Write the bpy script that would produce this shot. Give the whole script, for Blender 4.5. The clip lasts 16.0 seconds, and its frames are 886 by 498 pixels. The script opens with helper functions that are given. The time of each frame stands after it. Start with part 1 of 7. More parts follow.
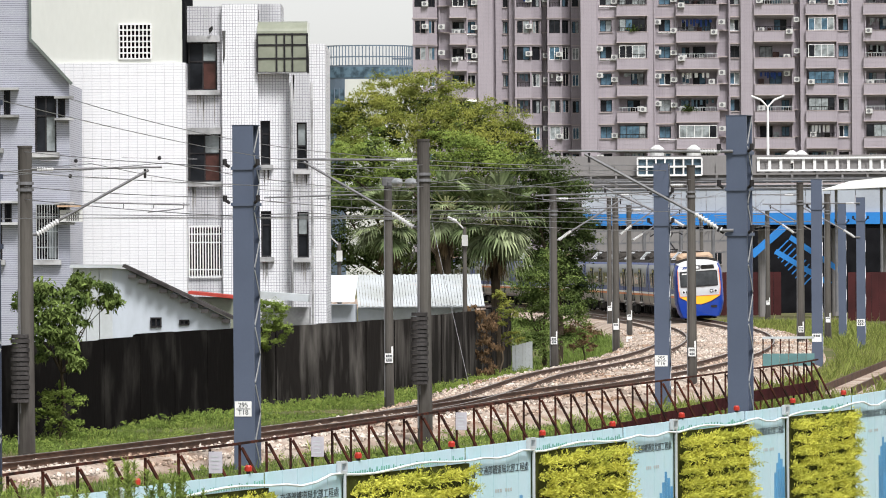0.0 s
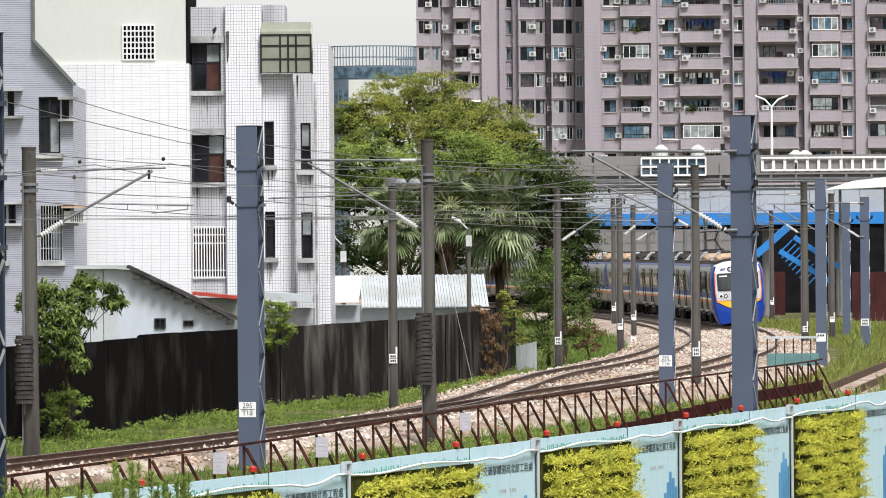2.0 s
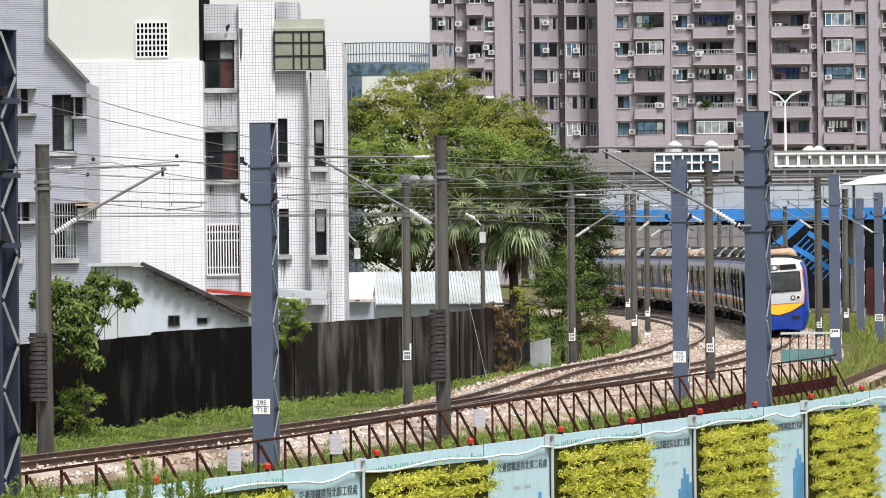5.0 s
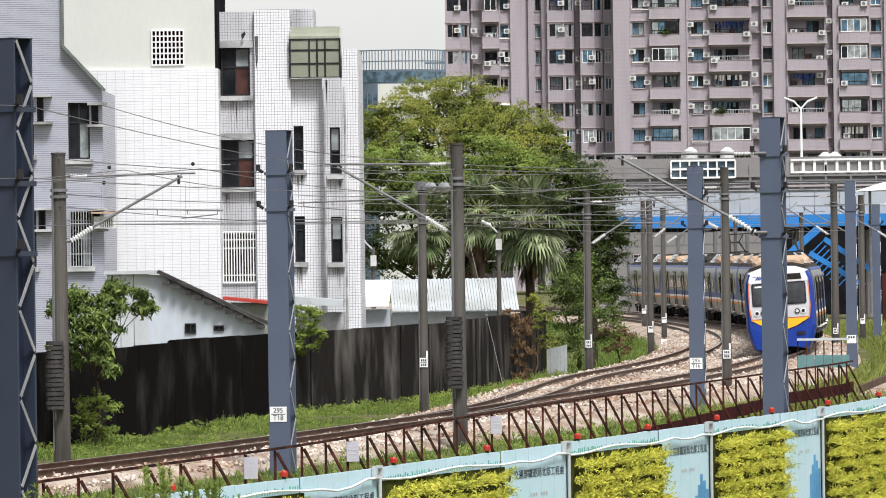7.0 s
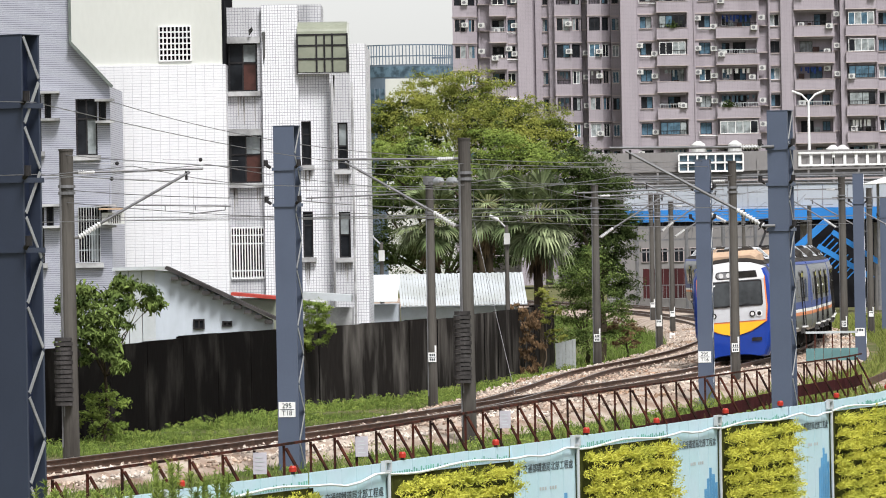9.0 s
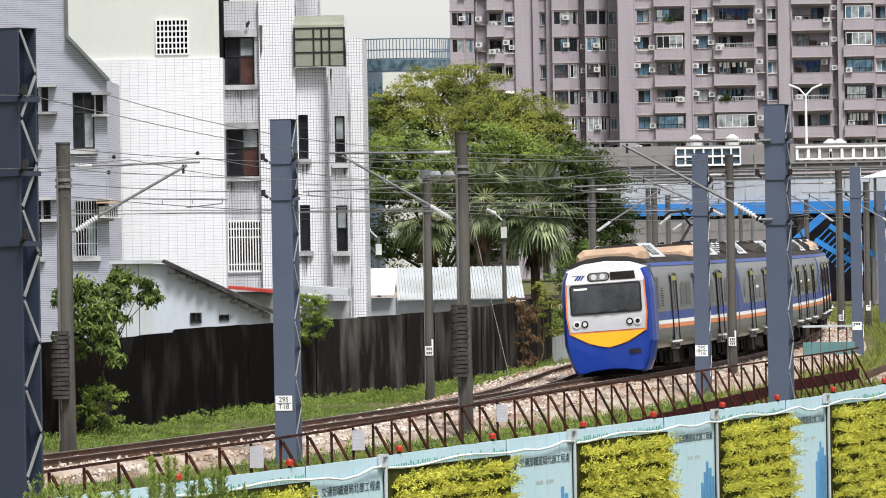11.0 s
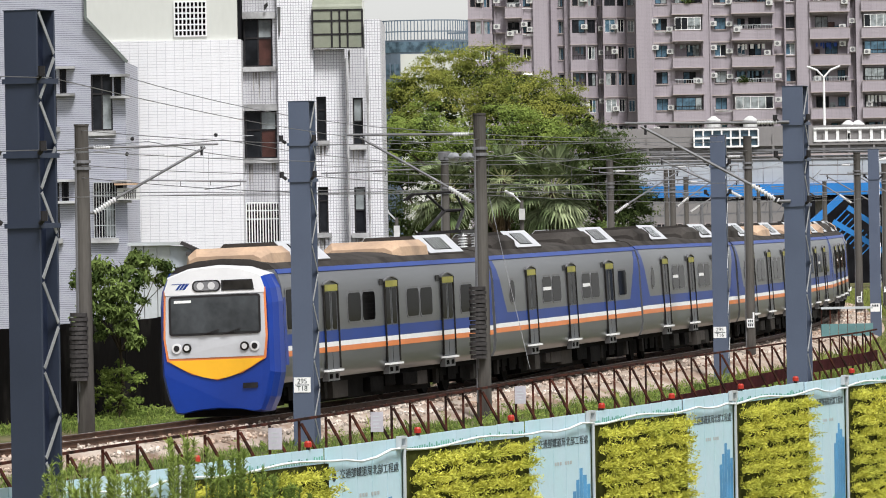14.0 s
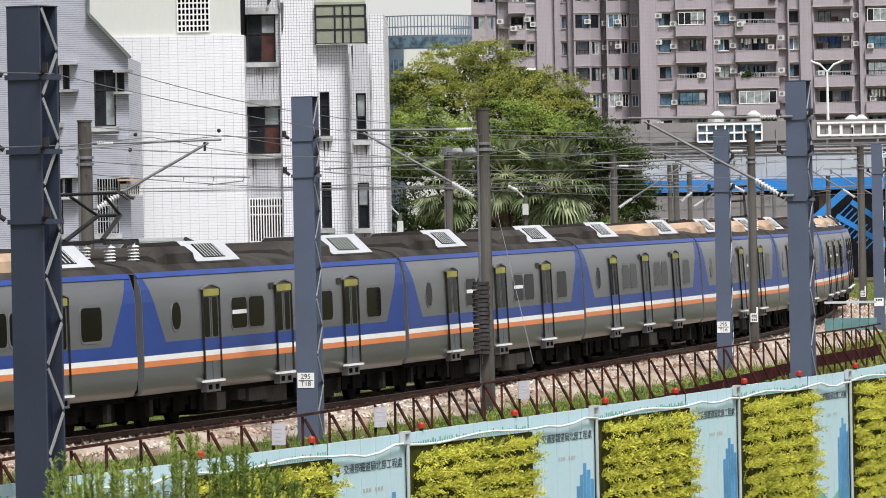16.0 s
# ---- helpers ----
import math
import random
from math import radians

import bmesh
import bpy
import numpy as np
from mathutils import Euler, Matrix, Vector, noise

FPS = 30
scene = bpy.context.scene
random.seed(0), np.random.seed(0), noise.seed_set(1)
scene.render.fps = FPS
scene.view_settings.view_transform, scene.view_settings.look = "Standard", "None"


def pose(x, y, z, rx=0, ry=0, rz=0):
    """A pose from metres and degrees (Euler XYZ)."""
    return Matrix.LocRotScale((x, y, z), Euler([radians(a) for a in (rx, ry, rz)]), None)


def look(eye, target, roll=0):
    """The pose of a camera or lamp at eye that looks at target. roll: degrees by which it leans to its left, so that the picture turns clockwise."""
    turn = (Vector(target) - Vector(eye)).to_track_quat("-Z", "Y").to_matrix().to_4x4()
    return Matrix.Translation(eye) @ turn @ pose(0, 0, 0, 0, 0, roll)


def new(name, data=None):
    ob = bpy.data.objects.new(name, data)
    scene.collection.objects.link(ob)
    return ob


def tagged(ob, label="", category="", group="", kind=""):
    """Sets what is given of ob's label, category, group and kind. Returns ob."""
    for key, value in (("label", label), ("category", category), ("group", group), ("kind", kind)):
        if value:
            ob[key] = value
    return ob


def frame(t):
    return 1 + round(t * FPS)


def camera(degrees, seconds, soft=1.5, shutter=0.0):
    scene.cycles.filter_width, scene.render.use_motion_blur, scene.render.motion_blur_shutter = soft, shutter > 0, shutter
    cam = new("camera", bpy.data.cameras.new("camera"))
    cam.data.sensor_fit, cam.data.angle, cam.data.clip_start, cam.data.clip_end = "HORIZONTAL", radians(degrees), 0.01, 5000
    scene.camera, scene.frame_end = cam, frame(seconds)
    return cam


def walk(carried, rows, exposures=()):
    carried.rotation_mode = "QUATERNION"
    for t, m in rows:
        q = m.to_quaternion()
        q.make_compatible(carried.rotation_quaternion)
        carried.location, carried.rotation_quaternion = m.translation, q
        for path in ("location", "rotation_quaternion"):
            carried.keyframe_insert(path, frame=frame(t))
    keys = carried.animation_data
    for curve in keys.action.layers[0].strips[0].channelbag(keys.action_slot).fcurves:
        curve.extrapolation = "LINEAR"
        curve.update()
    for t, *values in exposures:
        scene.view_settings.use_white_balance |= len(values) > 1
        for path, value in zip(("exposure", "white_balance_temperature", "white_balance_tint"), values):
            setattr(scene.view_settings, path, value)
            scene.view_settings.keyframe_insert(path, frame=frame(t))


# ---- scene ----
# camera: a long lens, turned by hand from one spot, 4.36 m above the rails
cam = camera(8.153, 16.0, soft=1.0)
EYE_Z = 4.36
PAN = [(0.0, 0.0, -0.0104, 0.0, 0.38), (0.5, 0.003, 0.0012, 0.015, 0.30), (1.0, 0.0, 0.006, -0.0019, 0.396), (1.5, -0.001, -0.0094, -0.0217, 0.414), (2.0, 0.0, -0.0141, -0.0371, 0.48), (2.5, 0.0, 0.0012, -0.0284, 0.50), (3.0, 0.003, 0.0409, -0.0274, 0.429), (3.5, 0.0, 0.0546, -0.0671, 0.42), (4.0, 0.003, 0.057, -0.0721, 0.509),
       (6.5, 0.002, -0.0586, -0.2834, 0.742), (7.0, 0.003, -0.0513, -0.3137, 0.775), (7.5, 0.0, -0.0588, -0.3507, 0.786), (8.0, 0.001, -0.0333, -0.3582, 0.84), (8.5, 0.005, 0.0007, -0.3661, 1.038), (9.0, 0.007, -0.0034, -0.3903, 1.022),
       (11.5, 0.014, 0.0757, -0.3627, 0.99), (12.0, 0.006, 0.09, -0.3427, 1.10), (12.5, 0.003, 0.1008, -0.3374, 1.085), (13.0, 0.005, 0.1451, -0.3618, 1.077), (13.5, 0.006, 0.196, -0.4539, 1.053), (14.0, 0.004, 0.221, -0.5334, 1.007), (14.5, 0.007, 0.2409, -0.5465, 0.93), (15.0, 0.014, 0.2609, -0.5493, 0.981), (15.5, 0.016, 0.2701, -0.5629, 1.09), (16.0, 0.016, 0.2646, -0.5698, 1.114)]
walk(cam, [(t, pose(tx, 0, EYE_Z, 90 - tilt, 0, -pan) @ pose(0, 0, 0, 0, 0, -lean)) for t, tx, tilt, pan, lean in PAN],
     exposures=[(0.0, 0.84), (9.0, 0.84), (12.5, 0.77), (16.0, 0.72)])

# bright overcast sky and a veiled sun from behind the camera's right shoulder
world = bpy.data.worlds.new("sky")
world.use_nodes = True
scene.world = world
wn = world.node_tree
sky = wn.nodes.new("ShaderNodeTexSky")
sky.sky_type, sky.sun_disc = "NISHITA", False
SUN_UP, SUN_TURN = radians(58), radians(155)
sky.sun_elevation, sky.sun_rotation = SUN_UP, SUN_TURN
sky.air_density, sky.dust_density, sky.ozone_density = 1.0, 1.2, 1.0
haze = wn.nodes.new("ShaderNodeHueSaturation")
haze.inputs["Saturation"].default_value = 0.12
wn.links.new(sky.outputs[0], haze.inputs["Color"])
wn.links.new(haze.outputs[0], wn.nodes["Background"].inputs["Color"])
wn.nodes["Background"].inputs["Strength"].default_value = 0.092
sun = new("sun", bpy.data.lights.new("sun", "SUN"))
sun.data.energy, sun.data.angle, sun.data.color = 3.0, radians(18), (1, 0.985, 0.965)
sun.matrix_basis = look((0, 0, 60), (-60 * math.sin(SUN_TURN) / math.tan(SUN_UP), -60 * math.cos(SUN_TURN) / math.tan(SUN_UP), 0))


# ---- materials ----
def mat(name, color, rough=0.7, metal=0.0, spread=0.15, scale=3.0, fine=40.0, bump=0.15, second=None, stretch=(1, 1, 1), each=0.0, coat=0.0, lo=0.4, hi=0.65):
    """A surface with stains at one scale and grain at a finer one; second: the stains' colour; each: how far pieces differ."""
    m = bpy.data.materials.new(name)
    m.use_nodes = True
    n, l = m.node_tree.nodes, m.node_tree.links
    b = n["Principled BSDF"]
    geo = n.new("ShaderNodeTexCoord")
    mp = n.new("ShaderNodeMapping")
    mp.inputs["Scale"].default_value = stretch
    l.new(geo.outputs["Object"], mp.inputs[0])
    big, small = n.new("ShaderNodeTexNoise"), n.new("ShaderNodeTexNoise")
    big.inputs["Scale"].default_value, big.inputs["Detail"].default_value = scale, 6
    small.inputs["Scale"].default_value, small.inputs["Detail"].default_value = fine, 4
    for t in (big, small):
        l.new(mp.outputs[0], t.inputs["Vector"])
    ramp = n.new("ShaderNodeMapRange")
    ramp.inputs["From Min"].default_value, ramp.inputs["From Max"].default_value = lo, hi
    l.new(big.outputs["Fac"], ramp.inputs["Value"])
    mix = n.new("ShaderNodeMix")
    mix.data_type = "RGBA"
    c2 = second or [c * (1 - 2 * spread) for c in color]
    mix.inputs[6].default_value, mix.inputs[7].default_value = (*color, 1), (*c2, 1)
    l.new(ramp.outputs[0], mix.inputs["Factor"])
    val = n.new("ShaderNodeHueSaturation")
    rng = n.new("ShaderNodeMapRange")
    rng.inputs["To Min"].default_value, rng.inputs["To Max"].default_value = 1 - spread, 1 + spread
    l.new(small.outputs["Fac"], rng.inputs["Value"])
    l.new(mix.outputs[2], val.inputs["Color"])
    last = rng.outputs[0]
    if each:
        info, r2, mul = n.new("ShaderNodeNewGeometry"), n.new("ShaderNodeMapRange"), n.new("ShaderNodeMath")
        r2.inputs["To Min"].default_value, r2.inputs["To Max"].default_value = 1 - each, 1 + each
        l.new(info.outputs["Random Per Island"], r2.inputs["Value"])
        mul.operation = "MULTIPLY"
        l.new(r2.outputs[0], mul.inputs[0])
        l.new(last, mul.inputs[1])
        last = mul.outputs[0]
    l.new(last, val.inputs["Value"])
    l.new(val.outputs[0], b.inputs["Base Color"])
    b.inputs["Roughness"].default_value, b.inputs["Metallic"].default_value = rough, metal
    b.inputs["Coat Weight"].default_value = coat
    b.inputs["Specular IOR Level"].default_value = 0.22 if rough < 0.8 else 0.03
    if bump:
        bp = n.new("ShaderNodeBump")
        bp.inputs["Strength"].default_value, bp.inputs["Distance"].default_value = bump, 0.02
        l.new(small.outputs["Fac"], bp.inputs["Height"])
        l.new(bp.outputs[0], b.inputs["Normal"])
    return m


def glass(name, color, rough=0.05, gloss=0.05):
    m = mat(name, color, rough, 0, 0.3, 1.2, 6, 0.0)
    m.node_tree.nodes["Principled BSDF"].inputs["Specular IOR Level"].default_value = gloss
    return m


def tile_mat(name, color, joint, w, h, gap, rough=0.35, dirt=0.86, streak=0.25):
    """Glazed wall tiles with joints, running in x and z; stains streak down the wall."""
    m = mat(name, color, rough, 0, 0.06, 0.35, 2.5, 0.0, second=[c * dirt for c in color], stretch=(1.6, 1.6, streak), lo=0.48, hi=0.75)
    n, l = m.node_tree.nodes, m.node_tree.links
    b = n["Principled BSDF"]
    tc, sep, com = n.new("ShaderNodeTexCoord"), n.new("ShaderNodeSeparateXYZ"), n.new("ShaderNodeCombineXYZ")
    add = n.new("ShaderNodeMath")
    l.new(tc.outputs["Object"], sep.inputs[0])
    l.new(sep.outputs[0], add.inputs[0])
    l.new(sep.outputs[1], add.inputs[1])
    l.new(add.outputs[0], com.inputs[0])
    l.new(sep.outputs[2], com.inputs[1])
    br = n.new("ShaderNodeTexBrick")
    br.offset, br.squash = 0.0, 1.0
    br.inputs["Scale"].default_value = 1.0
    br.inputs["Mortar Size"].default_value = gap
    br.inputs["Mortar Smooth"].default_value = 0.3
    br.inputs["Brick Width"].default_value, br.inputs["Row Height"].default_value = w, h
    br.inputs["Color1"].default_value = br.inputs["Color2"].default_value = (1, 1, 1, 1)
    br.inputs["Mortar"].default_value = (*joint, 1)
    l.new(com.outputs[0], br.inputs["Vector"])
    mul = n.new("ShaderNodeMix")
    mul.data_type, mul.blend_type = "RGBA", "MULTIPLY"
    mul.inputs["Factor"].default_value = 1.0
    src = b.inputs["Base Color"].links[0].from_socket
    l.new(src, mul.inputs[6])
    l.new(br.outputs["Color"], mul.inputs[7])
    l.new(mul.outputs[2], b.inputs["Base Color"])
    bp = n.new("ShaderNodeBump")
    bp.invert = True
    bp.inputs["Strength"].default_value, bp.inputs["Distance"].default_value = 0.5, 0.01
    l.new(br.outputs["Fac"], bp.inputs["Height"])
    l.new(bp.outputs[0], b.inputs["Normal"])
    return m


def tint(name, color):
    return mat(name, color, 0.6, 0, 0.1, 2, 20, 0.02)


M = {
    "leafmid": mat("glossy_shrub_leaf", (0.13, 0.175, 0.05), 0.85, 0, 0.2, 1.5, 8, 0.1, second=(0.03, 0.05, 0.014), each=0.5),
    # darker copy of the mast colour, for the near left mast alone
    "darksteel": mat("dark_navy_mast", (0.034, 0.043, 0.068), 0.5, 0.0, 0.05, 0.8, 20, 0.03),
    "notice": mat("faded_notice_sheet", (0.45, 0.43, 0.48), 0.6, 0, 0.05, 5, 30, 0),
    "lampglass": glass("clear_lamp_glass", (0.22, 0.22, 0.23), 0.1, 0.3),
    "screenglass": glass("sky_grey_windscreen_glass", (0.05, 0.055, 0.06), 0.1, 0.3),
    # grey of the reflected sky is put into the windscreen colour
    "eave": mat("grey_green_trim", (0.13, 0.15, 0.14), 0.6, 0, 0.1, 2, 20, 0.05),
    "stain": mat("black_rain_stain", (0.10, 0.10, 0.10), 0.9, 0, 0.3, 3, 20, 0.1),
    "streak": mat("grey_rain_streak", (0.34, 0.33, 0.32), 0.9, 0, 0.25, 4, 20, 0.05, second=(0.18, 0.17, 0.16)),
    "ground": mat("earth_and_grass", (0.075, 0.09, 0.033), 0.95, 0, 0.35, 0.25, 4, 0.6, second=(0.16, 0.13, 0.08)),
    "ballast": mat("ballast_bed", (0.40, 0.34, 0.29), 0.95, 0, 0.45, 0.6, 14, 0.9, second=(0.24, 0.17, 0.13)),
    "stone": mat("ballast_stone", (0.52, 0.46, 0.41), 0.9, 0, 0.2, 0.12, 30, 0.3, second=(0.30, 0.20, 0.14), each=0.5),
    "rail": mat("rusty_rail", (0.11, 0.06, 0.04), 0.6, 0.5, 0.25, 2, 30, 0.2),
    "railtop": mat("worn_rail_head", (0.35, 0.31, 0.29), 0.3, 0.9, 0.15, 2, 30, 0.05),
    "sleeper": mat("concrete_sleeper", (0.22, 0.19, 0.16), 0.9, 0, 0.25, 2, 20, 0.4),
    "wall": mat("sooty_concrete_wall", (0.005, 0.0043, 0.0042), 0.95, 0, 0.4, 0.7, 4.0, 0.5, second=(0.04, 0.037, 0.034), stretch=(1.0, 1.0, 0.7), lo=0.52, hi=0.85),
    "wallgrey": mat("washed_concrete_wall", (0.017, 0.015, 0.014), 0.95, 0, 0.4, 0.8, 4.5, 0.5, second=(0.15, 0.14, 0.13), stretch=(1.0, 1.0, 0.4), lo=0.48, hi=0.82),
    "tile": tile_mat("white_wall_tile", (0.74, 0.74, 0.77), (0.40, 0.40, 0.44), 0.092, 0.092, 0.008),
    "tilegable": tile_mat("bright_gable_tile", (0.74, 0.74, 0.76), (0.70, 0.70, 0.73), 0.30, 0.092, 0.009, 0.35, 0.9),
    "tile2": tile_mat("grey_white_wall_tile", (0.58, 0.58, 0.61), (0.45, 0.45, 0.48), 0.092, 0.092, 0.008, 0.35, 0.55, 0.12),
    "siding": tile_mat("long_grey_wall_tile", (0.37, 0.38, 0.44), (0.4, 0.4, 0.44), 9.0, 0.068, 0.008),
    "cream": mat("cream_render", (0.56, 0.57, 0.535), 0.85, 0, 0.05, 0.4, 8, 0.1, stretch=(1, 1, 0.3)),
    "white": mat("white_paint", (0.78, 0.78, 0.78), 0.5, 0, 0.05, 1, 12, 0.05),
    "greymetal": mat("corrugated_sheet", (0.50, 0.53, 0.56), 0.5, 0.2, 0.12, 0.6, 8, 0.1, second=(0.40, 0.42, 0.42)),
    "shedwall": mat("pale_blue_grey_sheet", (0.46, 0.50, 0.56), 0.6, 0, 0.07, 0.8, 10, 0.05, second=(0.38, 0.41, 0.45), stretch=(1, 1, 0.3)),
    # near-black that puts the shade of rooms, shafts and the underpass into colour
    "dark": mat("painted_shade_black", (0.012, 0.012, 0.014), 0.9, 0, 0.2, 1, 9, 0),
    "frame": mat("dark_window_frame", (0.03, 0.028, 0.03), 0.5, 0.3, 0.2, 2, 20, 0.05),
    "sill": mat("stained_concrete_sill", (0.45, 0.45, 0.46), 0.85, 0, 0.2, 1.2, 12, 0.2, second=(0.2, 0.2, 0.2)),
    "glass": glass("dark_window_glass", (0.02, 0.022, 0.026)),
    "blueglass": glass("blue_window_glass", (0.09, 0.16, 0.22), 0.15),
    "curtain": mat("pale_curtain_glass", (0.30, 0.33, 0.34), 0.3, 0, 0.3, 1.5, 8, 0.0),
    "tower": tile_mat("pinkish_tower_tile", (0.345, 0.308, 0.342), (0.8, 0.8, 0.8), 0.3, 0.155, 0.012, 0.7, 0.8, 0.1),
    "tower2": tile_mat("dusky_tower_tile", (0.325, 0.29, 0.322), (0.8, 0.8, 0.8), 0.3, 0.155, 0.012, 0.7, 0.8, 0.1),
    "towertrim": mat("tower_trim", (0.42, 0.36, 0.36), 0.8, 0, 0.1, 0.5, 6, 0.1),
    "steel": mat("blue_grey_mast_paint", (0.088, 0.108, 0.158), 0.5, 0.0, 0.05, 0.8, 20, 0.03),
    "lattice": mat("galvanised_lattice", (0.42, 0.43, 0.45), 0.45, 0.6, 0.12, 2, 20, 0.05),
    # dark navy that paints the shade inside the masts
    "navy": mat("painted_mast_shade", (0.018, 0.025, 0.05), 0.6, 0.1, 0.1, 1, 20, 0.03),
    "concpole": mat("weathered_concrete_pole", (0.105, 0.098, 0.09), 0.9, 0, 0.2, 2, 22, 0.3, second=(0.05, 0.045, 0.042), stretch=(1, 1, 0.15)),
    "porcelain": mat("grey_porcelain", (0.62, 0.62, 0.63), 0.25, 0, 0.05, 3, 30, 0),
    "wire": mat("dull_copper_wire", (0.20, 0.20, 0.21), 0.5, 0.6, 0.1, 3, 30, 0),
    "galv": mat("galvanised_tube", (0.19, 0.19, 0.20), 0.5, 0.3, 0.12, 3, 30, 0.05),
    "rust": mat("rusty_fence_steel", (0.026, 0.016, 0.014), 0.85, 0.2, 0.3, 3, 30, 0.3, second=(0.10, 0.034, 0.024)),
    "rustdark": mat("dark_red_sheet", (0.055, 0.014, 0.016), 0.8, 0.1, 0.25, 1.5, 20, 0.2),
    "panel": mat("pale_blue_hoarding", (0.46, 0.60, 0.68), 0.45, 0, 0.06, 0.8, 12, 0.04, second=(0.42, 0.60, 0.66)),
    "panelwhite": mat("white_hoarding_rail", (0.72, 0.76, 0.78), 0.5, 0, 0.06, 1, 12, 0.03),
    "skyline": mat("blue_print", (0.09, 0.30, 0.55), 0.5, 0, 0.15, 1, 12, 0.0),
    "greenprint": mat("green_print", (0.20, 0.45, 0.36), 0.5, 0, 0.15, 1, 12, 0.0),
    "ink": mat("dark_ink", (0.03, 0.04, 0.05), 0.6, 0, 0.1, 1, 12, 0.0),
    "redlamp": mat("red_warning_lamp", (0.38, 0.03, 0.018), 0.4, 0, 0.1, 5, 40, 0.0),
    "yellowleaf": mat("yellow_green_leaf", (0.60, 0.58, 0.10), 0.85, 0, 0.12, 1.6, 9, 0.05, second=(0.40, 0.42, 0.07), each=0.18),
    "hedgeback": mat("dark_planter_felt", (0.05, 0.055, 0.015), 0.95, 0, 0.3, 3, 20, 0.3),
    "leaf": mat("tree_leaf", (0.215, 0.225, 0.05), 0.85, 0, 0.15, 0.8, 6, 0.05, second=(0.075, 0.10, 0.022), each=0.22),
    # dark leaves; inside other crowns this colour also stands in for shade
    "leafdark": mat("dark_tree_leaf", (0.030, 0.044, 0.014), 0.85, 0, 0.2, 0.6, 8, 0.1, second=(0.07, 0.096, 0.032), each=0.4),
    "leafbright": mat("young_leaf", (0.21, 0.27, 0.065), 0.85, 0, 0.15, 0.9, 6, 0.05, second=(0.10, 0.145, 0.03), each=0.22),
    "palm": mat("palm_frond", (0.085, 0.115, 0.05), 0.85, 0, 0.2, 0.8, 8, 0.05, second=(0.20, 0.23, 0.13), each=0.6),
    "palestalk": mat("pale_palm_stalk", (0.26, 0.27, 0.13), 0.6, 0, 0.15, 2, 12, 0.05),
    "deadfrond": mat("dead_palm_frond", (0.14, 0.10, 0.06), 0.8, 0, 0.25, 2, 12, 0.2, each=0.4),
    "grass": mat("grass_blade", (0.17, 0.24, 0.06), 0.85, 0, 0.3, 0.7, 8, 0, second=(0.07, 0.105, 0.025), each=0.65),
    "palegrass": mat("pale_grass_blade", (0.21, 0.23, 0.07), 0.85, 0, 0.2, 0.4, 8, 0, second=(0.15, 0.19, 0.045), each=0.45),
    "brownglass": mat("brown_curtain_glass", (0.07, 0.03, 0.025), 0.3, 0, 0.3, 1.5, 8, 0.0),
    "dry": mat("dry_creeper", (0.18, 0.115, 0.065), 0.9, 0, 0.3, 2, 14, 0.2, each=0.4),
    "bark": mat("bark", (0.07, 0.055, 0.04), 0.95, 0, 0.25, 3, 25, 0.6, stretch=(1, 1, 0.3)),
    "trainsteel": mat("brushed_train_steel", (0.185, 0.19, 0.202), 0.34, 0.55, 0.08, 0.5, 9, 0.02, stretch=(1, 0.12, 1.6)),
    "doorsteel": mat("dull_door_steel", (0.12, 0.125, 0.135), 0.45, 0.4, 0.10, 0.8, 9, 0.02, stretch=(1, 1, 0.2)),
    "trainblue": mat("train_blue", (0.005, 0.036, 0.27), 0.35, 0, 0.06, 1, 12, 0, coat=0.3),
    "stripeblue": mat("stripe_blue", (0.012, 0.045, 0.235), 0.4, 0, 0.06, 1, 12, 0),
    "trainwhite": mat("train_white", (0.72, 0.72, 0.74), 0.35, 0, 0.04, 1, 12, 0, coat=0.3),
    "facegrey": mat("train_face_grey", (0.50, 0.51, 0.54), 0.4, 0, 0.04, 1, 12, 0, coat=0.2),
    "orange": mat("stripe_orange", (0.70, 0.22, 0.07), 0.4, 0, 0.05, 1, 12, 0),
    "yellow": mat("train_yellow", (0.88, 0.46, 0.03), 0.4, 0, 0.05, 1, 12, 0, coat=0.3),
    # underframe black, lowered so the colour carries the shade under the cars
    "underframe": mat("shade_black_underframe", (0.006, 0.0055, 0.0055), 0.85, 0.1, 0.4, 2, 12, 0.3),
    "undergrey": mat("dusty_equipment_box", (0.030, 0.028, 0.026), 0.8, 0.1, 0.3, 2, 12, 0.2),
    "rooftop": mat("sooty_train_roof", (0.06, 0.054, 0.05), 0.8, 0.2, 0.25, 0.8, 12, 0.1),
    "accover": mat("tan_roof_cover", (0.46, 0.32, 0.22), 0.7, 0, 0.2, 0.8, 12, 0.1, second=(0.28, 0.20, 0.15)),
    "trainglass": glass("train_window_glass", (0.002, 0.0022, 0.0026), 0.06, 0.05),
    "doorlamp": mat("yellow_door_sign", (0.32, 0.30, 0.07), 0.5, 0, 0.1, 3, 20, 0),
    "bluebridge": mat("blue_bridge_paint", (0.03, 0.20, 0.55), 0.45, 0, 0.1, 0.4, 10, 0.05),
    "road": mat("grey_road_concrete", (0.22, 0.21, 0.21), 0.85, 0, 0.12, 0.3, 6, 0.1, second=(0.22, 0.21, 0.21), stretch=(1, 1, 0.3)),
    "barrier": mat("pale_noise_barrier", (0.38, 0.41, 0.46), 0.6, 0, 0.08, 0.3, 6, 0.05),
    "farbluegrey": mat("blue_grey_cladding", (0.13, 0.17, 0.22), 0.5, 0.1, 0.1, 0.2, 4, 0.03),
    "farglass": glass("far_blue_glass", (0.11, 0.17, 0.22), 0.2),
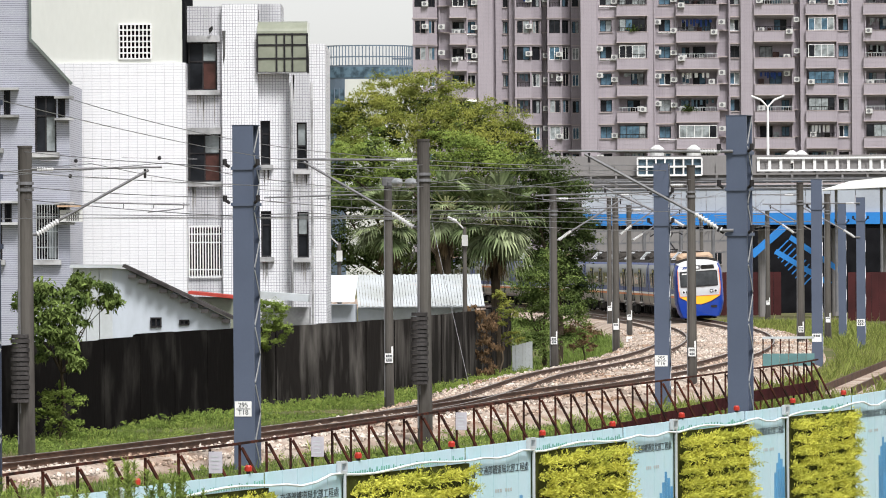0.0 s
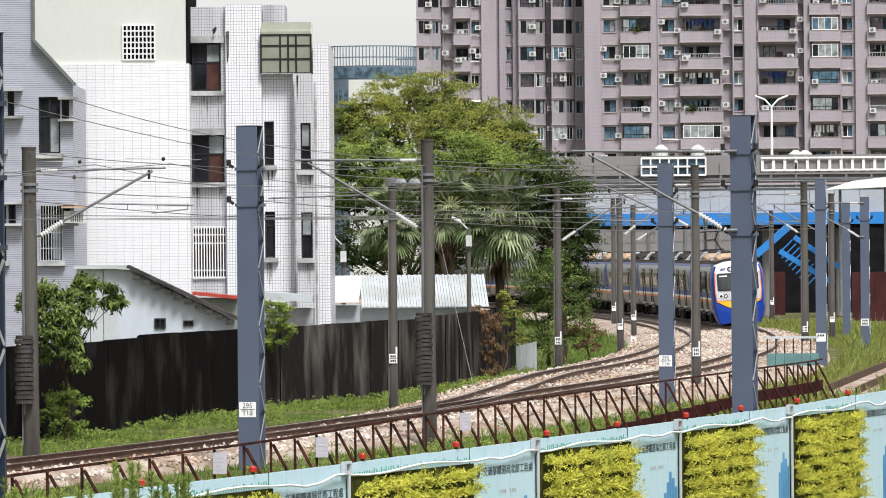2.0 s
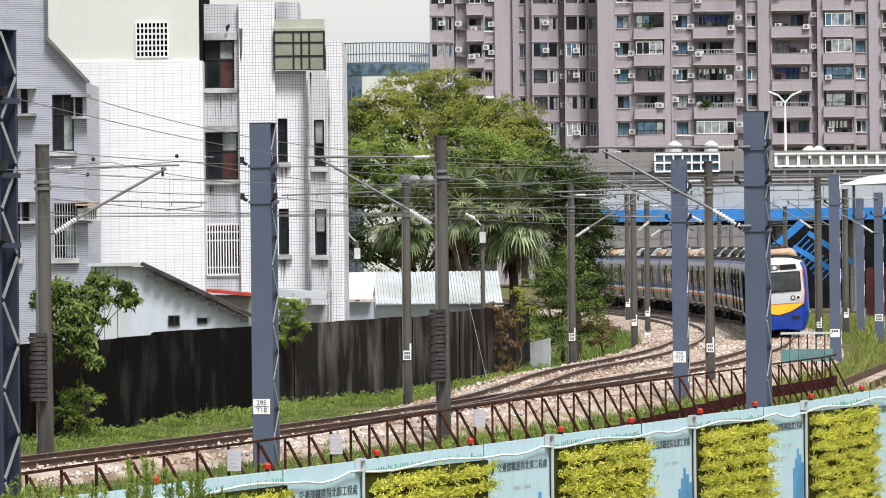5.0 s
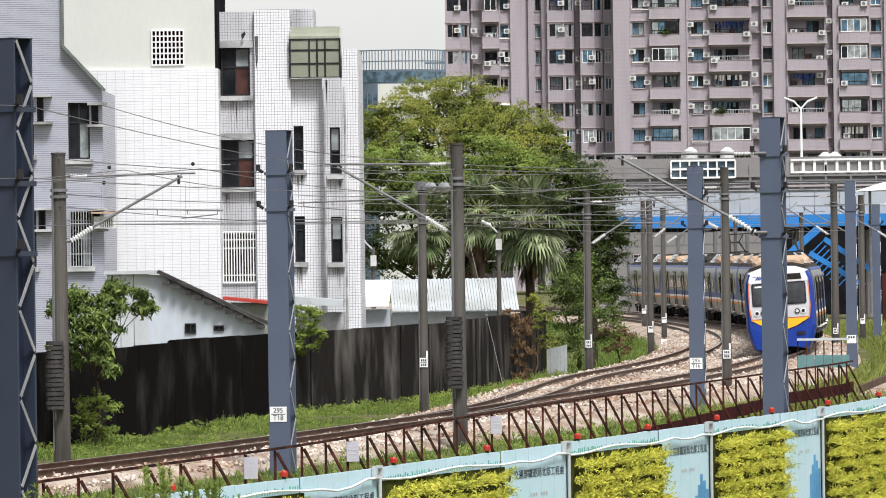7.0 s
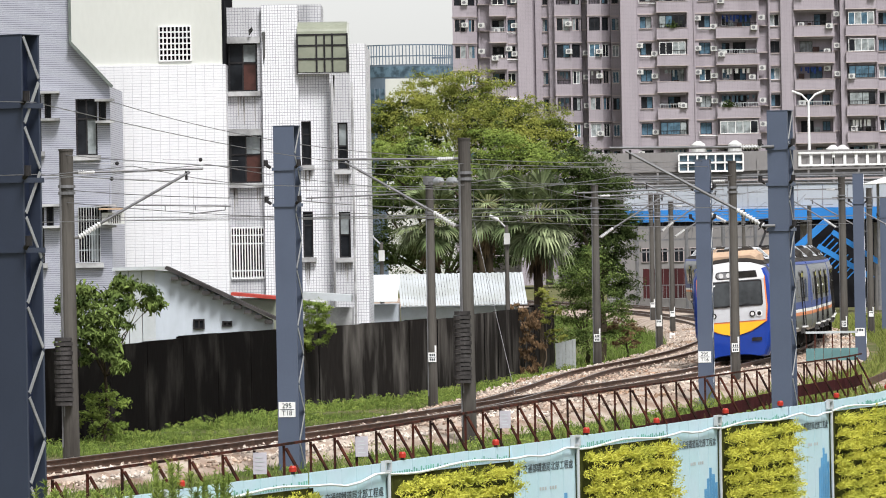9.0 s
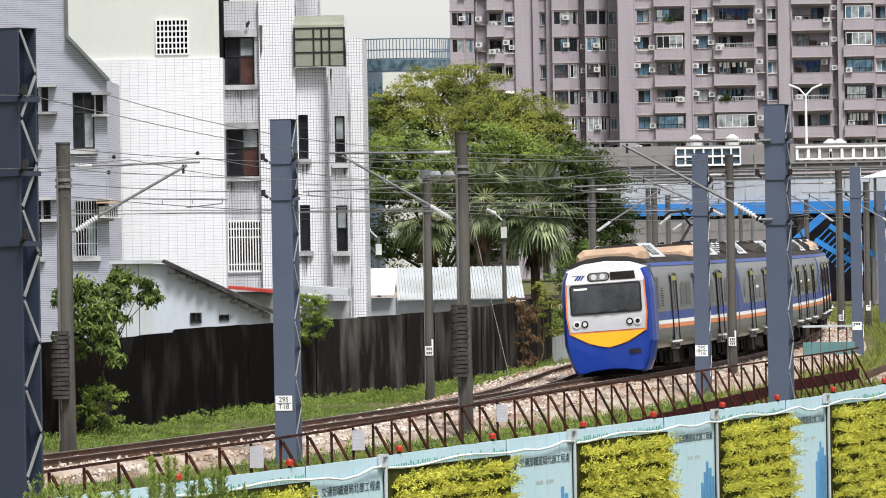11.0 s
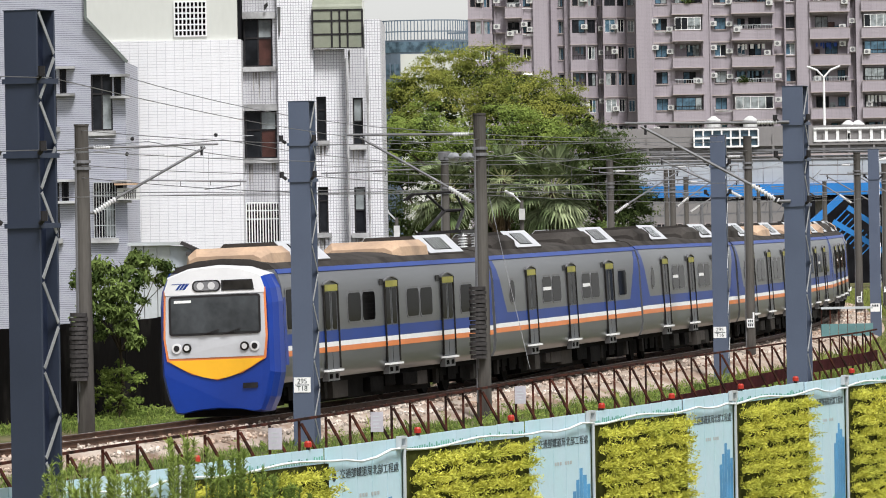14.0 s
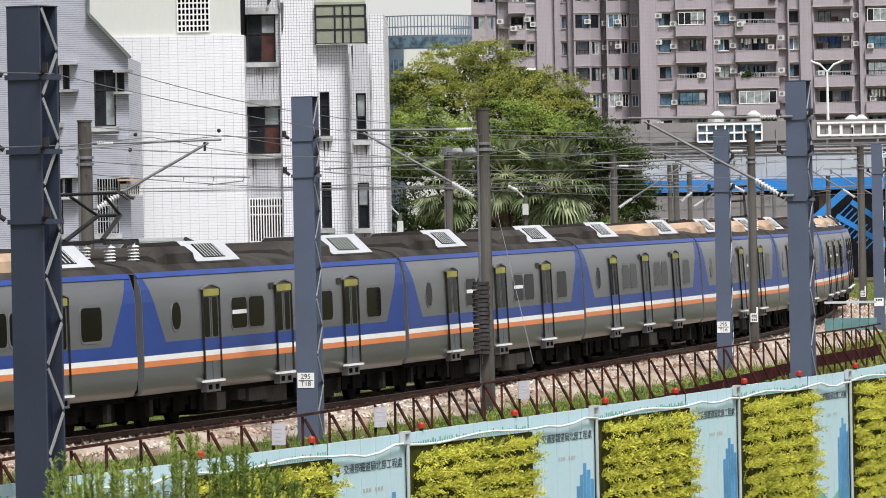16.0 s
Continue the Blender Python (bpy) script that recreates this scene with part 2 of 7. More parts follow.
    "redwall": mat("dark_red_site_fence", (0.055, 0.012, 0.013), 0.7, 0, 0.2, 0.6, 10, 0.1),
    "ac": mat("white_plastic_casing", (0.58, 0.58, 0.57), 0.5, 0, 0.1, 3, 20, 0.05),
    "greenawn": mat("green_tinted_sheet", (0.24, 0.255, 0.20), 0.35, 0, 0.1, 1, 9, 0.03),
    "rooftile": mat("dark_lean_to_roof", (0.07, 0.065, 0.065), 0.9, 0, 0.25, 2, 14, 0.3),
    "redroof": mat("red_tin_roof", (0.42, 0.06, 0.045), 0.6, 0, 0.15, 2, 14, 0.1),
    "sign": mat("white_sign_plate", (0.80, 0.80, 0.80), 0.5, 0, 0.03, 5, 30, 0),
    "bluelamp": mat("turquoise_pane", (0.13, 0.25, 0.26), 0.4, 0, 0.1, 2, 20, 0),
}


# ---- mesh helpers ----
def bx(bm, x0, x1, y0, y1, z0, z1, m=None):
    v = [bm.verts.new(p) for p in ((x0, y0, z0), (x1, y0, z0), (x1, y1, z0), (x0, y1, z0), (x0, y0, z1), (x1, y0, z1), (x1, y1, z1), (x0, y1, z1))]
    for a in ((3, 2, 1, 0), (4, 5, 6, 7), (0, 1, 5, 4), (1, 2, 6, 5), (2, 3, 7, 6), (3, 0, 4, 7)):
        bm.faces.new([v[i] for i in a])
    if m is not None:
        for p in v:
            p.co = m @ p.co


def rod(bm, a, b, r, n=8, r2=None):
    """A round bar from a to b, tapering from r to r2."""
    a, b = Vector(a), Vector(b)
    r2 = r if r2 is None else r2
    d = (b - a).normalized()
    u = d.orthogonal().normalized()
    w = d.cross(u)
    rings = [[bm.verts.new(p + (u * math.cos(2 * math.pi * i / n) + w * math.sin(2 * math.pi * i / n)) * q) for i in range(n)] for p, q in ((a, r), (b, r2))]
    for i in range(n):
        bm.faces.new((rings[0][i], rings[0][(i + 1) % n], rings[1][(i + 1) % n], rings[1][i]))
    bm.faces.new(rings[0][::-1])
    bm.faces.new(rings[1])


def bar(bm, a, b, w, h):
    """A rectangular bar from a to b, w wide and h deep."""
    a, b = Vector(a), Vector(b)
    d = (b - a).normalized()
    u = d.cross(Vector((0, 0, 1)))
    u = (u if u.length > 1e-3 else Vector((1, 0, 0))).normalized() * w / 2
    q = d.cross(u).normalized() * h / 2
    r0 = [bm.verts.new(a + s * u + t * q) for s, t in ((-1, -1), (1, -1), (1, 1), (-1, 1))]
    r1 = [bm.verts.new(b + s * u + t * q) for s, t in ((-1, -1), (1, -1), (1, 1), (-1, 1))]
    for i in range(4):
        bm.faces.new((r0[i], r0[(i + 1) % 4], r1[(i + 1) % 4], r1[i]))
    bm.faces.new(r0[::-1])
    bm.faces.new(r1)


def slab(bm, pts, d):
    """A flat outline pulled out by the vector d."""
    d = Vector(d)
    v0 = [bm.verts.new(p) for p in pts]
    v1 = [bm.verts.new(Vector(p) + d) for p in pts]
    n = len(pts)
    bm.faces.new(v0[::-1])
    bm.faces.new(v1)
    for i in range(n):
        bm.faces.new((v0[i], v0[(i + 1) % n], v1[(i + 1) % n], v1[i]))


def mesh_of(name, bm, material, smooth=False):
    bmesh.ops.recalc_face_normals(bm, faces=bm.faces)
    me = bpy.data.meshes.new(name)
    bm.to_mesh(me)
    bm.free()
    me.materials.append(M[material])
    if smooth:
        for p in me.polygons:
            p.use_smooth = True
    return me


def part(name, bm, material, parent=None, label="", smooth=False):
    ob = new(name, mesh_of(name, bm, material, smooth))
    ob.parent = parent
    if label:
        ob["label"] = label
    return ob


def piece(name, me, parent, m):
    ob = new(name, me)
    ob.parent = parent
    ob.matrix_basis = m
    return ob


def thing(name, label, category, m=None, group="", kind=""):
    ob = new(name)
    if m is not None:
        ob.matrix_basis = m
    return tagged(ob, label, category, group, kind)


def raw(name, verts, faces, material, parent=None, smooth=False):
    me = bpy.data.meshes.new(name)
    me.from_pydata([tuple(v) for v in verts], [], faces)
    me.materials.append(M[material])
    if smooth:
        for p in me.polygons:
            p.use_smooth = True
    ob = new(name, me)
    ob.parent = parent
    return ob


def pierced(bm, x0, x1, z0, z1, y0, y1, holes):
    """A wall from x0 to x1 and z0 to z1, y0 to y1 thick, with openings (x0, x1, z0, z1) right through it."""
    xs = sorted({x0, x1, *[min(x1, max(x0, v)) for h in holes for v in h[:2]]})
    zs = sorted({z0, z1, *[min(z1, max(z0, v)) for h in holes for v in h[2:]]})
    solid = {}
    for i, (a, b) in enumerate(zip(xs, xs[1:])):
        for j, (c, d) in enumerate(zip(zs, zs[1:])):
            p, q = (a + b) / 2, (c + d) / 2
            solid[i, j] = not any(h[0] < p < h[1] and h[2] < q < h[3] for h in holes)
    made = {}

    def vert(i, j, k):
        if (i, j, k) not in made:
            made[i, j, k] = bm.verts.new((xs[i], (y0, y1)[k], zs[j]))
        return made[i, j, k]

    for (i, j), full in solid.items():
        if not full:
            continue
        for k in (0, 1):
            bm.faces.new([vert(i, j, k), vert(i + 1, j, k), vert(i + 1, j + 1, k), vert(i, j + 1, k)])
        for di, dj, e in ((-1, 0, ((i, j), (i, j + 1))), (1, 0, ((i + 1, j), (i + 1, j + 1))), (0, -1, ((i, j), (i + 1, j))), (0, 1, ((i, j + 1), (i + 1, j + 1)))):
            if not solid.get((i + di, j + dj)):
                bm.faces.new([vert(*e[0], 0), vert(*e[1], 0), vert(*e[1], 1), vert(*e[0], 1)])


def put_window(parent, x0, x1, z0, z1, y, panes=2, glassy=("glass",), frame="frame", bars=0, transom=0.0, sill="", name="window"):
    """A framed window in an opening whose face is at y: frame, panes, sill."""
    bm = bmesh.new()
    f = 0.05
    bx(bm, x0, x0 + f, y, y + 0.1, z0, z1), bx(bm, x1 - f, x1, y, y + 0.1, z0, z1)
    bx(bm, x0 + f, x1 - f, y, y + 0.1, z0, z0 + f), bx(bm, x0 + f, x1 - f, y, y + 0.1, z1 - f, z1)
    for i in range(1, panes):
        c = x0 + (x1 - x0) * i / panes
        bx(bm, c - f / 2, c + f / 2, y + 0.01, y + 0.08, z0 + f, z1 - f)
    if transom:
        c = z0 + (z1 - z0) * transom
        bx(bm, x0 + f, x1 - f, y + 0.012, y + 0.078, c - f / 2, c + f / 2)
    w = part(name, bm, frame, parent)
    zs = [z0 + f, z1 - f] if not transom else [z0 + f, z0 + (z1 - z0) * transom, z1 - f]
    for i in range(panes):
        for a, b in zip(zs, zs[1:]):
            bm = bmesh.new()
            bx(bm, x0 + (x1 - x0) * i / panes + f / 2, x0 + (x1 - x0) * (i + 1) / panes - f / 2, y + 0.04 + 0.006 * i, y + 0.05 + 0.006 * i, a, b)
            part("pane", bm, glassy[(i * 2 + zs.index(a)) % len(glassy)], w)
    if bars:
        bm = bmesh.new()
        for i in range(bars + 1):
            c = x0 + (x1 - x0) * i / bars
            bx(bm, c - 0.018, c + 0.018, y - 0.2, y - 0.165, z0 - 0.05, z1 + 0.05)
        for c in (z0 - 0.05, z0 + 0.2, z1 - 0.5, z1 - 0.22, z1 + 0.05):
            bx(bm, x0, x1, y - 0.205, y - 0.16, c - 0.018, c + 0.018)
        part("window_grille", bm, "white", w, "white steel burglar bars")
    if sill:
        bm = bmesh.new()
        bx(bm, x0 - 0.1, x1 + 0.1, y - 0.3, y - 0.003, z0 - 0.16, z0 - 0.002)
        part("window_sill", bm, sill, w)
    return w


# the two tracks bend through the picture: sideways place by distance
BEND = (0.0090, -0.0236, -0.1582, 0.6814, -5.5424, 2.5283, 15.0447)


def track_x(d):
    u = (d - 300) / 100
    r = 0.0
    for c in BEND:
        r = r * u + c
    return r


def climb(d):
    """The line climbs gently away from the eye."""
    return 0.0048 * (min(182.0, max(95.0, d)) - 128)


def track(d, side=0.0):
    """A place on the main track at the distance d, side metres to the right of it, and the way along it (away from the eye)."""
    s = (track_x(d + 0.5) - track_x(d - 0.5))
    k = 1 / math.hypot(1, s)
    return Vector((track_x(d) + side * k, d - side * s * k, climb(d))), Vector((s * k, k, 0))
# ---- ground, tracks, boundary wall ----
def ground_z(x, y):
    """The railway stands on a low bank; the lane on the eye's side lies lower."""
    edge = -8.0 + 0.325 * (y - 93)
    k = min(1.0, max(0.0, (x - edge) / 3.0))
    far = min(1.0, max(0.0, (185 - y) / 25))
    return -0.42 - 1.5 * k * k * (3 - 2 * k) * far


def build_ground():
    xs = [-3000, -900, -300, -100] + [-60 + 3 * i for i in range(41)] + [100, 300, 900, 3000]
    ys = [-400, -60] + [0 + 5 * i for i in range(121)] + [700, 1000, 2000, 4800]
    verts = [(x, y, ground_z(x, y)) for y in ys for x in xs]
    n = len(xs)
    faces = [(j * n + i, j * n + i + 1, (j + 1) * n + i + 1, (j + 1) * n + i) for j in range(len(ys) - 1) for i in range(n - 1)]
    tagged(raw("ground", verts, faces, "ground"), "patchy grass and bare earth beside the railway", "ground", kind="structure")


def siding_side(d):
    k = min(1.0, max(0.0, (d - 158) / 56))
    return -3.95 * k * k * (3 - 2 * k)


def build_bed():
    """One ballast bed under both tracks, with a crown and shoulders."""
    rows, d = [], 84.0
    while d < 560:
        rows.append(d)
        d += 2.0
    prof = [(-3.1, -0.78), (-1.6, -0.17), (0.0, -0.15), (1.5, -0.17), (3.1, -0.78)]
    verts, faces = [], []
    for d in rows:
        s = siding_side(d)
        for o, z in prof[:3]:
            verts.append(tuple(track(d, s + o)[0] + Vector((0, 0, z))))
        verts.append(tuple(track(d, s * 0.5)[0] + Vector((0, 0, -0.24))))
        for o, z in prof[2:]:
            verts.append(tuple(track(d, o)[0] + Vector((0, 0, z))))
    n = 7
    faces = [(j * n + i, j * n + i + 1, (j + 1) * n + i + 1, (j + 1) * n + i) for j in range(len(rows) - 1) for i in range(n - 1)]
    bed = tagged(raw("ballast_bed", verts, faces, "ballast"), "pale grey and rust-brown ballast under the two tracks", "ballast", kind="structure")
    rng = random.Random(5)
    verts, faces = [], []
    for _ in range(26000):
        d = 100 + 235 * rng.random() ** 1.2
        s = siding_side(d)
        o = rng.uniform(s - 2.2, 2.3)
        z = -0.16 if min(abs(o), abs(o - s)) < 1.5 else -0.25
        p = track(d, o)[0] + Vector((0, 0, z + rng.uniform(-0.02, 0.03)))
        r = rng.uniform(0.03, 0.065)
        u = Matrix.Rotation(rng.uniform(0, 6.28), 3, Vector((rng.uniform(-1, 1), rng.uniform(-1, 1), 1)).normalized())
        b = len(verts)
        for v in ((1, 0, 0), (-1, 0, 0), (0, 1.2, 0), (0, -1, 0), (0, 0, 0.9), (0, 0, -0.9)):
            verts.append(p + u @ (Vector(v) * r * rng.uniform(0.7, 1.2)))
        faces += [(b + i, b + j, b + k) for i, j, k in ((0, 2, 4), (2, 1, 4), (1, 3, 4), (3, 0, 4), (2, 0, 5), (1, 2, 5), (3, 1, 5), (0, 3, 5))]
    tagged(raw("ballast_stones", verts, faces, "stone"), "loose crushed ballast stones, grey to rust brown", "ballast", kind="stuff")


def build_track(side, label, d0, d1):
    t = thing("railway_track", label, "railway track", kind="structure")
    ds = [d0 + 3 * i for i in range(int((d1 - d0) / 3) + 1)]
    at = (lambda d, o: track(d, side(d) + o)[0])
    for gauge in (-0.565, 0.565):
        for name, prof, m in (("rail", [(-0.07, -0.15), (-0.07, -0.13), (-0.012, -0.11), (-0.012, -0.045), (-0.034, -0.03), (-0.034, -0.006), (0.034, -0.006), (0.034, -0.03), (0.012, -0.045), (0.012, -0.11), (0.07, -0.13), (0.07, -0.15)], "rail"), ("rail_head", [(-0.026, -0.006), (-0.024, 0.0), (0.024, 0.0), (0.026, -0.006)], "railtop")):
            verts = [at(d, gauge + o) + Vector((0, 0, z)) for d in ds for o, z in prof]
            n = len(prof)
            faces = [(j * n + i, j * n + (i + 1) % n, (j + 1) * n + (i + 1) % n, (j + 1) * n + i) for j in range(len(ds) - 1) for i in range(n)]
            raw(name, verts, faces, m, t)
    bm = bmesh.new()
    bx(bm, -1.0, 1.0, -0.12, 0.12, -0.30, -0.155)
    me = mesh_of("sleeper", bm, "sleeper")
    d = d0
    while d < min(d1, 300):
        p, w = track(d, side(d))
        piece("sleeper", me, t, Matrix.Translation(p) @ Matrix.Rotation(math.atan2(-w.x, w.y), 4, "Z"))
        d += 1.4


WALL = [(148, -12.6), (159, -10.4), (172, -8.4), (189, -5.7), (200, -2.6), (212, -0.4), (228, 1.25), (243, 2.6)]


def wall_at(y):
    for (a, p), (b, q) in zip(WALL, WALL[1:]):
        if y <= b:
            return p + (q - p) * (y - a) / (b - a)
    return WALL[-1][1]


def build_wall():
    rng = random.Random(3)
    w = thing("boundary_wall", "soot-blackened precast concrete boundary wall with pale streaks", "wall", kind="structure")
    y = WALL[0][0]
    k = 0
    while y < WALL[-1][0] - 1:
        y1 = y + 4.75
        a, b = Vector((wall_at(y), y, 0)), Vector((wall_at(y1), y1, 0))
        d = (b - a)
        m = Matrix.Translation(a) @ Matrix.Rotation(math.atan2(d.y, d.x), 4, "Z")
        top = 2.05 + rng.uniform(-0.05, 0.05) + 0.10 * max(0, (y - 190) / 40)
        bm = bmesh.new()
        bx(bm, 0.03, d.length - 0.03, -0.06 + rng.uniform(0, 0.012), 0.10, -0.6, top, m)
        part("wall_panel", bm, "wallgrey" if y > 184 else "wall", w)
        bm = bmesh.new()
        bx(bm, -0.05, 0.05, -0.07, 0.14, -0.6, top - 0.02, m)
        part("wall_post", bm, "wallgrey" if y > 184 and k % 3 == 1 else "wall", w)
        y = y1
        k += 1


build_ground()
build_bed()
build_track(lambda d: 0.0, "rusty rails of the main curved track in ballast", 84, 540)
build_track(siding_side, "rusty rails of the second curved track in ballast", 163, 500)
build_wall()
# ---- the train ----
CAR = 20.65
HALF = 1.40


def body_profile():
    pts = [(-1.27, 0.74), (-1.36, 0.90), (-HALF, 1.15), (-HALF, 2.70), (-1.375, 2.97), (-1.31, 3.20), (-1.22, 3.32)]
    return pts + [(-x, z) for x, z in reversed(pts)]


def rounded(x0, x1, z0, z1, r, n=4):
    pts = []
    for cx, cz, a in ((x1 - r, z1 - r, 0), (x0 + r, z1 - r, 90), (x0 + r, z0 + r, 180), (x1 - r, z0 + r, 270)):
        for i in range(n + 1):
            t = radians(a + 90 * i / n)
            pts.append((cx + r * math.cos(t), cz + r * math.sin(t)))
    return pts


def side_panel(bm, outline, side, out, thick):
    """An outline of (y, z) laid on the car's side."""
    slab(bm, [(side * (HALF + out), y, z) for y, z in outline], (side * thick, 0, 0))


def side_window(car, side, y, w, z0, z1, r=0.12, ajar=False):
    bm = bmesh.new()
    side_panel(bm, rounded(y - w / 2 - 0.05, y + w / 2 + 0.05, z0 - 0.05, z1 + 0.05, r + 0.04), side, 0.001, 0.012)
    f = part("window_frame", bm, "galv", car)
    bm = bmesh.new()
    side_panel(bm, rounded(y - w / 2, y + w / 2, z0, z1, r), side, 0.014, 0.006)
    part("pane", bm, "trainglass", f)
    if ajar:
        bm = bmesh.new()
        bx(bm, *sorted((side * (HALF + 0.021), side * (HALF + 0.027))), y - w / 2 + 0.04, y + w / 2 - 0.04, z1 - 0.36, z1 - 0.27)
        part("window_rail", bm, "sign", f)


def side_door(car, side, y):
    """A pair of narrow plug leaves between dark strips painted as edge shadow, with a lit sign strip, a drip cap and a
    footstep.
    """
    bm = bmesh.new()
    side_panel(bm, [(y - 0.60, 0.93), (y + 0.60, 0.93), (y + 0.60, 2.95), (y - 0.60, 2.95)], side, 0.002, 0.01)
    d = part("door", bm, "doorsteel", car)
    for s in (-1, 1):
        bm = bmesh.new()
        side_panel(bm, rounded(y + s * 0.29 - 0.18, y + s * 0.29 + 0.18, 1.86, 2.72, 0.07), side, 0.013, 0.006)
        part("door_pane", bm, "trainglass", d)
        # dark strip standing in for the shadow along each door edge
        bm = bmesh.new()
        bx(bm, *sorted((side * (HALF + 0.012), side * (HALF + 0.04))), y + s * 0.60 - 0.035, y + s * 0.60 + 0.035, 0.95, 2.90)
        part("door_edge_shade", bm, "undergrey", d, "dark strip as the shadow along the door edge")
        bm = bmesh.new()
        bx(bm, *sorted((side * (HALF + 0.021), side * (HALF + 0.026))), y + s * 0.25 - 0.13, y + s * 0.25 + 0.13, 0.71, 0.82)
        part("step_hole", bm, "underframe", d)
    bm = bmesh.new()
    bx(bm, *sorted((side * (HALF + 0.0125), side * (HALF + 0.0145))), y - 0.012, y + 0.012, 0.95, 2.74)
    part("door_seam", bm, "underframe", d)
    bm = bmesh.new()
    bx(bm, *sorted((side * (HALF + 0.013), side * (HALF + 0.04))), y - 0.55, y + 0.55, 2.75, 2.90)
    part("door_sign", bm, "doorlamp", d, "yellow strip over the door")
    bm = bmesh.new()
    arch = [(y - 0.64 + 1.28 * i / 8, 2.92 + 0.09 * math.sin(math.pi * i / 8)) for i in range(9)]
    slab(bm, [(side * (HALF - 0.04), q, z) for q, z in arch] + [(side * (HALF - 0.04), q, z - 0.03) for q, z in reversed(arch)], (side * 0.09, 0, 0))
    part("drip_cap", bm, "galv", d)
    bm = bmesh.new()
    bx(bm, *sorted((side * (HALF - 0.1), side * (HALF + 0.10))), y - 0.62, y + 0.62, 0.875, 0.92)
    part("door_step", bm, "sign", d, "pale worn door step")
    bm = bmesh.new()
    bx(bm, *sorted((side * (HALF - 0.12), side * (HALF + 0.02))), y - 0.5, y + 0.5, 0.66, 0.874)
    part("step_bracket", bm, "galv", d)
    bm = bmesh.new()
    bx(bm, *sorted((side * (HALF + 0.0125), side * (HALF + 0.0165))), y - 0.565, y + 0.565, 1.57, 1.83)
    part("stripe", bm, "stripeblue", d)
    for nm, z0, z1, m in (("white_stripe", 1.455, 1.568, "sign"), ("orange_stripe", 1.33, 1.453, "orange")):
        bm = bmesh.new()
        bx(bm, *sorted((side * (HALF + 0.0125), side * (HALF + 0.0165))), y - 0.565, y + 0.565, z0, z1)
        part(nm, bm, m, d)


def blue_wedge(car, s, e, inward):
    """A blue wedge that narrows from the stripe up to the eaves, bent with the car's side."""
    levels = [(1.83, HALF), (2.70, HALF), (2.97, 1.375), (3.20, 1.31)]
    bm = bmesh.new()
    rows = []
    for z, x in levels:
        w = 1.5 - 1.15 * (z - 1.83) / 1.37
        rows.append([bm.verts.new((s * (x + o), q, z)) for q, o in ((e, 0.001), (e + inward * w, 0.001), (e + inward * w, 0.005), (e, 0.005))])
    for p, q in zip(rows, rows[1:]):
        for i in range(4):
            bm.faces.new((p[i], p[(i + 1) % 4], q[(i + 1) % 4], q[i]))
    bm.faces.new(rows[0]), bm.faces.new(rows[-1])
    part("blue_wedge", bm, "stripeblue", car)


def bogie(car, y):
    bm = bmesh.new()
    for s in (-1, 1):
        bx(bm, s * 0.95 - 0.09, s * 0.95 + 0.09, y - 1.5, y + 1.5, 0.42, 0.66)
        bx(bm, s * 0.95 - 0.14, s * 0.95 + 0.14, y - 0.4, y + 0.4, 0.30, 0.85)
        for w in (-1.05, 1.05):
            bx(bm, s * 0.95 - 0.13, s * 0.95 + 0.13, y + w - 0.2, y + w + 0.2, 0.30, 0.62)
    bx(bm, -0.9, 0.9, y - 0.35, y + 0.35, 0.45, 0.8)
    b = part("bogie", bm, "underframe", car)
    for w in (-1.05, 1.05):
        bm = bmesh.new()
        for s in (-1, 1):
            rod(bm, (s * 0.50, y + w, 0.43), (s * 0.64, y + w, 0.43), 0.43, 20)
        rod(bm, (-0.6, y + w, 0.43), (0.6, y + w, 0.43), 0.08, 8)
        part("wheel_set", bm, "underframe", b)


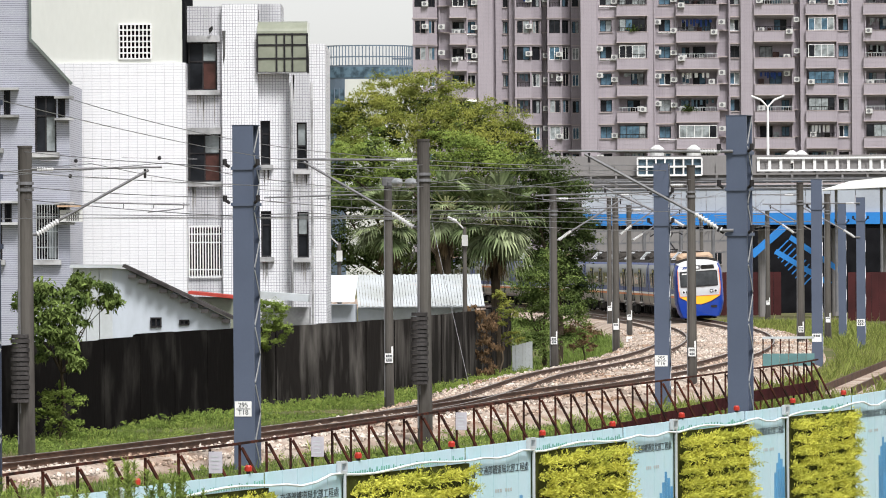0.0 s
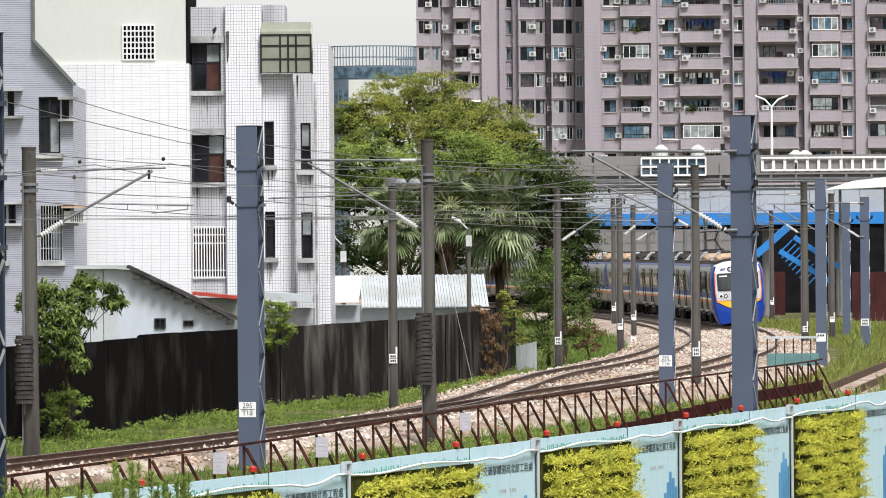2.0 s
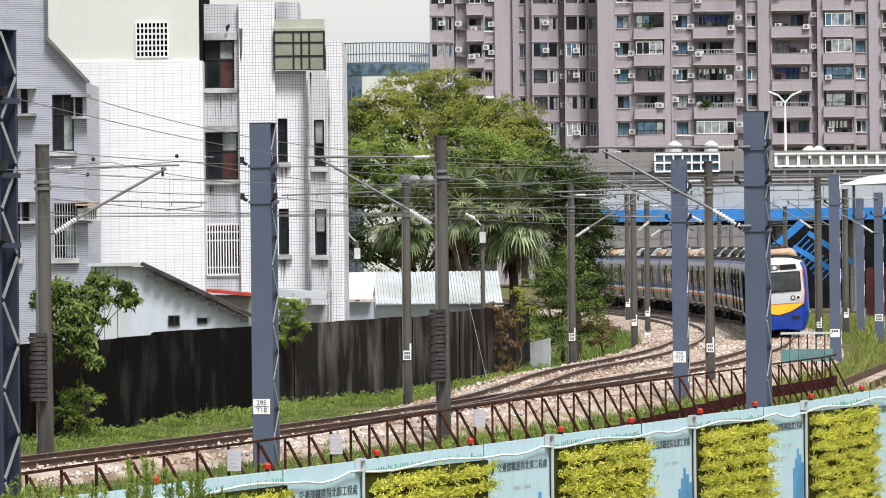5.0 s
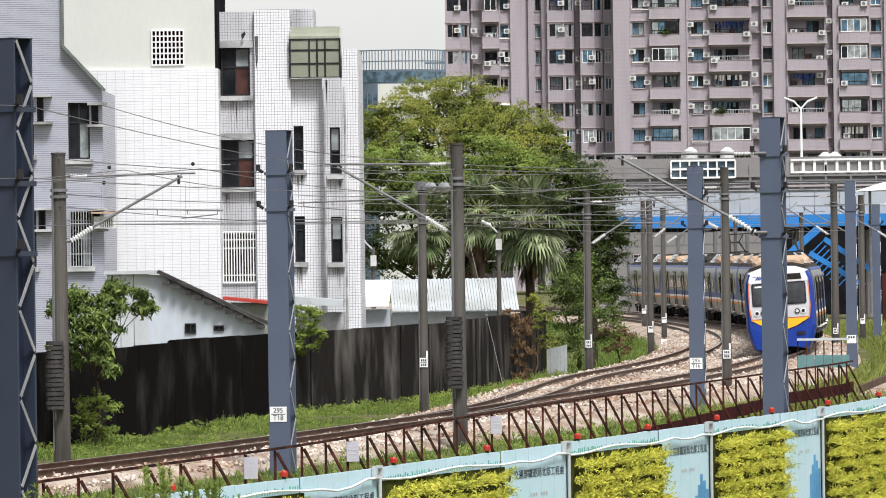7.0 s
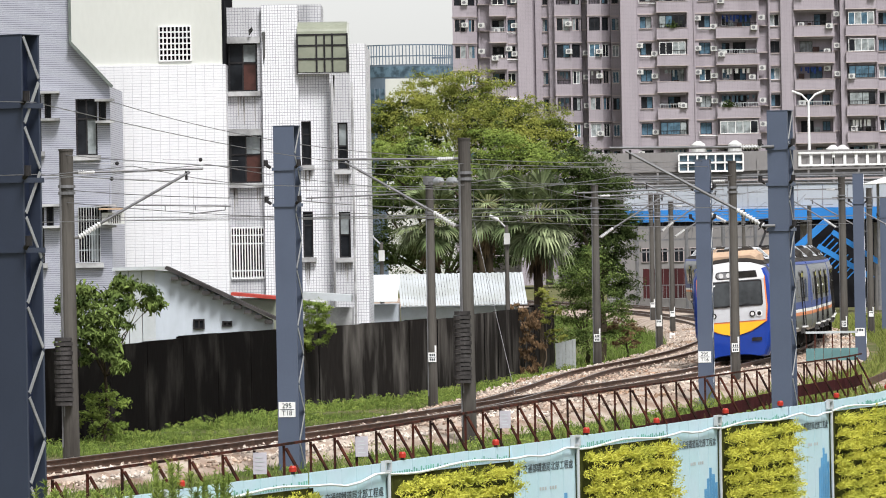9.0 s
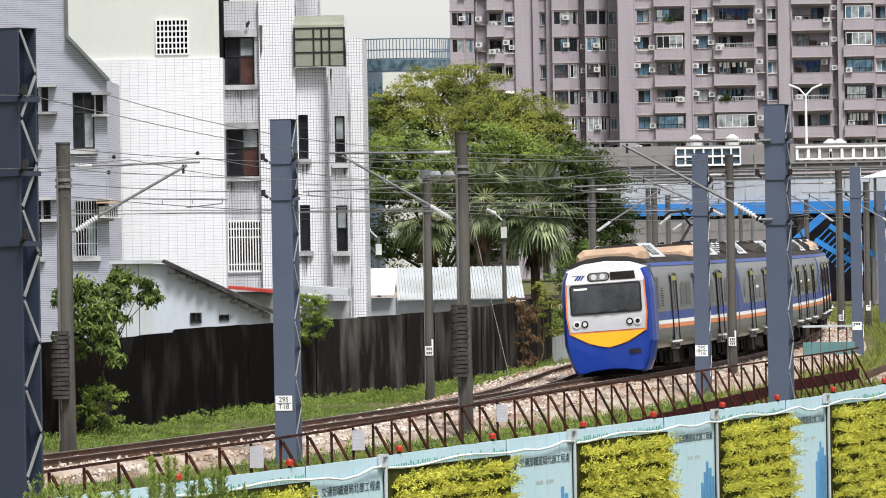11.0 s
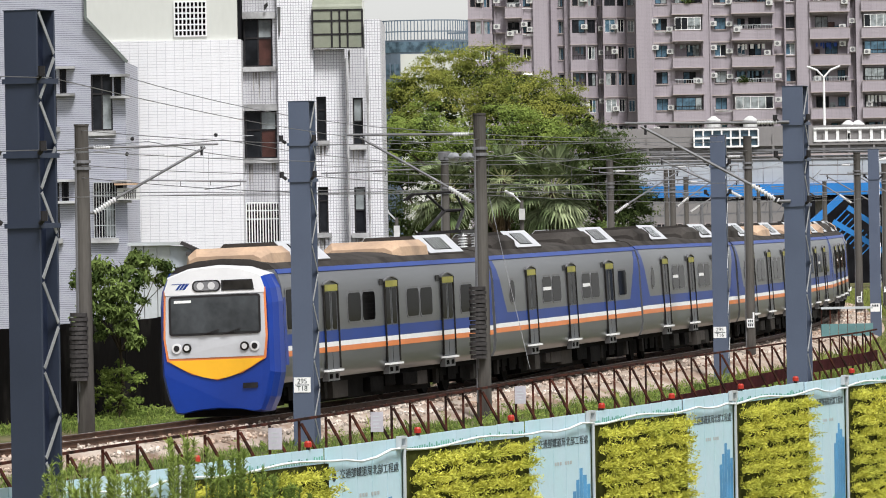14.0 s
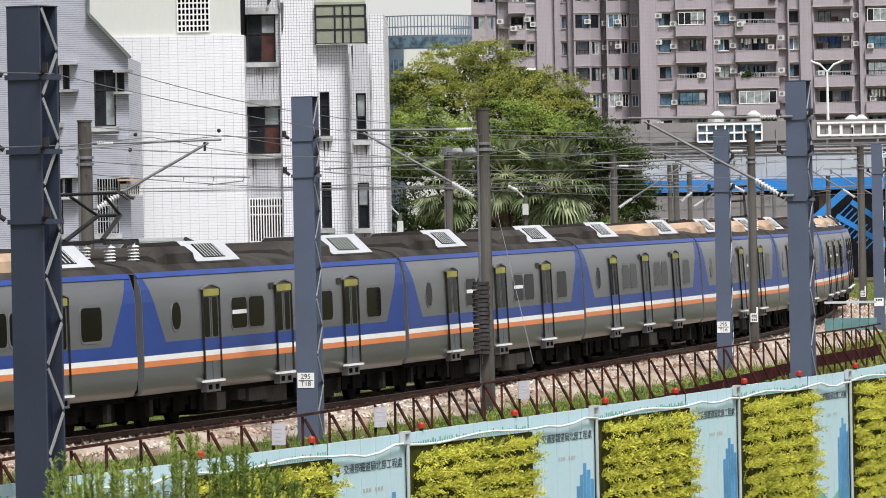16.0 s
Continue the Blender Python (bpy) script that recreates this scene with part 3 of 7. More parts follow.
def roof_unit(car, y0, cover, hood=2.5, length=3.3):
    """An air conditioner: a rounded hood, then a box whose sloping sides carry grilles in white frames."""
    bm = bmesh.new()
    prof = [(-1.02, 3.46), (-0.98, 3.70), (-0.78, 3.86), (0.78, 3.86), (0.98, 3.70), (1.02, 3.46)]
    v0 = [bm.verts.new((x * 0.86, y0, 3.46 + (z - 3.46) * 0.55)) for x, z in prof]
    v1 = [bm.verts.new((x, y0 - 0.35, z)) for x, z in prof]
    v2 = [bm.verts.new((x, y0 - hood, z)) for x, z in prof]
    for p, q in ((v0, v1), (v1, v2)):
        for i in range(6):
            bm.faces.new((p[i], p[(i + 1) % 6], q[(i + 1) % 6], q[i]))
    bm.faces.new(v0), bm.faces.new(v2)
    h = part("air_conditioner", bm, cover, car, "roof-top air conditioner with framed side grilles")
    ya, yb = y0 - hood - 0.01, y0 - hood - length
    bm = bmesh.new()
    slab(bm, [(x, ya, z) for x, z in ((-1.08, 3.47), (-0.60, 3.95), (0.60, 3.95), (1.08, 3.47))], (0, yb - ya, 0))
    part("unit_box", bm, "rooftop", h)
    for s in (-1, 1):
        def on(y, u, out):
            x, z = 1.08 - 0.48 * u, 3.47 + 0.48 * u
            return (s * (x + out * 0.707), y, z + out * 0.707)
        for name, q0, q1, u0, u1, o, m in (("grille_frame", ya - 0.02, yb + 0.02, 0.06, 1.0, 0.004, "facegrey"), ("grille", ya - 0.75, yb + 0.9, 0.22, 0.84, 0.016, "undergrey")):
            bm = bmesh.new()
            p0 = [Vector(on(q, u, o)) for q, u in ((q0, u0), (q1, u0), (q1, u1), (q0, u1))]
            slab(bm, p0, Vector(on(q0, u0, o + 0.012)) - p0[0])
            g = part(name, bm, m, h)
        for k in range(7):
            y = ya - 0.9 - (length - 1.9) * k / 6
            bm = bmesh.new()
            bar(bm, on(y, 0.24, 0.032), on(y, 0.82, 0.032), 0.05, 0.012)
            part("slat", bm, "greymetal", g)


def build_car(head, pantograph, n):
    car = thing("train_car", "leading brushed-steel commuter train car with a blue, white and yellow cab" if head else "brushed-steel commuter train car with blue, white and orange stripes", "train car", group="cars of the train")
    L = CAR / 2 - 0.18
    front = L - (0.75 if head else 0)
    prof = body_profile()
    bm = bmesh.new()
    slab(bm, [(x, -L, z) for x, z in prof], (0, L + front, 0))
    caps = [f for f in bm.faces if len(f.verts) > 4]
    bmesh.ops.split_edges(bm, edges=list({e for f in caps for e in f.edges}))
    part("body", bm, "trainsteel", car, smooth=True)
    bm = bmesh.new()
    rp = [(-1.23, 3.325), (-1.08, 3.46), (-0.6, 3.58), (0, 3.62), (0.6, 3.58), (1.08, 3.46), (1.23, 3.325)]
    slab(bm, [(x, -L + 0.05, z) for x, z in rp], (0, L + front - 0.1, 0))
    part("roof", bm, "rooftop", car, "sooty curved roof")
    bm = bmesh.new()
    for s in (-1, 1):
        slab(bm, [(s * 1.305, -L, 3.215), (s * 1.235, -L, 3.31), (s * 1.25, -L, 3.33), (s * 1.322, -L, 3.225)], (0, L + front, 0))
    part("cantrail", bm, "stripeblue", car, "blue line under the eaves")
    bm = bmesh.new()
    bx(bm, -1.25, 1.25, -L - 0.16, -L - 0.005, 0.8, 3.3)
    if not head:
        bx(bm, -1.25, 1.25, L + 0.005, L + 0.16, 0.8, 3.3)
    part("gangway", bm, "underframe", car, "dark rubber gangway bellows")
    # stripes
    for s in (-1, 1):
        for name, z0, z1, m in (("blue_stripe", 1.57, 1.83, "stripeblue"), ("white_stripe", 1.455, 1.568, "sign"), ("orange_stripe", 1.33, 1.453, "orange")):
            bm = bmesh.new()
            bx(bm, *sorted((s * (HALF + 0.001), s * (HALF + 0.004))), -L, front - 0.05, z0, z1)
            part(name, bm, m, car)
        blue_wedge(car, s, -L + 0.04, 1)
        if not head:
            blue_wedge(car, s, L - 0.04, -1)
        for d in (4.9, 10.35, 15.8):
            side_door(car, s, L + 0.15 - d)
        for i, d in enumerate((6.98, 8.28, 12.42, 13.72)):
            side_window(car, s, L + 0.15 - d, 1.12, 2.0, 2.67, 0.14, ajar=i % 2 == 0 and n not in (0, 3))
        side_window(car, s, L + 0.15 - 17.75, 1.2, 1.98, 2.67, 0.14)
        if head:
            side_window(car, s, L - 1.25, 0.5, 1.95, 2.85, 0.06)
            bm = bmesh.new()
            for i in range(8):
                bx(bm, *sorted((s * (HALF + 0.002), s * (HALF + 0.014))), L - 2.45, L - 2.0, 2.0 + 0.075 * i, 2.035 + 0.075 * i)
            part("louvre", bm, "frame", car)
            bm = bmesh.new()
            side_panel(bm, [(front - 0.02, 1.15), (front - 0.3, 1.15), (front - 0.22, 2.0), (front - 0.42, 2.68), (front - 0.02, 2.68)], s, 0.005, 0.003)
            part("cab_flank", bm, "trainblue", car, "blue cab flank")
        else:
            side_window(car, s, L + 0.15 - 2.45, 0.60, 2.08, 2.66, 0.26)
        for d in (9.2, 14.6):
            bm = bmesh.new()
            side_panel(bm, [(L - d, 2.80), (L - d - 0.34, 2.80), (L - d - 0.34, 2.95), (L - d, 2.95)], s, 0.002, 0.006)
            part("side_display", bm, "frame", car)
    # underframe
    rng = random.Random(n)
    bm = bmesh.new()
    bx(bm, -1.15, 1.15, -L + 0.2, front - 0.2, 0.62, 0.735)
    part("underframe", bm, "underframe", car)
    # black block added to stop daylight showing through under the car
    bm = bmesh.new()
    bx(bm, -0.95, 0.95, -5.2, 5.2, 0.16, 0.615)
    part("light_block", bm, "underframe", car)
    # the same added light block again, beyond the bogies
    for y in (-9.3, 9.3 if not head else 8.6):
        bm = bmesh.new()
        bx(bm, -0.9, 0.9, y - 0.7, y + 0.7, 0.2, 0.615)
        part("end_light_block", bm, "underframe", car)
    for y in (6.9, -6.9):
        bogie(car, y)
    y = 4.6
    while y > -4.6:
        w = rng.uniform(0.5, 1.5)
        for s in (-1, 1):
            bm = bmesh.new()
            bx(bm, *sorted((s * rng.uniform(0.5, 0.7), s * rng.uniform(1.05, 1.28))), y - w, y, rng.uniform(0.17, 0.4), 0.618)
            part("equipment_box", bm, rng.choice(("underframe", "underframe", "undergrey", "rooftop")), car)
        y -= w + rng.uniform(0.08, 0.5)
    for y in (9.0, -9.0, 5.2, -5.2):
        if head and y > 8:
            continue
        for s in (-1, 1):
            bm = bmesh.new()
            bx(bm, s * 1.1 - 0.05, s * 1.1 + 0.05, y - 0.12, y + 0.12, 0.25, 0.618)
            part("hanger", bm, "undergrey", car)
    # roof
    cover = "accover" if n in (4, 5, 7) else "rooftop"
    if head:
        roof_unit(car, front - 0.25, "accover", 2.0, 3.2)
    else:
        roof_unit(car, L - 2.7, cover, 2.3, 3.2)
    roof_unit(car, L - 12.6, "accover" if n in (0, 3, 4, 6) else "rooftop", 2.9, 3.4)
    if pantograph:
        F = L - 2.75
        for x in (-0.55, 0.55):
            for y in (F + 0.6, F + 2.2):
                bm = bmesh.new()
                for k in range(5):
                    rod(bm, (x, y, 3.60 + 0.07 * k), (x, y, 3.635 + 0.07 * k), 0.14, 10, 0.09)
                rod(bm, (x, y, 3.5), (x, y, 3.96), 0.05, 8)
                part("insulator", bm, "porcelain", car)
        bm = bmesh.new()
        for x in (-0.55, 0.55):
            bar(bm, (x, F + 0.3, 3.99), (x, F + 2.5, 3.99), 0.08, 0.08)
        for y in (F + 0.4, F + 2.3):
            bar(bm, (-0.6, y, 4.02), (0.6, y, 4.02), 0.08, 0.07)
        part("pantograph_base", bm, "frame", car)
        bm = bmesh.new()
        for x in (-0.42, 0.42):
            rod(bm, (x, F + 2.3, 4.05), (x * 0.6, F + 0.5, 4.58), 0.05, 8)
            rod(bm, (x * 0.6, F + 0.5, 4.58), (x * 0.9, F + 1.9, 5.0), 0.035, 8)
        rod(bm, (-0.26, F + 0.5, 4.58), (0.26, F + 0.5, 4.58), 0.04, 8)
        part("pantograph_arm", bm, "frame", car, "raised pantograph arm")
        bm = bmesh.new()
        for y in (F + 1.75, F + 2.1):
            rod(bm, (-0.75, y, 5.05), (0.75, y, 5.05), 0.035, 8)
            for s in (-1, 1):
                rod(bm, (s * 0.75, y, 5.05), (s * 0.98, y, 4.90), 0.025, 8)
        part("pantograph_head", bm, "frame", car)
    if head:
        build_cab(car, front, L)
    return car


def build_cab(car, y0, y1):
    """The cab end: a blue nose with rounded corners, and the coloured plates on its face."""
    bm = bmesh.new()
    outer = [(-1.27, 0.60), (-HALF - 0.006, 1.15), (-HALF - 0.006, 2.75), (-1.36, 3.08), (-1.22, 3.38), (-0.7, 3.56), (0, 3.62)]
    outer += [(-x, z) for x, z in reversed(outer[:-1])]
    low = [(0.95, 0.26), (0.55, 0.33), (0, 0.36), (-0.55, 0.33), (-0.95, 0.26)]
    ring = outer + [(1.12, 0.29)] + low + [(-1.12, 0.29)]
    layers = []
    for y, k, dz in ((y0 + 0.005, 1.0, 0.0), (y0 + 0.35, 0.99, 0.0), (y1 - 0.12, 0.94, -0.02), (y1, 0.885, -0.05)):
        layers.append([bm.verts.new((x * k, y - 0.10 * max(0, z - 2.0) * (y - y0), z + (dz if z > 2 else -dz))) for x, z in ring])
    n = len(ring)
    for a, b in zip(layers, layers[1:]):
        for i in range(n):
            bm.faces.new((a[i], a[(i + 1) % n], b[(i + 1) % n], b[i]))
    bm.faces.new(layers[-1])
    bm.faces.new(layers[0][::-1])
    nose = part("cab_nose", bm, "trainblue", car, "blue moulded cab end")
    nose.location.z = -0.15
    hood = bmesh.new()
    rows = []
    for y, k, dz in ((y0 + 0.02, 1.0, 0.0), (y0 + 0.35, 0.99, 0.0), (y1 - 0.12, 0.94, -0.02), (y1 + 0.012, 0.885, -0.05)):
        rows.append([hood.verts.new((x * k * 1.005, y - 0.10 * (z - 2.0) * (y - y0), z + dz + 0.012)) for x, z in outer[4:9]])
    for a, b in zip(rows, rows[1:]):
        for i in range(4):
            hood.faces.new((a[i], a[i + 1], b[i + 1], b[i]))
    bmesh.ops.recalc_face_normals(hood, faces=hood.faces)
    bmesh.ops.solidify(hood, geom=hood.faces[:], thickness=0.02)
    part("hood", hood, "trainwhite", nose, "white hood over the cab")

    def plate(name, outline, material, out, thick=0.006, label="", parent=nose):
        b2 = bmesh.new()
        slab(b2, [(x, y1 - 0.10 * max(0, z - 2.0) * (y1 - y0) + out, z) for x, z in outline], (0, thick, 0))
        return part(name, b2, material, parent, label)

    # x runs to the train's own right
    plate("orange_border", [(-1.17, 1.50), (-1.23, 2.0), (-1.20, 3.10), (0, 3.12), (1.20, 3.10), (1.23, 2.0), (1.17, 1.50), (0.6, 1.18), (0, 1.03), (-0.6, 1.18)], "orange", 0.002)
    plate("face", [(-1.12, 1.55), (-1.18, 2.0), (-1.15, 3.08), (1.15, 3.08), (1.18, 2.0), (1.12, 1.55)], "facegrey", 0.010, label="light grey cab front")
    plate("brow", [(-1.17, 2.98), (-1.18, 3.10), (-1.08, 3.375), (-0.6, 3.535), (0, 3.585), (0.6, 3.535), (1.08, 3.375), (1.18, 3.10), (1.17, 2.98)], "trainwhite", 0.018, 0.01, "white brow over the windscreen")
    arc = [(1.13 * u / 8, 1.50 - 0.44 * (1 - abs(u / 8) ** 1.7)) for u in range(8, -9, -1)]
    plate("yellow_warning_panel", arc, "yellow", 0.018, 0.006, "yellow warning panel with a curved lower edge")
    plate("windscreen_seal", rounded(-1.08, 1.08, 2.06, 2.96, 0.08), "frame", 0.030, 0.008)
    plate("windscreen", rounded(-1.03, 1.03, 2.11, 2.91, 0.05), "screenglass", 0.040, 0.004, "wide dark windscreen")
    plate("number_bar", [(0.55, 2.80), (0.95, 2.80), (0.95, 2.86), (0.55, 2.86)], "sign", 0.046, 0.002)
    plate("headlight_surround", rounded(-0.16, 0.52, 3.04, 3.30, 0.12), "frame", 0.030, 0.012)
    plate("headlight_glass", rounded(-0.12, 0.48, 3.07, 3.27, 0.10), "lampglass", 0.043, 0.004)
    for x in (0.06, 0.32):
        b2 = bmesh.new()
        rod(b2, (x, y1 - 0.07, 3.17), (x, y1 - 0.028, 3.17), 0.085, 14)
        part("headlight", b2, "porcelain", nose, "round headlight")
    plate("destination_display", [(-0.94, 3.05), (-0.17, 3.05), (-0.17, 3.29), (-0.90, 3.29)], "frame", 0.030, 0.012)
    plate("destination_glass", [(-0.90, 3.08), (-0.22, 3.08), (-0.22, 3.26), (-0.87, 3.26)], "undergrey", 0.043, 0.004)
    for x in (0.60, 0.68, 0.76):
        plate("emblem_bar", [(x + 0.10, 3.10), (x + 0.16, 3.10), (x + 0.06, 3.22), (x, 3.22)], "stripeblue", 0.030, 0.003)
    plate("emblem_bar", [(0.58, 3.225), (1.0, 3.225), (1.0, 3.24), (0.58, 3.24)], "stripeblue", 0.030, 0.003)
    for s in (-1, 1):
        for x, m, r in ((0.92, "trainwhite", 0.115), (0.68, "undergrey", 0.105)):
            b2 = bmesh.new()
            rod(b2, (s * x, y1 - 0.01, 1.78), (s * x, y1 + 0.045, 1.78), r, 16)
            lamp = part("marker_lamp", b2, m, nose)
            b2 = bmesh.new()
            rod(b2, (s * x, y1 + 0.047, 1.78), (s * x, y1 + 0.055, 1.78), r * 0.6, 14)
            part("lens", b2, "frame" if m == "trainwhite" else "porcelain", lamp)
        b2 = bmesh.new()
        bar(b2, (s * 0.25 + 0.1, y1 + 0.05, 2.06), (s * 0.25 - 0.35, y1 + 0.055, 2.18), 0.02, 0.02)
        part("wiper", b2, "frame", nose)
    plate("coupler_hatch", [(-0.95, 0.83), (-0.60, 0.83), (-0.60, 0.95), (-0.95, 0.95)], "frame", 0.018, 0.005)
    b2 = bmesh.new()
    bx(b2, -0.9, 0.9, y0 - 0.3, y1 - 0.25, 0.2, 0.5)
    part("pilot", b2, "underframe", nose)


cars = [build_car(i == 0, i in (1, 5), i) for i in range(8)]

SPEED = 15.6
ARC = [(0.0, 60.0)]
while ARC[-1][1] < 620:
    d = ARC[-1][1]
    ARC.append((ARC[-1][0] + math.hypot(1, track_x(d + 1) - track_x(d)), d + 1))
ARC_S, ARC_D = [a for a, b in ARC], [b for a, b in ARC]
AT12 = float(np.interp(170.7, ARC_D, ARC_S))


def cant(d):
    return 1.0 + 2.4 * min(1.0, max(0.0, (d - 140) / 45))


def car_pose(i, t):
    s = AT12 + SPEED * (12.0 - t) + 0.28 * max(0.0, t - 13.5) ** 1.5 + CAR * (i + 0.5) - 0.1
    df, dr = (float(np.interp(s + k * 6.9, ARC_S, ARC_D)) for k in (-1, 1))
    a, b = track(df)[0], track(dr)[0]
    c, h = (a + b) / 2, (a - b)
    return pose(c.x, c.y, c.z, math.degrees(math.atan2(h.z, math.hypot(h.x, h.y))), cant(c.y), math.degrees(math.atan2(-h.x, h.y)))
# ---- masts, poles and overhead line ----
def label_text(text, size, parent, m, material="ink"):
    """Flat lettering as a mesh."""
    cu = bpy.data.curves.new("lettering", "FONT")
    cu.body, cu.size, cu.align_x, cu.align_y, cu.extrude = text, size, "CENTER", "CENTER", 0.001
    tmp = bpy.data.objects.new("lettering", cu)
    scene.collection.objects.link(tmp)
    me = bpy.data.meshes.new_from_object(tmp.evaluated_get(bpy.context.evaluated_depsgraph_get()))
    bpy.data.objects.remove(tmp)
    me.materials.clear()
    me.materials.append(M[material])
    ob = new("lettering", me)
    ob.parent = parent
    ob.matrix_basis = m
    return ob


def plaque(parent, y, z, w, h, lines, x=0.0, tab=False):
    bm = bmesh.new()
    bx(bm, x - w / 2, x + w / 2, y - 0.012, y - 0.002, z - h / 2, z + h / 2)
    p = part("number_plate", bm, "sign", parent, "white enamel plate with black figures")
    for i, t in enumerate(lines):
        zz = z + h * (0.24 - 0.48 * i)
        if t:
            label_text(t, h * 0.46, p, pose(x, y - 0.016, zz, 90))
        else:
            bm = bmesh.new()
            for k in range(3):
                bx(bm, x - w * 0.35 + w * 0.25 * k, x - w * 0.17 + w * 0.25 * k, y - 0.016, y - 0.013, zz - h * 0.13, zz + h * 0.13)
            part("figure_bars", bm, "ink", p)
    if len(lines) > 1:
        bm = bmesh.new()
        bx(bm, x - w * 0.42, x + w * 0.42, y - 0.016, y - 0.013, z - 0.008, z + 0.008)
        part("rule", bm, "ink", p)
    if tab:
        bm = bmesh.new()
        bx(bm, x + w * 0.3, x + w * 0.52, y - 0.012, y - 0.002, z + h * 0.52, z + h * 1.25)
        part("reflector", bm, "sign", p)


def steel_mast(x, y, top, bands, turn, width=0.47, lines=None, plate_z=0.8, label="blue-grey steel catenary mast with a laced side", paint="steel"):
    g = ground_z(x, y)
    m = thing("catenary_mast", label, "railway mast", pose(x, y, g, 0, 0, turn), "steel catenary masts")
    H = top - g
    w, d = width / 2, 0.5
    for y0, y1 in ((0, 0.045), (d - 0.045, d)):
        bm = bmesh.new()
        slab(bm, [(-w, y0, 0), (w, y0, 0), (w, y1, 0), (w - 0.014, y1, 0), (w - 0.014, y0 + 0.014, 0), (-w + 0.014, y0 + 0.014, 0), (-w + 0.014, y1, 0), (-w, y1, 0)], (0, 0, H))
        part("channel", bm, paint, m)
    # plate added inside the mast; its navy stands in for interior shade
    bm = bmesh.new()
    bx(bm, w * 0.3, w * 0.3 + 0.012, 0.05, d - 0.05, 0, H - 0.1)
    part("inside_shade", bm, "navy", m)
    n = int(H / 0.62)
    for i in range(n):
        z0, z1 = H * i / n, H * (i + 1) / n
        a, b = ((0.06, d - 0.05) if i % 2 else (d - 0.05, 0.06))
        bm = bmesh.new()
        bar(bm, (w + 0.008, a, z0 + 0.03), (w + 0.008, b, z1 - 0.03), 0.012, 0.055)
        part("lacing_bar", bm, "lattice", m)
    bm = bmesh.new()
    bx(bm, -w - 0.01, w + 0.01, -0.01, d + 0.01, H + 0.001, H + 0.012)
    part("cap", bm, paint, m)
    for z in bands:
        z -= g
        bm = bmesh.new()
        bx(bm, -w - 0.03, w + 0.03, -0.03, -0.002, z - 0.035, z + 0.035)
        bx(bm, w + 0.016, w + 0.045, -0.03, d, z - 0.035, z + 0.035)
        b = part("clamp_band", bm, paint, m)
        for s in (-1, 1):
            bm = bmesh.new()
            rod(bm, (s * (w + 0.05), -0.05, z + 0.03), (s * (w + 0.14), -0.10, z + 0.10), 0.035, 8)
            rod(bm, (s * (w + 0.14), -0.10, z + 0.06), (s * (w + 0.14), -0.10, z + 0.2), 0.05, 8)
            part("wire_clamp", bm, "frame", b)
    if lines:
        plaque(m, 0, plate_z - g, 0.38, 0.33, lines, -0.02)
    return m


def concrete_pole(x, y, top, w, lines=(), plate_z=1.2, weights=None, label="weathered grey concrete catenary pole"):
    g = ground_z(x, y)
    p = thing("concrete_pole", label, "railway pole", pose(x, y, g), "concrete catenary poles")
    H = top - g
    bm = bmesh.new()
    rod(bm, (0, 0, -0.3), (0, 0, H), w * 0.56, 16, w * 0.44)
    part("shaft", bm, "concpole", p, smooth=False)
    bm = bmesh.new()
    rod(bm, (0, 0, H + 0.001), (0, 0, H + 0.05), w * 0.48, 16)
    part("cap", bm, "concpole", p)
    bm = bmesh.new()
    rod(bm, (-w * 0.5, -w * 0.35, 0.4), (-w * 0.4, -w * 0.3, H - 0.6), 0.018, 6)
    part("cable", bm, "galv", p)
    for z in (H - 0.85, H - 1.0):
        bm = bmesh.new()
        rod(bm, (0, 0, z), (0, 0, z + 0.07), w * 0.56, 16)
        part("collar", bm, "galv", p)
    if weights:
        z0, z1, off = weights
        k = 0
        z = z0 - g
        while z < z1 - g:
            bm = bmesh.new()
            rod(bm, (off, -w * 0.8, z), (off, -w * 0.8, z + 0.085), 0.20 + 0.02 * (k % 2), 14)
            part("tension_weight", bm, "rooftile", p)
            z += 0.105
            k += 1
        bm = bmesh.new()
        rod(bm, (off, -w * 0.8, z0 - g - 0.25), (off, -w * 0.8, H - 0.7), 0.014, 6)
        part("weight_rod", bm, "galv", p)
    if lines:
        plaque(p, -w * 0.56, plate_z - g, 0.24, 0.28, lines, 0.0, True)
    return p


def insulator(bm, a, b, r, n):
    """Sheds along a line from a to b."""
    a, b = Vector(a), Vector(b)
    for i in range(n):
        c = a.lerp(b, (i + 0.2) / n)
        e = a.lerp(b, (i + 0.75) / n)
        rod(bm, c, e, r, 10, r * 0.55)
    rod(bm, a, b, r * 0.5, 8)


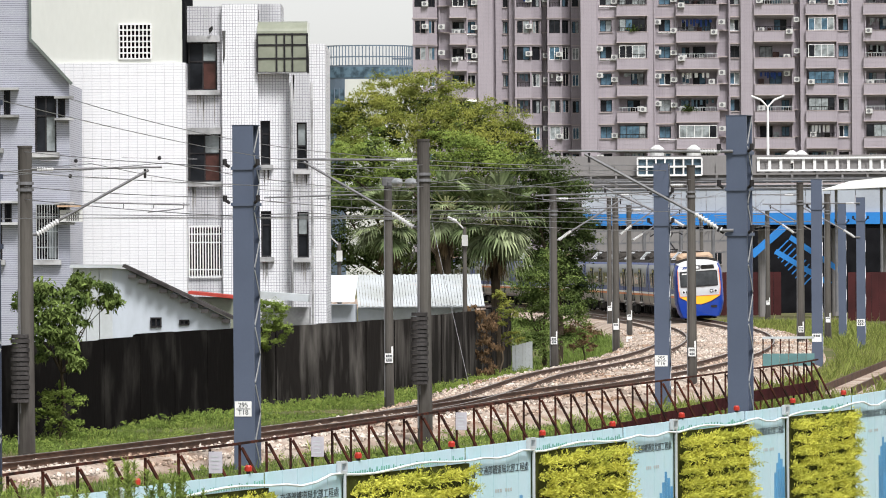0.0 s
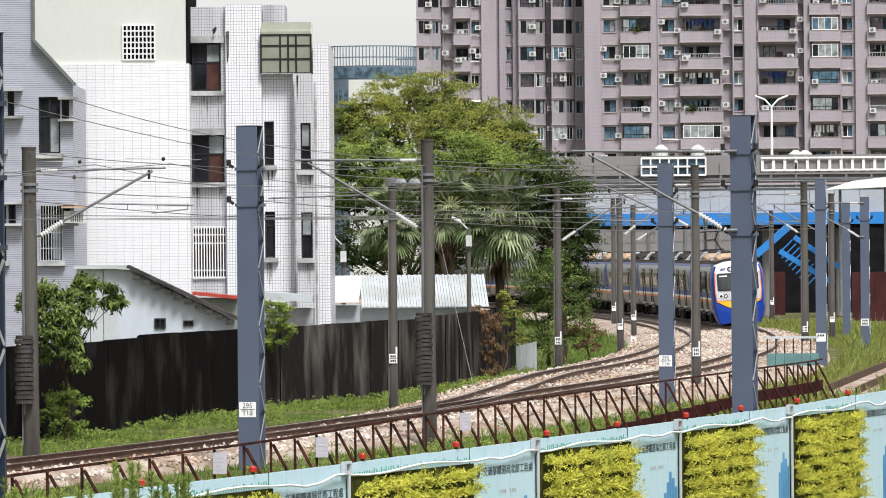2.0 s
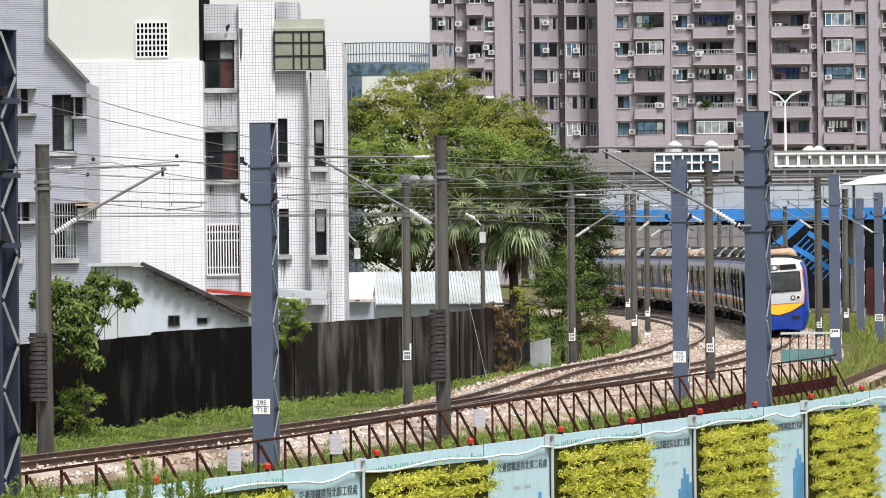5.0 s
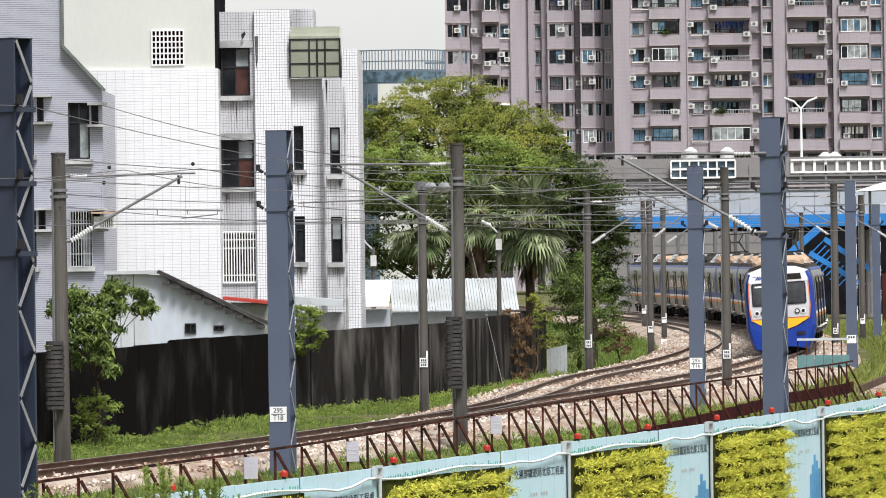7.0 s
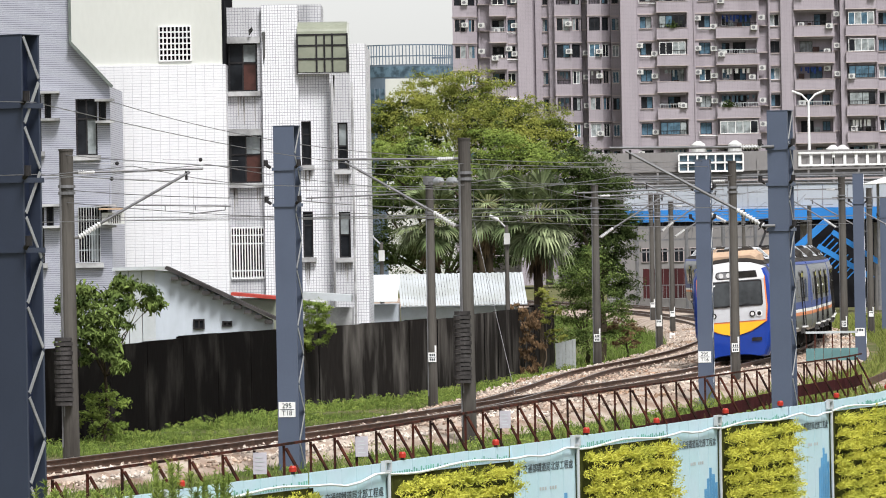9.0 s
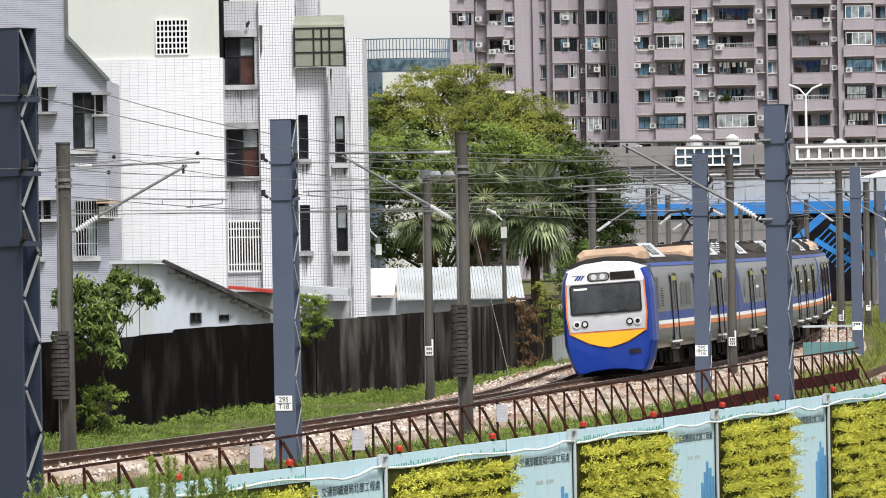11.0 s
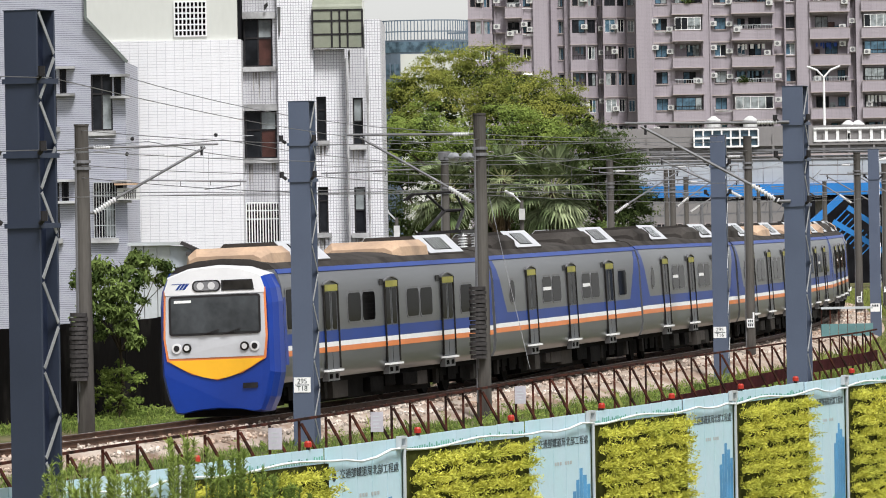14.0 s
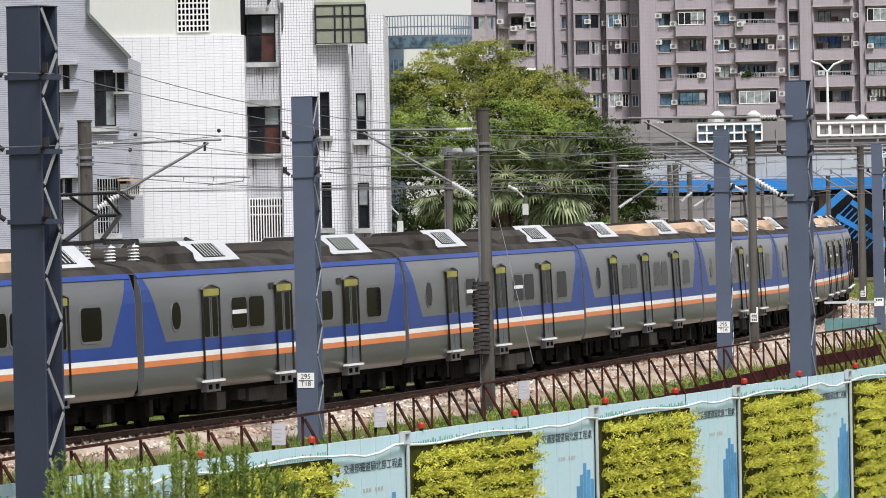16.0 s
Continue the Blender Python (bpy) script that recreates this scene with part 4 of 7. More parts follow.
def cantilever(x, y, out, top, low, reach, depth=0.0, name="cantilever"):
    """Bracket of tubes that holds the wires over a track: top tube, raking strut, steady arm."""
    c = thing("cantilever", "galvanised tube cantilever with ribbed insulators", "overhead line", pose(x, y, 0), "catenary cantilevers")
    s = 1 if out > 0 else -1
    e = Vector((reach * s, depth, 0))
    up = Vector((0, 0, 1))
    bm = bmesh.new()
    rod(bm, e * 0.17 + up * top, e * 1.07 + up * (top + 0.04), 0.028, 8)
    part("top_tube", bm, "galv", c)
    bm = bmesh.new()
    rod(bm, e * 0.21 + up * (low + 0.21 * (top - low)), e * 0.96 + up * (top - 0.03), 0.032, 8)
    part("strut", bm, "galv", c)
    bm = bmesh.new()
    insulator(bm, e * 0.03 + up * top, e * 0.17 + up * top, 0.062, 7)
    part("insulator", bm, "porcelain", c)
    bm = bmesh.new()
    insulator(bm, e * 0.03 + up * low, e * 0.21 + up * (low + 0.21 * (top - low)), 0.075, 9)
    part("insulator", bm, "porcelain", c)
    for q in (top, low):
        bm = bmesh.new()
        rod(bm, e.normalized() * -0.16 + up * q, e * 0.035 + up * q, 0.035, 8)
        part("pole_clamp", bm, "galv", c)
    z = low + 0.55 * (top - low)
    bm = bmesh.new()
    rod(bm, e * 0.5 + up * (z - 0.1), e * 1.3 + up * (z - 0.16), 0.02, 8)
    for k in (0.75, 1.0, 1.25):
        rod(bm, e * k + up * (z - 0.12), e * k + up * (z - 0.24), 0.012, 6)
    rod(bm, e * 1.25 + up * (z - 0.25), e * 0.95 + up * (z - 0.33), 0.014, 6)
    part("steady_arm", bm, "galv", c)
    bm = bmesh.new()
    rod(bm, e * 0.93 + up * (top - 0.01), e * 0.93 + up * (top - 0.22), 0.03, 8)
    part("wire_clamp", bm, "frame", c)
    return c


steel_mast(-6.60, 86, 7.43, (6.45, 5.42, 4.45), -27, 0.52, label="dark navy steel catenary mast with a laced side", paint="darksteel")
steel_mast(-4.373, 136, 7.121, (6.182, 5.390), -15, 0.47, ("295", "T18"), 0.915)
steel_mast(6.461, 184, 6.876, (5.956, 5.070), -8, 0.44, ("295", "T16"), 1.039)
steel_mast(6.432, 136, 7.260, (6.444, 5.653, 4.664), -17, 0.46)
steel_mast(15.029, 250, 7.101, (5.919,), -4, 0.44, ("",), 0.738)
steel_mast(19.691, 293, 6.707, (5.641,), -4, 0.42, ("", ""), 0.820)
steel_mast(21.188, 330, 6.709, (5.659,), -4, 0.42)

concrete_pole(-9.570, 142.5, 6.768, 0.36, (), 1.0, (0.939, 2.429, -0.12), "grey concrete pole with a stack of dark tension weights")
concrete_pole(-0.469, 153, 7.048, 0.34, (), 1.0, (1.067, 2.778, -0.12), "grey concrete pole with a stack of dark tension weights")
concrete_pole(-1.636, 186, 6.282, 0.27, ("", ""), 1.141)
concrete_pole(4.154, 234, 6.630, 0.30, ("", ""), 0.929)
concrete_pole(7.521, 271, 6.601, 0.30, ("",), 0.984)
concrete_pole(9.339, 312, 6.510, 0.27, ("",), 0.923)
concrete_pole(9.523, 356, 7.307, 0.28, ("",), 0.964)
concrete_pole(7.987, 200, 6.998, 0.30, ("", ""), 1.034)
concrete_pole(16.554, 288, 7.340, 0.36, ("", ""), 0.585)
concrete_pole(19.604, 317, 7.054, 0.33, ("",), 0.685)
concrete_pole(21.665, 415, 6.782, 0.33, ("",), 0.708)
concrete_pole(17.459, 420, 6.650, 0.28)

cantilever(-9.570 + 0.18, 142.5, 1, 6.276, 4.786, 2.75, 0.3)
cantilever(-0.469 - 0.17, 153, -1, 6.589, 4.933, 2.9, 0.4)
cantilever(6.197, 136, -1, 6.481, 4.750, 3.2, 0.5)
cantilever(7.841, 200, -1, 6.399, 5.090, 2.8, 0.4)
cantilever(4.281 , 234, 1, 6.268, 4.715, 2.6, 0.4)
cantilever(16.344, 288, -1, 6.816, 5.062, 2.9, 0.4)
cantilever(7.668, 271, 1, 6.724, 5.000, 2.6, 0.4)
cantilever(9.481, 312, 1, 6.312, 4.809, 2.6, 0.4)
cantilever(19.505, 293, -1, 6.441, 4.843, 2.9, 0.4)
cantilever(19.431, 317, -1, 6.565, 4.894, 2.9, 0.4)

# strain gear between the two near poles
strain = thing("strain_insulator", "disc insulators in a strain wire between two poles", "overhead line")
a, b = Vector((-1.636, 186, 6.400)), Vector((-0.539, 153, 6.005))
for k in (0.28, 0.36, 0.7, 0.78):
    c = a.lerp(b, k)
    bm = bmesh.new()
    rod(bm, c, c + (b - a).normalized() * 0.30, 0.13, 14, 0.04)
    part("disc_insulator", bm, "lattice", strain)
bm = bmesh.new()
rod(bm, a, b, 0.02, 6)
rod(bm, a - Vector((0, 0, 0.1)), a + Vector((0, 0, 0.16)), 0.19, 12)
part("strain_wire", bm, "galv", strain)


def tube(bm, pts, r, n=5):
    """One connected tube through points."""
    rings = []
    for i, p in enumerate(pts):
        d = (pts[min(i + 1, len(pts) - 1)] - pts[max(i - 1, 0)]).normalized()
        u = d.orthogonal().normalized()
        if abs(d.z) < 0.9:
            u = Vector((0, 0, 1)).cross(d).normalized()
        w = d.cross(u)
        rings.append([bm.verts.new(p + (u * math.cos(6.2832 * k / n) + w * math.sin(6.2832 * k / n)) * r) for k in range(n)])
    for a, b in zip(rings, rings[1:]):
        for k in range(n):
            bm.faces.new((a[k], a[(k + 1) % n], b[(k + 1) % n], b[k]))


def wire(name, pts, r=0.009, sag=0.0, label="thin dull overhead wire", material="wire"):
    """A wire through points, sagging between them."""
    line = [Vector(pts[0])]
    for a, b in zip(pts, pts[1:]):
        a, b = Vector(a), Vector(b)
        n = 8 if sag else 1
        for i in range(1, n + 1):
            u = i / n
            line.append(a.lerp(b, u) - Vector((0, 0, 4 * sag * u * (1 - u))))
    bm = bmesh.new()
    tube(bm, line, r)
    return tagged(part(name, bm, material), label, "overhead wire", "overhead wires")


# contact wires and messengers over the tracks
for side in (0.0, -3.95):
    stops = [92, 142, 190, 238, 286, 334, 382]
    low = [tuple(track(d, side if d > 170 else side * max(0, (d - 118) / 52))[0] + Vector((0.2 * (-1) ** i, 0, 5.08))) for i, d in enumerate(stops)]
    wire("contact_wire", low, 0.008, 0.02)
    wire("messenger_wire", [(x, y, z + 1.25) for x, y, z in low], 0.009, 0.55)
    bm = bmesh.new()
    for (x0, y0, z0), (x1, y1, z1) in zip(low, low[1:]):
        for k in range(1, 8):
            u = k / 8
            rod(bm, (x0 + (x1 - x0) * u, y0 + (y1 - y0) * u, z0 - 0.08 * u * (1 - u)), (x0 + (x1 - x0) * u, y0 + (y1 - y0) * u, z0 + 1.25 - 2.2 * u * (1 - u)), 0.005, 4)
    tagged(part("dropper_wires", bm, "wire"), "thin droppers between contact wire and messenger", "overhead wire", kind="stuff")
LS, LM, RM = (-6.2, 86.2), (-4.064, 136.2), (6.729, 136.3)
wire("feeder_wire", [(-14, 60, 6.6), (LS[0], LS[1], 6.5), (-3.112, 153, 6.495), (3.932, 200, 6.934), (16.554, 288, 7.078)], 0.007, 0.1)
wire("feeder_wire", [(-14, 60, 5.4), (LS[0], LS[1], 5.5), (-0.469, 153, 5.935), (7.987, 200, 6.580)], 0.007, 0.1)
wire("feeder_wire", [(-8.533, 142.5, 7.888), (-3.051, 150, 6.767), (6.461, 184, 6.843)], 0.009, 0.15)
wire("feeder_wire", [(-9.699, 142.5, 6.691), (-4.002, 136, 6.179), (-0.469, 153, 6.463), (6.628, 184, 6.675)], 0.009, 0.05)
wire("feeder_wire", [(-9.699, 142.5, 5.888), (-4.596, 136, 5.540), (-0.608, 153, 5.352), (11.205, 200, 5.577)], 0.009, 0.05)
wire("feeder_wire", [(-9.699, 142.5, 5.603), (-4.002, 136, 5.104), (3.750, 234, 5.846), (13.255, 288, 6.838)], 0.009, 0.05)
wire("feeder_wire", [(-9.699, 142.5, 5.266), (-3.254, 160, 5.327), (6.728, 234, 5.060), (17.182, 288, 5.241)], 0.009, 0.05)
wire("feeder_wire", [(-3.254, 160, 5.720), (4.175, 234, 6.162), (16.554, 288, 6.895)], 0.009, 0.05)
wire("feeder_wire", [(-3.254, 160, 6.374), (4.175, 234, 6.694), (9.270, 271, 5.727)], 0.009, 0.05)
wire("stay_wire", [(-0.260, 153, 5.029), (0.658, 150, 0.851)], 0.006)

# ---- braced rusty fence between track and lane ----
FENCE = [(88, -8.3), (96, -6.85), (103, -5.45), (113, -3.15), (130, -0.5), (148, 2.85), (165, 6.4), (174, 8.2), (186, 10.7), (192, 11.9)]


def line_at(line, y):
    for (a, p), (b, q) in zip(line, line[1:]):
        if y <= b:
            return p + (q - p) * (y - a) / (b - a)
    return line[-1][1]


def fence_point(y):
    """A gently smoothed place on the fence's line."""
    return sum(line_at(FENCE, min(192, max(88, y + k))) for k in (-5, -2, 0, 2, 5)) / 5


fence = thing("braced_fence", "rusty steel fence with raking braces on a dark red sheet", "fence")
y, k = 90.0, 0
step = 2.1
while y < 189:
    x, xn = fence_point(y), fence_point(y + step)
    bm = bmesh.new()
    bar(bm, (x, y, -0.35), (x, y, 0.9), 0.05, 0.05)
    part("post", bm, "rust", fence)
    bm = bmesh.new()
    bar(bm, (x + 0.04, y - 0.05, 0.86), (x + 0.62, y + 0.25, -0.25), 0.045, 0.045)
    part("brace", bm, "rust", fence)
    bm = bmesh.new()
    bar(bm, (x, y + 0.04, 0.93), (xn, y + step - 0.04, 0.93), 0.05, 0.045)
    part("top_rail", bm, "rust", fence)
    bm = bmesh.new()
    zs = -0.36 + 0.50 * min(1, max(0, (y - 140) / 35))
    bar(bm, (x, y + 0.04, zs), (xn, y + step - 0.04, zs), 0.05, 0.32)
    part("sheet", bm, "rustdark", fence)
    if k in (9, 13, 21):
        bm = bmesh.new()
        bx(bm, x - 0.02, x + 0.22, y - 0.09, y - 0.08, 0.48, 0.86)
        s = part("notice", bm, "notice", fence, "small white notice")
        for i in range(4):
            bm = bmesh.new()
            bx(bm, x + 0.02, x + 0.17 - 0.03 * (i % 2), y - 0.094, y - 0.091, 0.55 + 0.07 * i, 0.57 + 0.07 * i)
            part("text_bar", bm, "greymetal", s)
    y += step
    k += 1
# ---- hoarding along the lane: pale panels and planted green walls ----
HOARD = [(70, -12.4, 0.70), (83, -8.5, 0.76), (93, -4.96, 0.80), (103, -1.75, 0.84), (112.5, 1.52, 0.92), (121.5, 4.43, 0.99), (130, 7.08, 1.04), (139, 9.89, 1.17), (148, 12.8, 1.25)]


def hoard_frame(a, b):
    """A pose at a with x along the hoarding to b, and the length."""
    pa, pb = Vector((a[1], a[0], a[2])), Vector((b[1], b[0], b[2]))
    d = pb - pa
    return Matrix.Translation(pa) @ Matrix.Rotation(math.atan2(d.y, d.x), 4, "Z"), Vector((d.x, d.y, 0)).length, d.z


def green_wall(m, x0, x1, dz, rng):
    g = thing("green_wall", "planted panel of bright yellow-green shrubs on dark felt", "plant wall", m, "planted hoarding panels")
    bm = bmesh.new()
    bx(bm, x0, x1, -0.10, -0.02, -2.75, -0.22)
    part("felt_back", bm, "hedgeback", g)
    verts, faces = [], []
    for row in range(9):
        x = x0 + 0.05 + rng.uniform(0, 0.15)
        while x < x1 - 0.05:
            hub = Vector((x, -0.11, -0.50 - 0.275 * row + rng.gauss(0, 0.035) + dz * x))
            big = rng.uniform(0.7, 1.25)
            for _ in range(8):
                go = Vector((rng.gauss(0, 0.55), -0.9 + rng.gauss(0, 0.3), 0.75 + rng.gauss(0, 0.35))).normalized()
                reach = rng.uniform(0.2, 0.36) * big
                for j in range(20):
                    u = rng.random() ** 0.7
                    c = hub + go * reach * u - Vector((0, 0, 0.22 * reach * u * u)) + Vector((rng.gauss(0, 0.02), rng.gauss(0, 0.02), rng.gauss(0, 0.015)))
                    e = (go + Vector((rng.gauss(0, 0.55), rng.gauss(0, 0.45), rng.gauss(0, 0.45) - 0.25 * u))).normalized()
                    q = e.cross(Vector((rng.gauss(0, 1), rng.gauss(0, 1), rng.gauss(0, 1)))).normalized()
                    w = rng.uniform(0.035, 0.075)
                    k = len(verts)
                    verts += [c, c + e * w * 0.5 + q * w * 0.14, c + e * w, c + e * w * 0.5 - q * w * 0.14]
                    faces.append((k, k + 1, k + 2, k + 3))
            x += rng.uniform(0.13, 0.26)
    ob = raw("foliage", verts, faces, "yellowleaf", g)
    tagged(ob, kind="stuff")


rng = random.Random(11)
for i, (a, b) in enumerate(zip(HOARD, HOARD[1:])):
    m, L, rise = hoard_frame(a, b)
    dz = rise / L
    h = thing("hoarding", "pale blue construction hoarding with printed skyline", "hoarding", m, "hoarding bays")
    cut = L * 0.645
    n = 5
    edges = [cut + (L - cut) * k / n for k in range(n + 1)]
    back = [cut * k / 9 for k in range(10)]
    for x0, x1 in zip(back, back[1:]):
        bm = bmesh.new()
        slab(bm, [(x0 + 0.01, 0.0, -2.9), (x1 - 0.01, 0.0, -2.9), (x1 - 0.01, 0.0, dz * x1 + rng.uniform(-0.01, 0.01)), (x0 + 0.01, 0.0, dz * x0)], (0, 0.035, 0))
        part("panel", bm, "panel", h)
    for x0, x1 in zip(edges, edges[1:]):
        bm = bmesh.new()
        slab(bm, [(x0 + 0.012, -0.05, -2.9), (x1 - 0.012, -0.05, -2.9), (x1 - 0.012, -0.05, dz * x1), (x0 + 0.012, -0.05, dz * x0)], (0, 0.04, 0))
        part("panel", bm, "panel", h)
    # torn fringe, hose and bracket
    bm = bmesh.new()
    for k in range(int(cut / 0.12)):
        x = 0.06 + 0.12 * k
        hh = rng.uniform(0.02, 0.10)
        bx(bm, x - 0.012, x + 0.012, -0.02, -0.004, dz * x - 0.22, dz * x - 0.22 + hh)
    tagged(part("drip_fringe", bm, "greenprint", h), kind="stuff")
    bm = bmesh.new()
    pts = [Vector((L * k / 14, -0.12, dz * L * k / 14 - 0.19 + 0.035 * math.sin(k * 0.9 + i) - (0.07 if k in (11, 12) else 0))) for k in range(15)]
    tube(bm, pts, 0.022, 6)
    part("water_hose", bm, "panelwhite", h, "white irrigation hose")
    bm = bmesh.new()
    bx(bm, L - 0.30, L + 0.05, -0.14, -0.06, rise - 0.16, rise - 0.12), bx(bm, L - 0.30, L + 0.05, -0.14, -0.06, rise, rise + 0.04)
    bx(bm, L - 0.30, L - 0.25, -0.14, -0.06, rise - 0.12, rise), bx(bm, L, L + 0.05, -0.14, -0.06, rise - 0.12, rise)
    part("bracket", bm, "greymetal", h)
    bm = bmesh.new()
    rod(bm, (L - 0.06, -0.12, -2.9), (L - 0.06, -0.12, rise - 0.14), 0.03, 8)
    part("upright_tube", bm, "greymetal", h)
    # printed skyline, hills and writing
    for k, (x, w, t) in enumerate(((0.70, 0.05, 0.75), (0.755, 0.05, 0.95), (0.81, 0.05, 1.15), (0.865, 0.06, 1.02), (0.93, 0.05, 0.85))):
        x0 = cut + (L - cut) * x
        bm = bmesh.new()
        bx(bm, x0, x0 + (L - cut) * w * 0.95, -0.056, -0.052, -2.85, -2.05 + t)
        part("printed_tower", bm, "skyline", h)
    bm = bmesh.new()
    hill = [(cut + (L - cut) * k / 12, -0.0535, -2.45 + 0.12 * math.sin(k * 0.8) + dz * cut) for k in range(13)]
    slab(bm, [(cut + 0.02, -0.0535, -2.87)] + [(x + (0.02 if k == 0 else -0.02 if k == 12 else 0), y, z) for k, (x, y, z) in enumerate(hill)] + [(L - 0.02, -0.0535, -2.87)], (0, 0.0025, 0))
    part("printed_hill", bm, "greenprint", h)
    mid = cut + (L - cut) * 0.56
    sx = (L - cut) * 0.80 / 11
    label = label_text("交通部鐵道局北部工程處", 0.17, h, pose(mid, -0.057, dz * mid - 0.47, 90) @ Matrix.Diagonal((sx / 0.172, 1, 1, 1)))
    bm = bmesh.new()
    rod(bm, (cut + (L - cut) * 0.09, -0.056, dz * cut - 0.46), (cut + (L - cut) * 0.09, -0.052, dz * cut - 0.46), 0.10, 12)
    part("round_emblem", bm, "ink", h)
    for k in range(7):
        if k != 3:
            bm = bmesh.new()
            bx(bm, cut + (L - cut) * (0.42 + 0.04 * k), cut + (L - cut) * (0.445 + 0.04 * k), -0.056, -0.052, dz * mid - 0.87, dz * mid - 0.81)
            part("text_bar", bm, "greymetal", h)
    # red warning lamps
    for u in (0.10, 0.58):
        x = L * u
        lamp = thing("warning_lamp", "small red warning lamp on the hoarding's top edge", "lamp", m @ pose(x, 0.02, dz * x), "red warning lamps")
        bm = bmesh.new()
        rod(bm, (0, 0, 0), (0, 0, 0.04), 0.035, 10)
        part("foot", bm, "frame", lamp)
        bm = bmesh.new()
        rod(bm, (0, 0, 0.042), (0, 0, 0.11), 0.062, 12)
        rod(bm, (0, 0, 0.1101), (0, 0, 0.14), 0.062, 12, 0.04)
        part("lens", bm, "redlamp", lamp, "red lens")
    green_wall(m, 0.12, cut - 0.05, dz, rng)
# ---- white tiled apartment house and its neighbours ----
def white_house():
    Y = 206.0
    h = thing("apartment_house", "white tiled old apartment house with rain-stained walls", "house")
    x0, x1, x2, x3 = -12.430, -8.497, -7.333, -3.881
    zt = 10.631
    bm = bmesh.new()
    bx(bm, x0 - 3, x1, Y, Y + 8, -0.5, zt)
    part("wall", bm, "tilegable", h, "gable wall of white tiles")
    # rendered penthouse with its vent
    vx0, vx1, vz0, vz1 = -10.688, -9.639, 10.776, 11.918
    bm = bmesh.new()
    pierced(bm, x0 - 3, -8.609, zt + 0.004, zt + 4.2, Y + 0.12, Y + 0.4, [(vx0, vx1, vz0, vz1)])
    bx(bm, x0 - 3, -8.609, Y + 0.9, Y + 8, zt + 0.004, zt + 4.2)
    part("penthouse", bm, "cream", h, "cream rendered penthouse")
    # near-black plate: the shade inside the vent is painted on it
    bm = bmesh.new()
    bx(bm, vx0, vx1, Y + 0.6, Y + 0.62, vz0, vz1)
    part("vent_shade", bm, "dark", h)
    bm = bmesh.new()
    for i in range(9):
        c = vx0 + (vx1 - vx0) * i / 8
        bx(bm, c - 0.022, c + 0.022, Y + 0.06, Y + 0.2, vz0, vz1)
    for i in range(7):
        c = vz0 + (vz1 - vz0) * i / 6
        bx(bm, vx0 - 0.02, vx1 + 0.02, Y + 0.065, Y + 0.195, c - 0.022, c + 0.022)
    part("vent_grille", bm, "white", h, "white concrete vent blocks")
    # near-black strip drawn where the gap beside the penthouse lies in shade
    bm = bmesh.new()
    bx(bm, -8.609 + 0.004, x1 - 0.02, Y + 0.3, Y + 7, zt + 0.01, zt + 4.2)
    part("gap_shade", bm, "dark", h, "near-black strip for the shade in the gap beside the penthouse")
    # recessed bay with windows
    Y2 = 207.5
    holes = [(x1, -7.502, 9.751, 11.355), (x1, -7.408, 6.695, 8.280), (x1, -7.370, 3.564, 5.168)]
    right = [(-6.069, -5.748, 7.248, 8.719), (-6.069, -5.729, 4.173, 5.701)]
    bm = bmesh.new()
    pierced(bm, x1 + 0.002, x2, -0.5, 12.557, Y2, Y2 + 0.3, [(a + 0.002, b, c, d) for a, b, c, d in holes])
    part("wall", bm, "tile2", h, "stained bay of grey-white tiles")
    xb = -6.125
    bm = bmesh.new()
    pierced(bm, x2 + 0.002, xb, -0.5, 12.614, Y2 - 0.25, Y2 + 0.3, [])
    part("wall", bm, "tile", h)
    zb = 10.281
    bm = bmesh.new()
    pierced(bm, xb + 0.002, -5.107, -0.5, zb, Y2, Y2 + 0.3, right)
    part("wall", bm, "tile", h)
    # half-round bay at the corner
    bay = [(-4.850, -4.511, 7.082, 8.644), (-4.850, -4.474, 4.146, 5.671)]
    bm = bmesh.new()
    pierced(bm, -5.095 + 0.004, -4.417, -0.5, zb, Y2 - 0.45, Y2 - 0.15, bay)
    part("bay", bm, "tile2", h, "shallow bay of grey-white tiles")
    bm = bmesh.new()
    bx(bm, -4.428 + 0.004, x3, Y2 - 0.1, Y2 + 8, -0.5, 11.273)
    part("wall", bm, "tile", h)
    # solid near-black blocks whose colour imitates the unlit rooms
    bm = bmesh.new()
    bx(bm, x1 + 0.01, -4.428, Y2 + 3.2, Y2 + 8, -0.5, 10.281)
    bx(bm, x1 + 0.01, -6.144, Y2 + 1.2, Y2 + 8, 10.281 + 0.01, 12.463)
    part("room_shade", bm, "dark", h, "near-black blocks standing in for the shade of the rooms")
    bm = bmesh.new()
    bx(bm, -6.531, -5.391, Y2 + 1.6, Y2 + 5, 10.285, 12.680)
    part("stair_house", bm, "tile2", h)
    # rain streaks on the walls
    for sa, sb, sc, sd in ((-7.314, -7.201, 10.595, 11.727), (-7.767, -7.616, 11.598, 11.787)):
        bm = bmesh.new()
        slab(bm, [(sa, Y2 - 0.262, sd), (sb, Y2 - 0.262, sd), (sb - 0.02, Y2 - 0.262, sc + 0.3), (sa + 0.03, Y2 - 0.262, sc)], (0, 0.006, 0))
        part("rain_stain", bm, "stain", h)
    srng = random.Random(17)
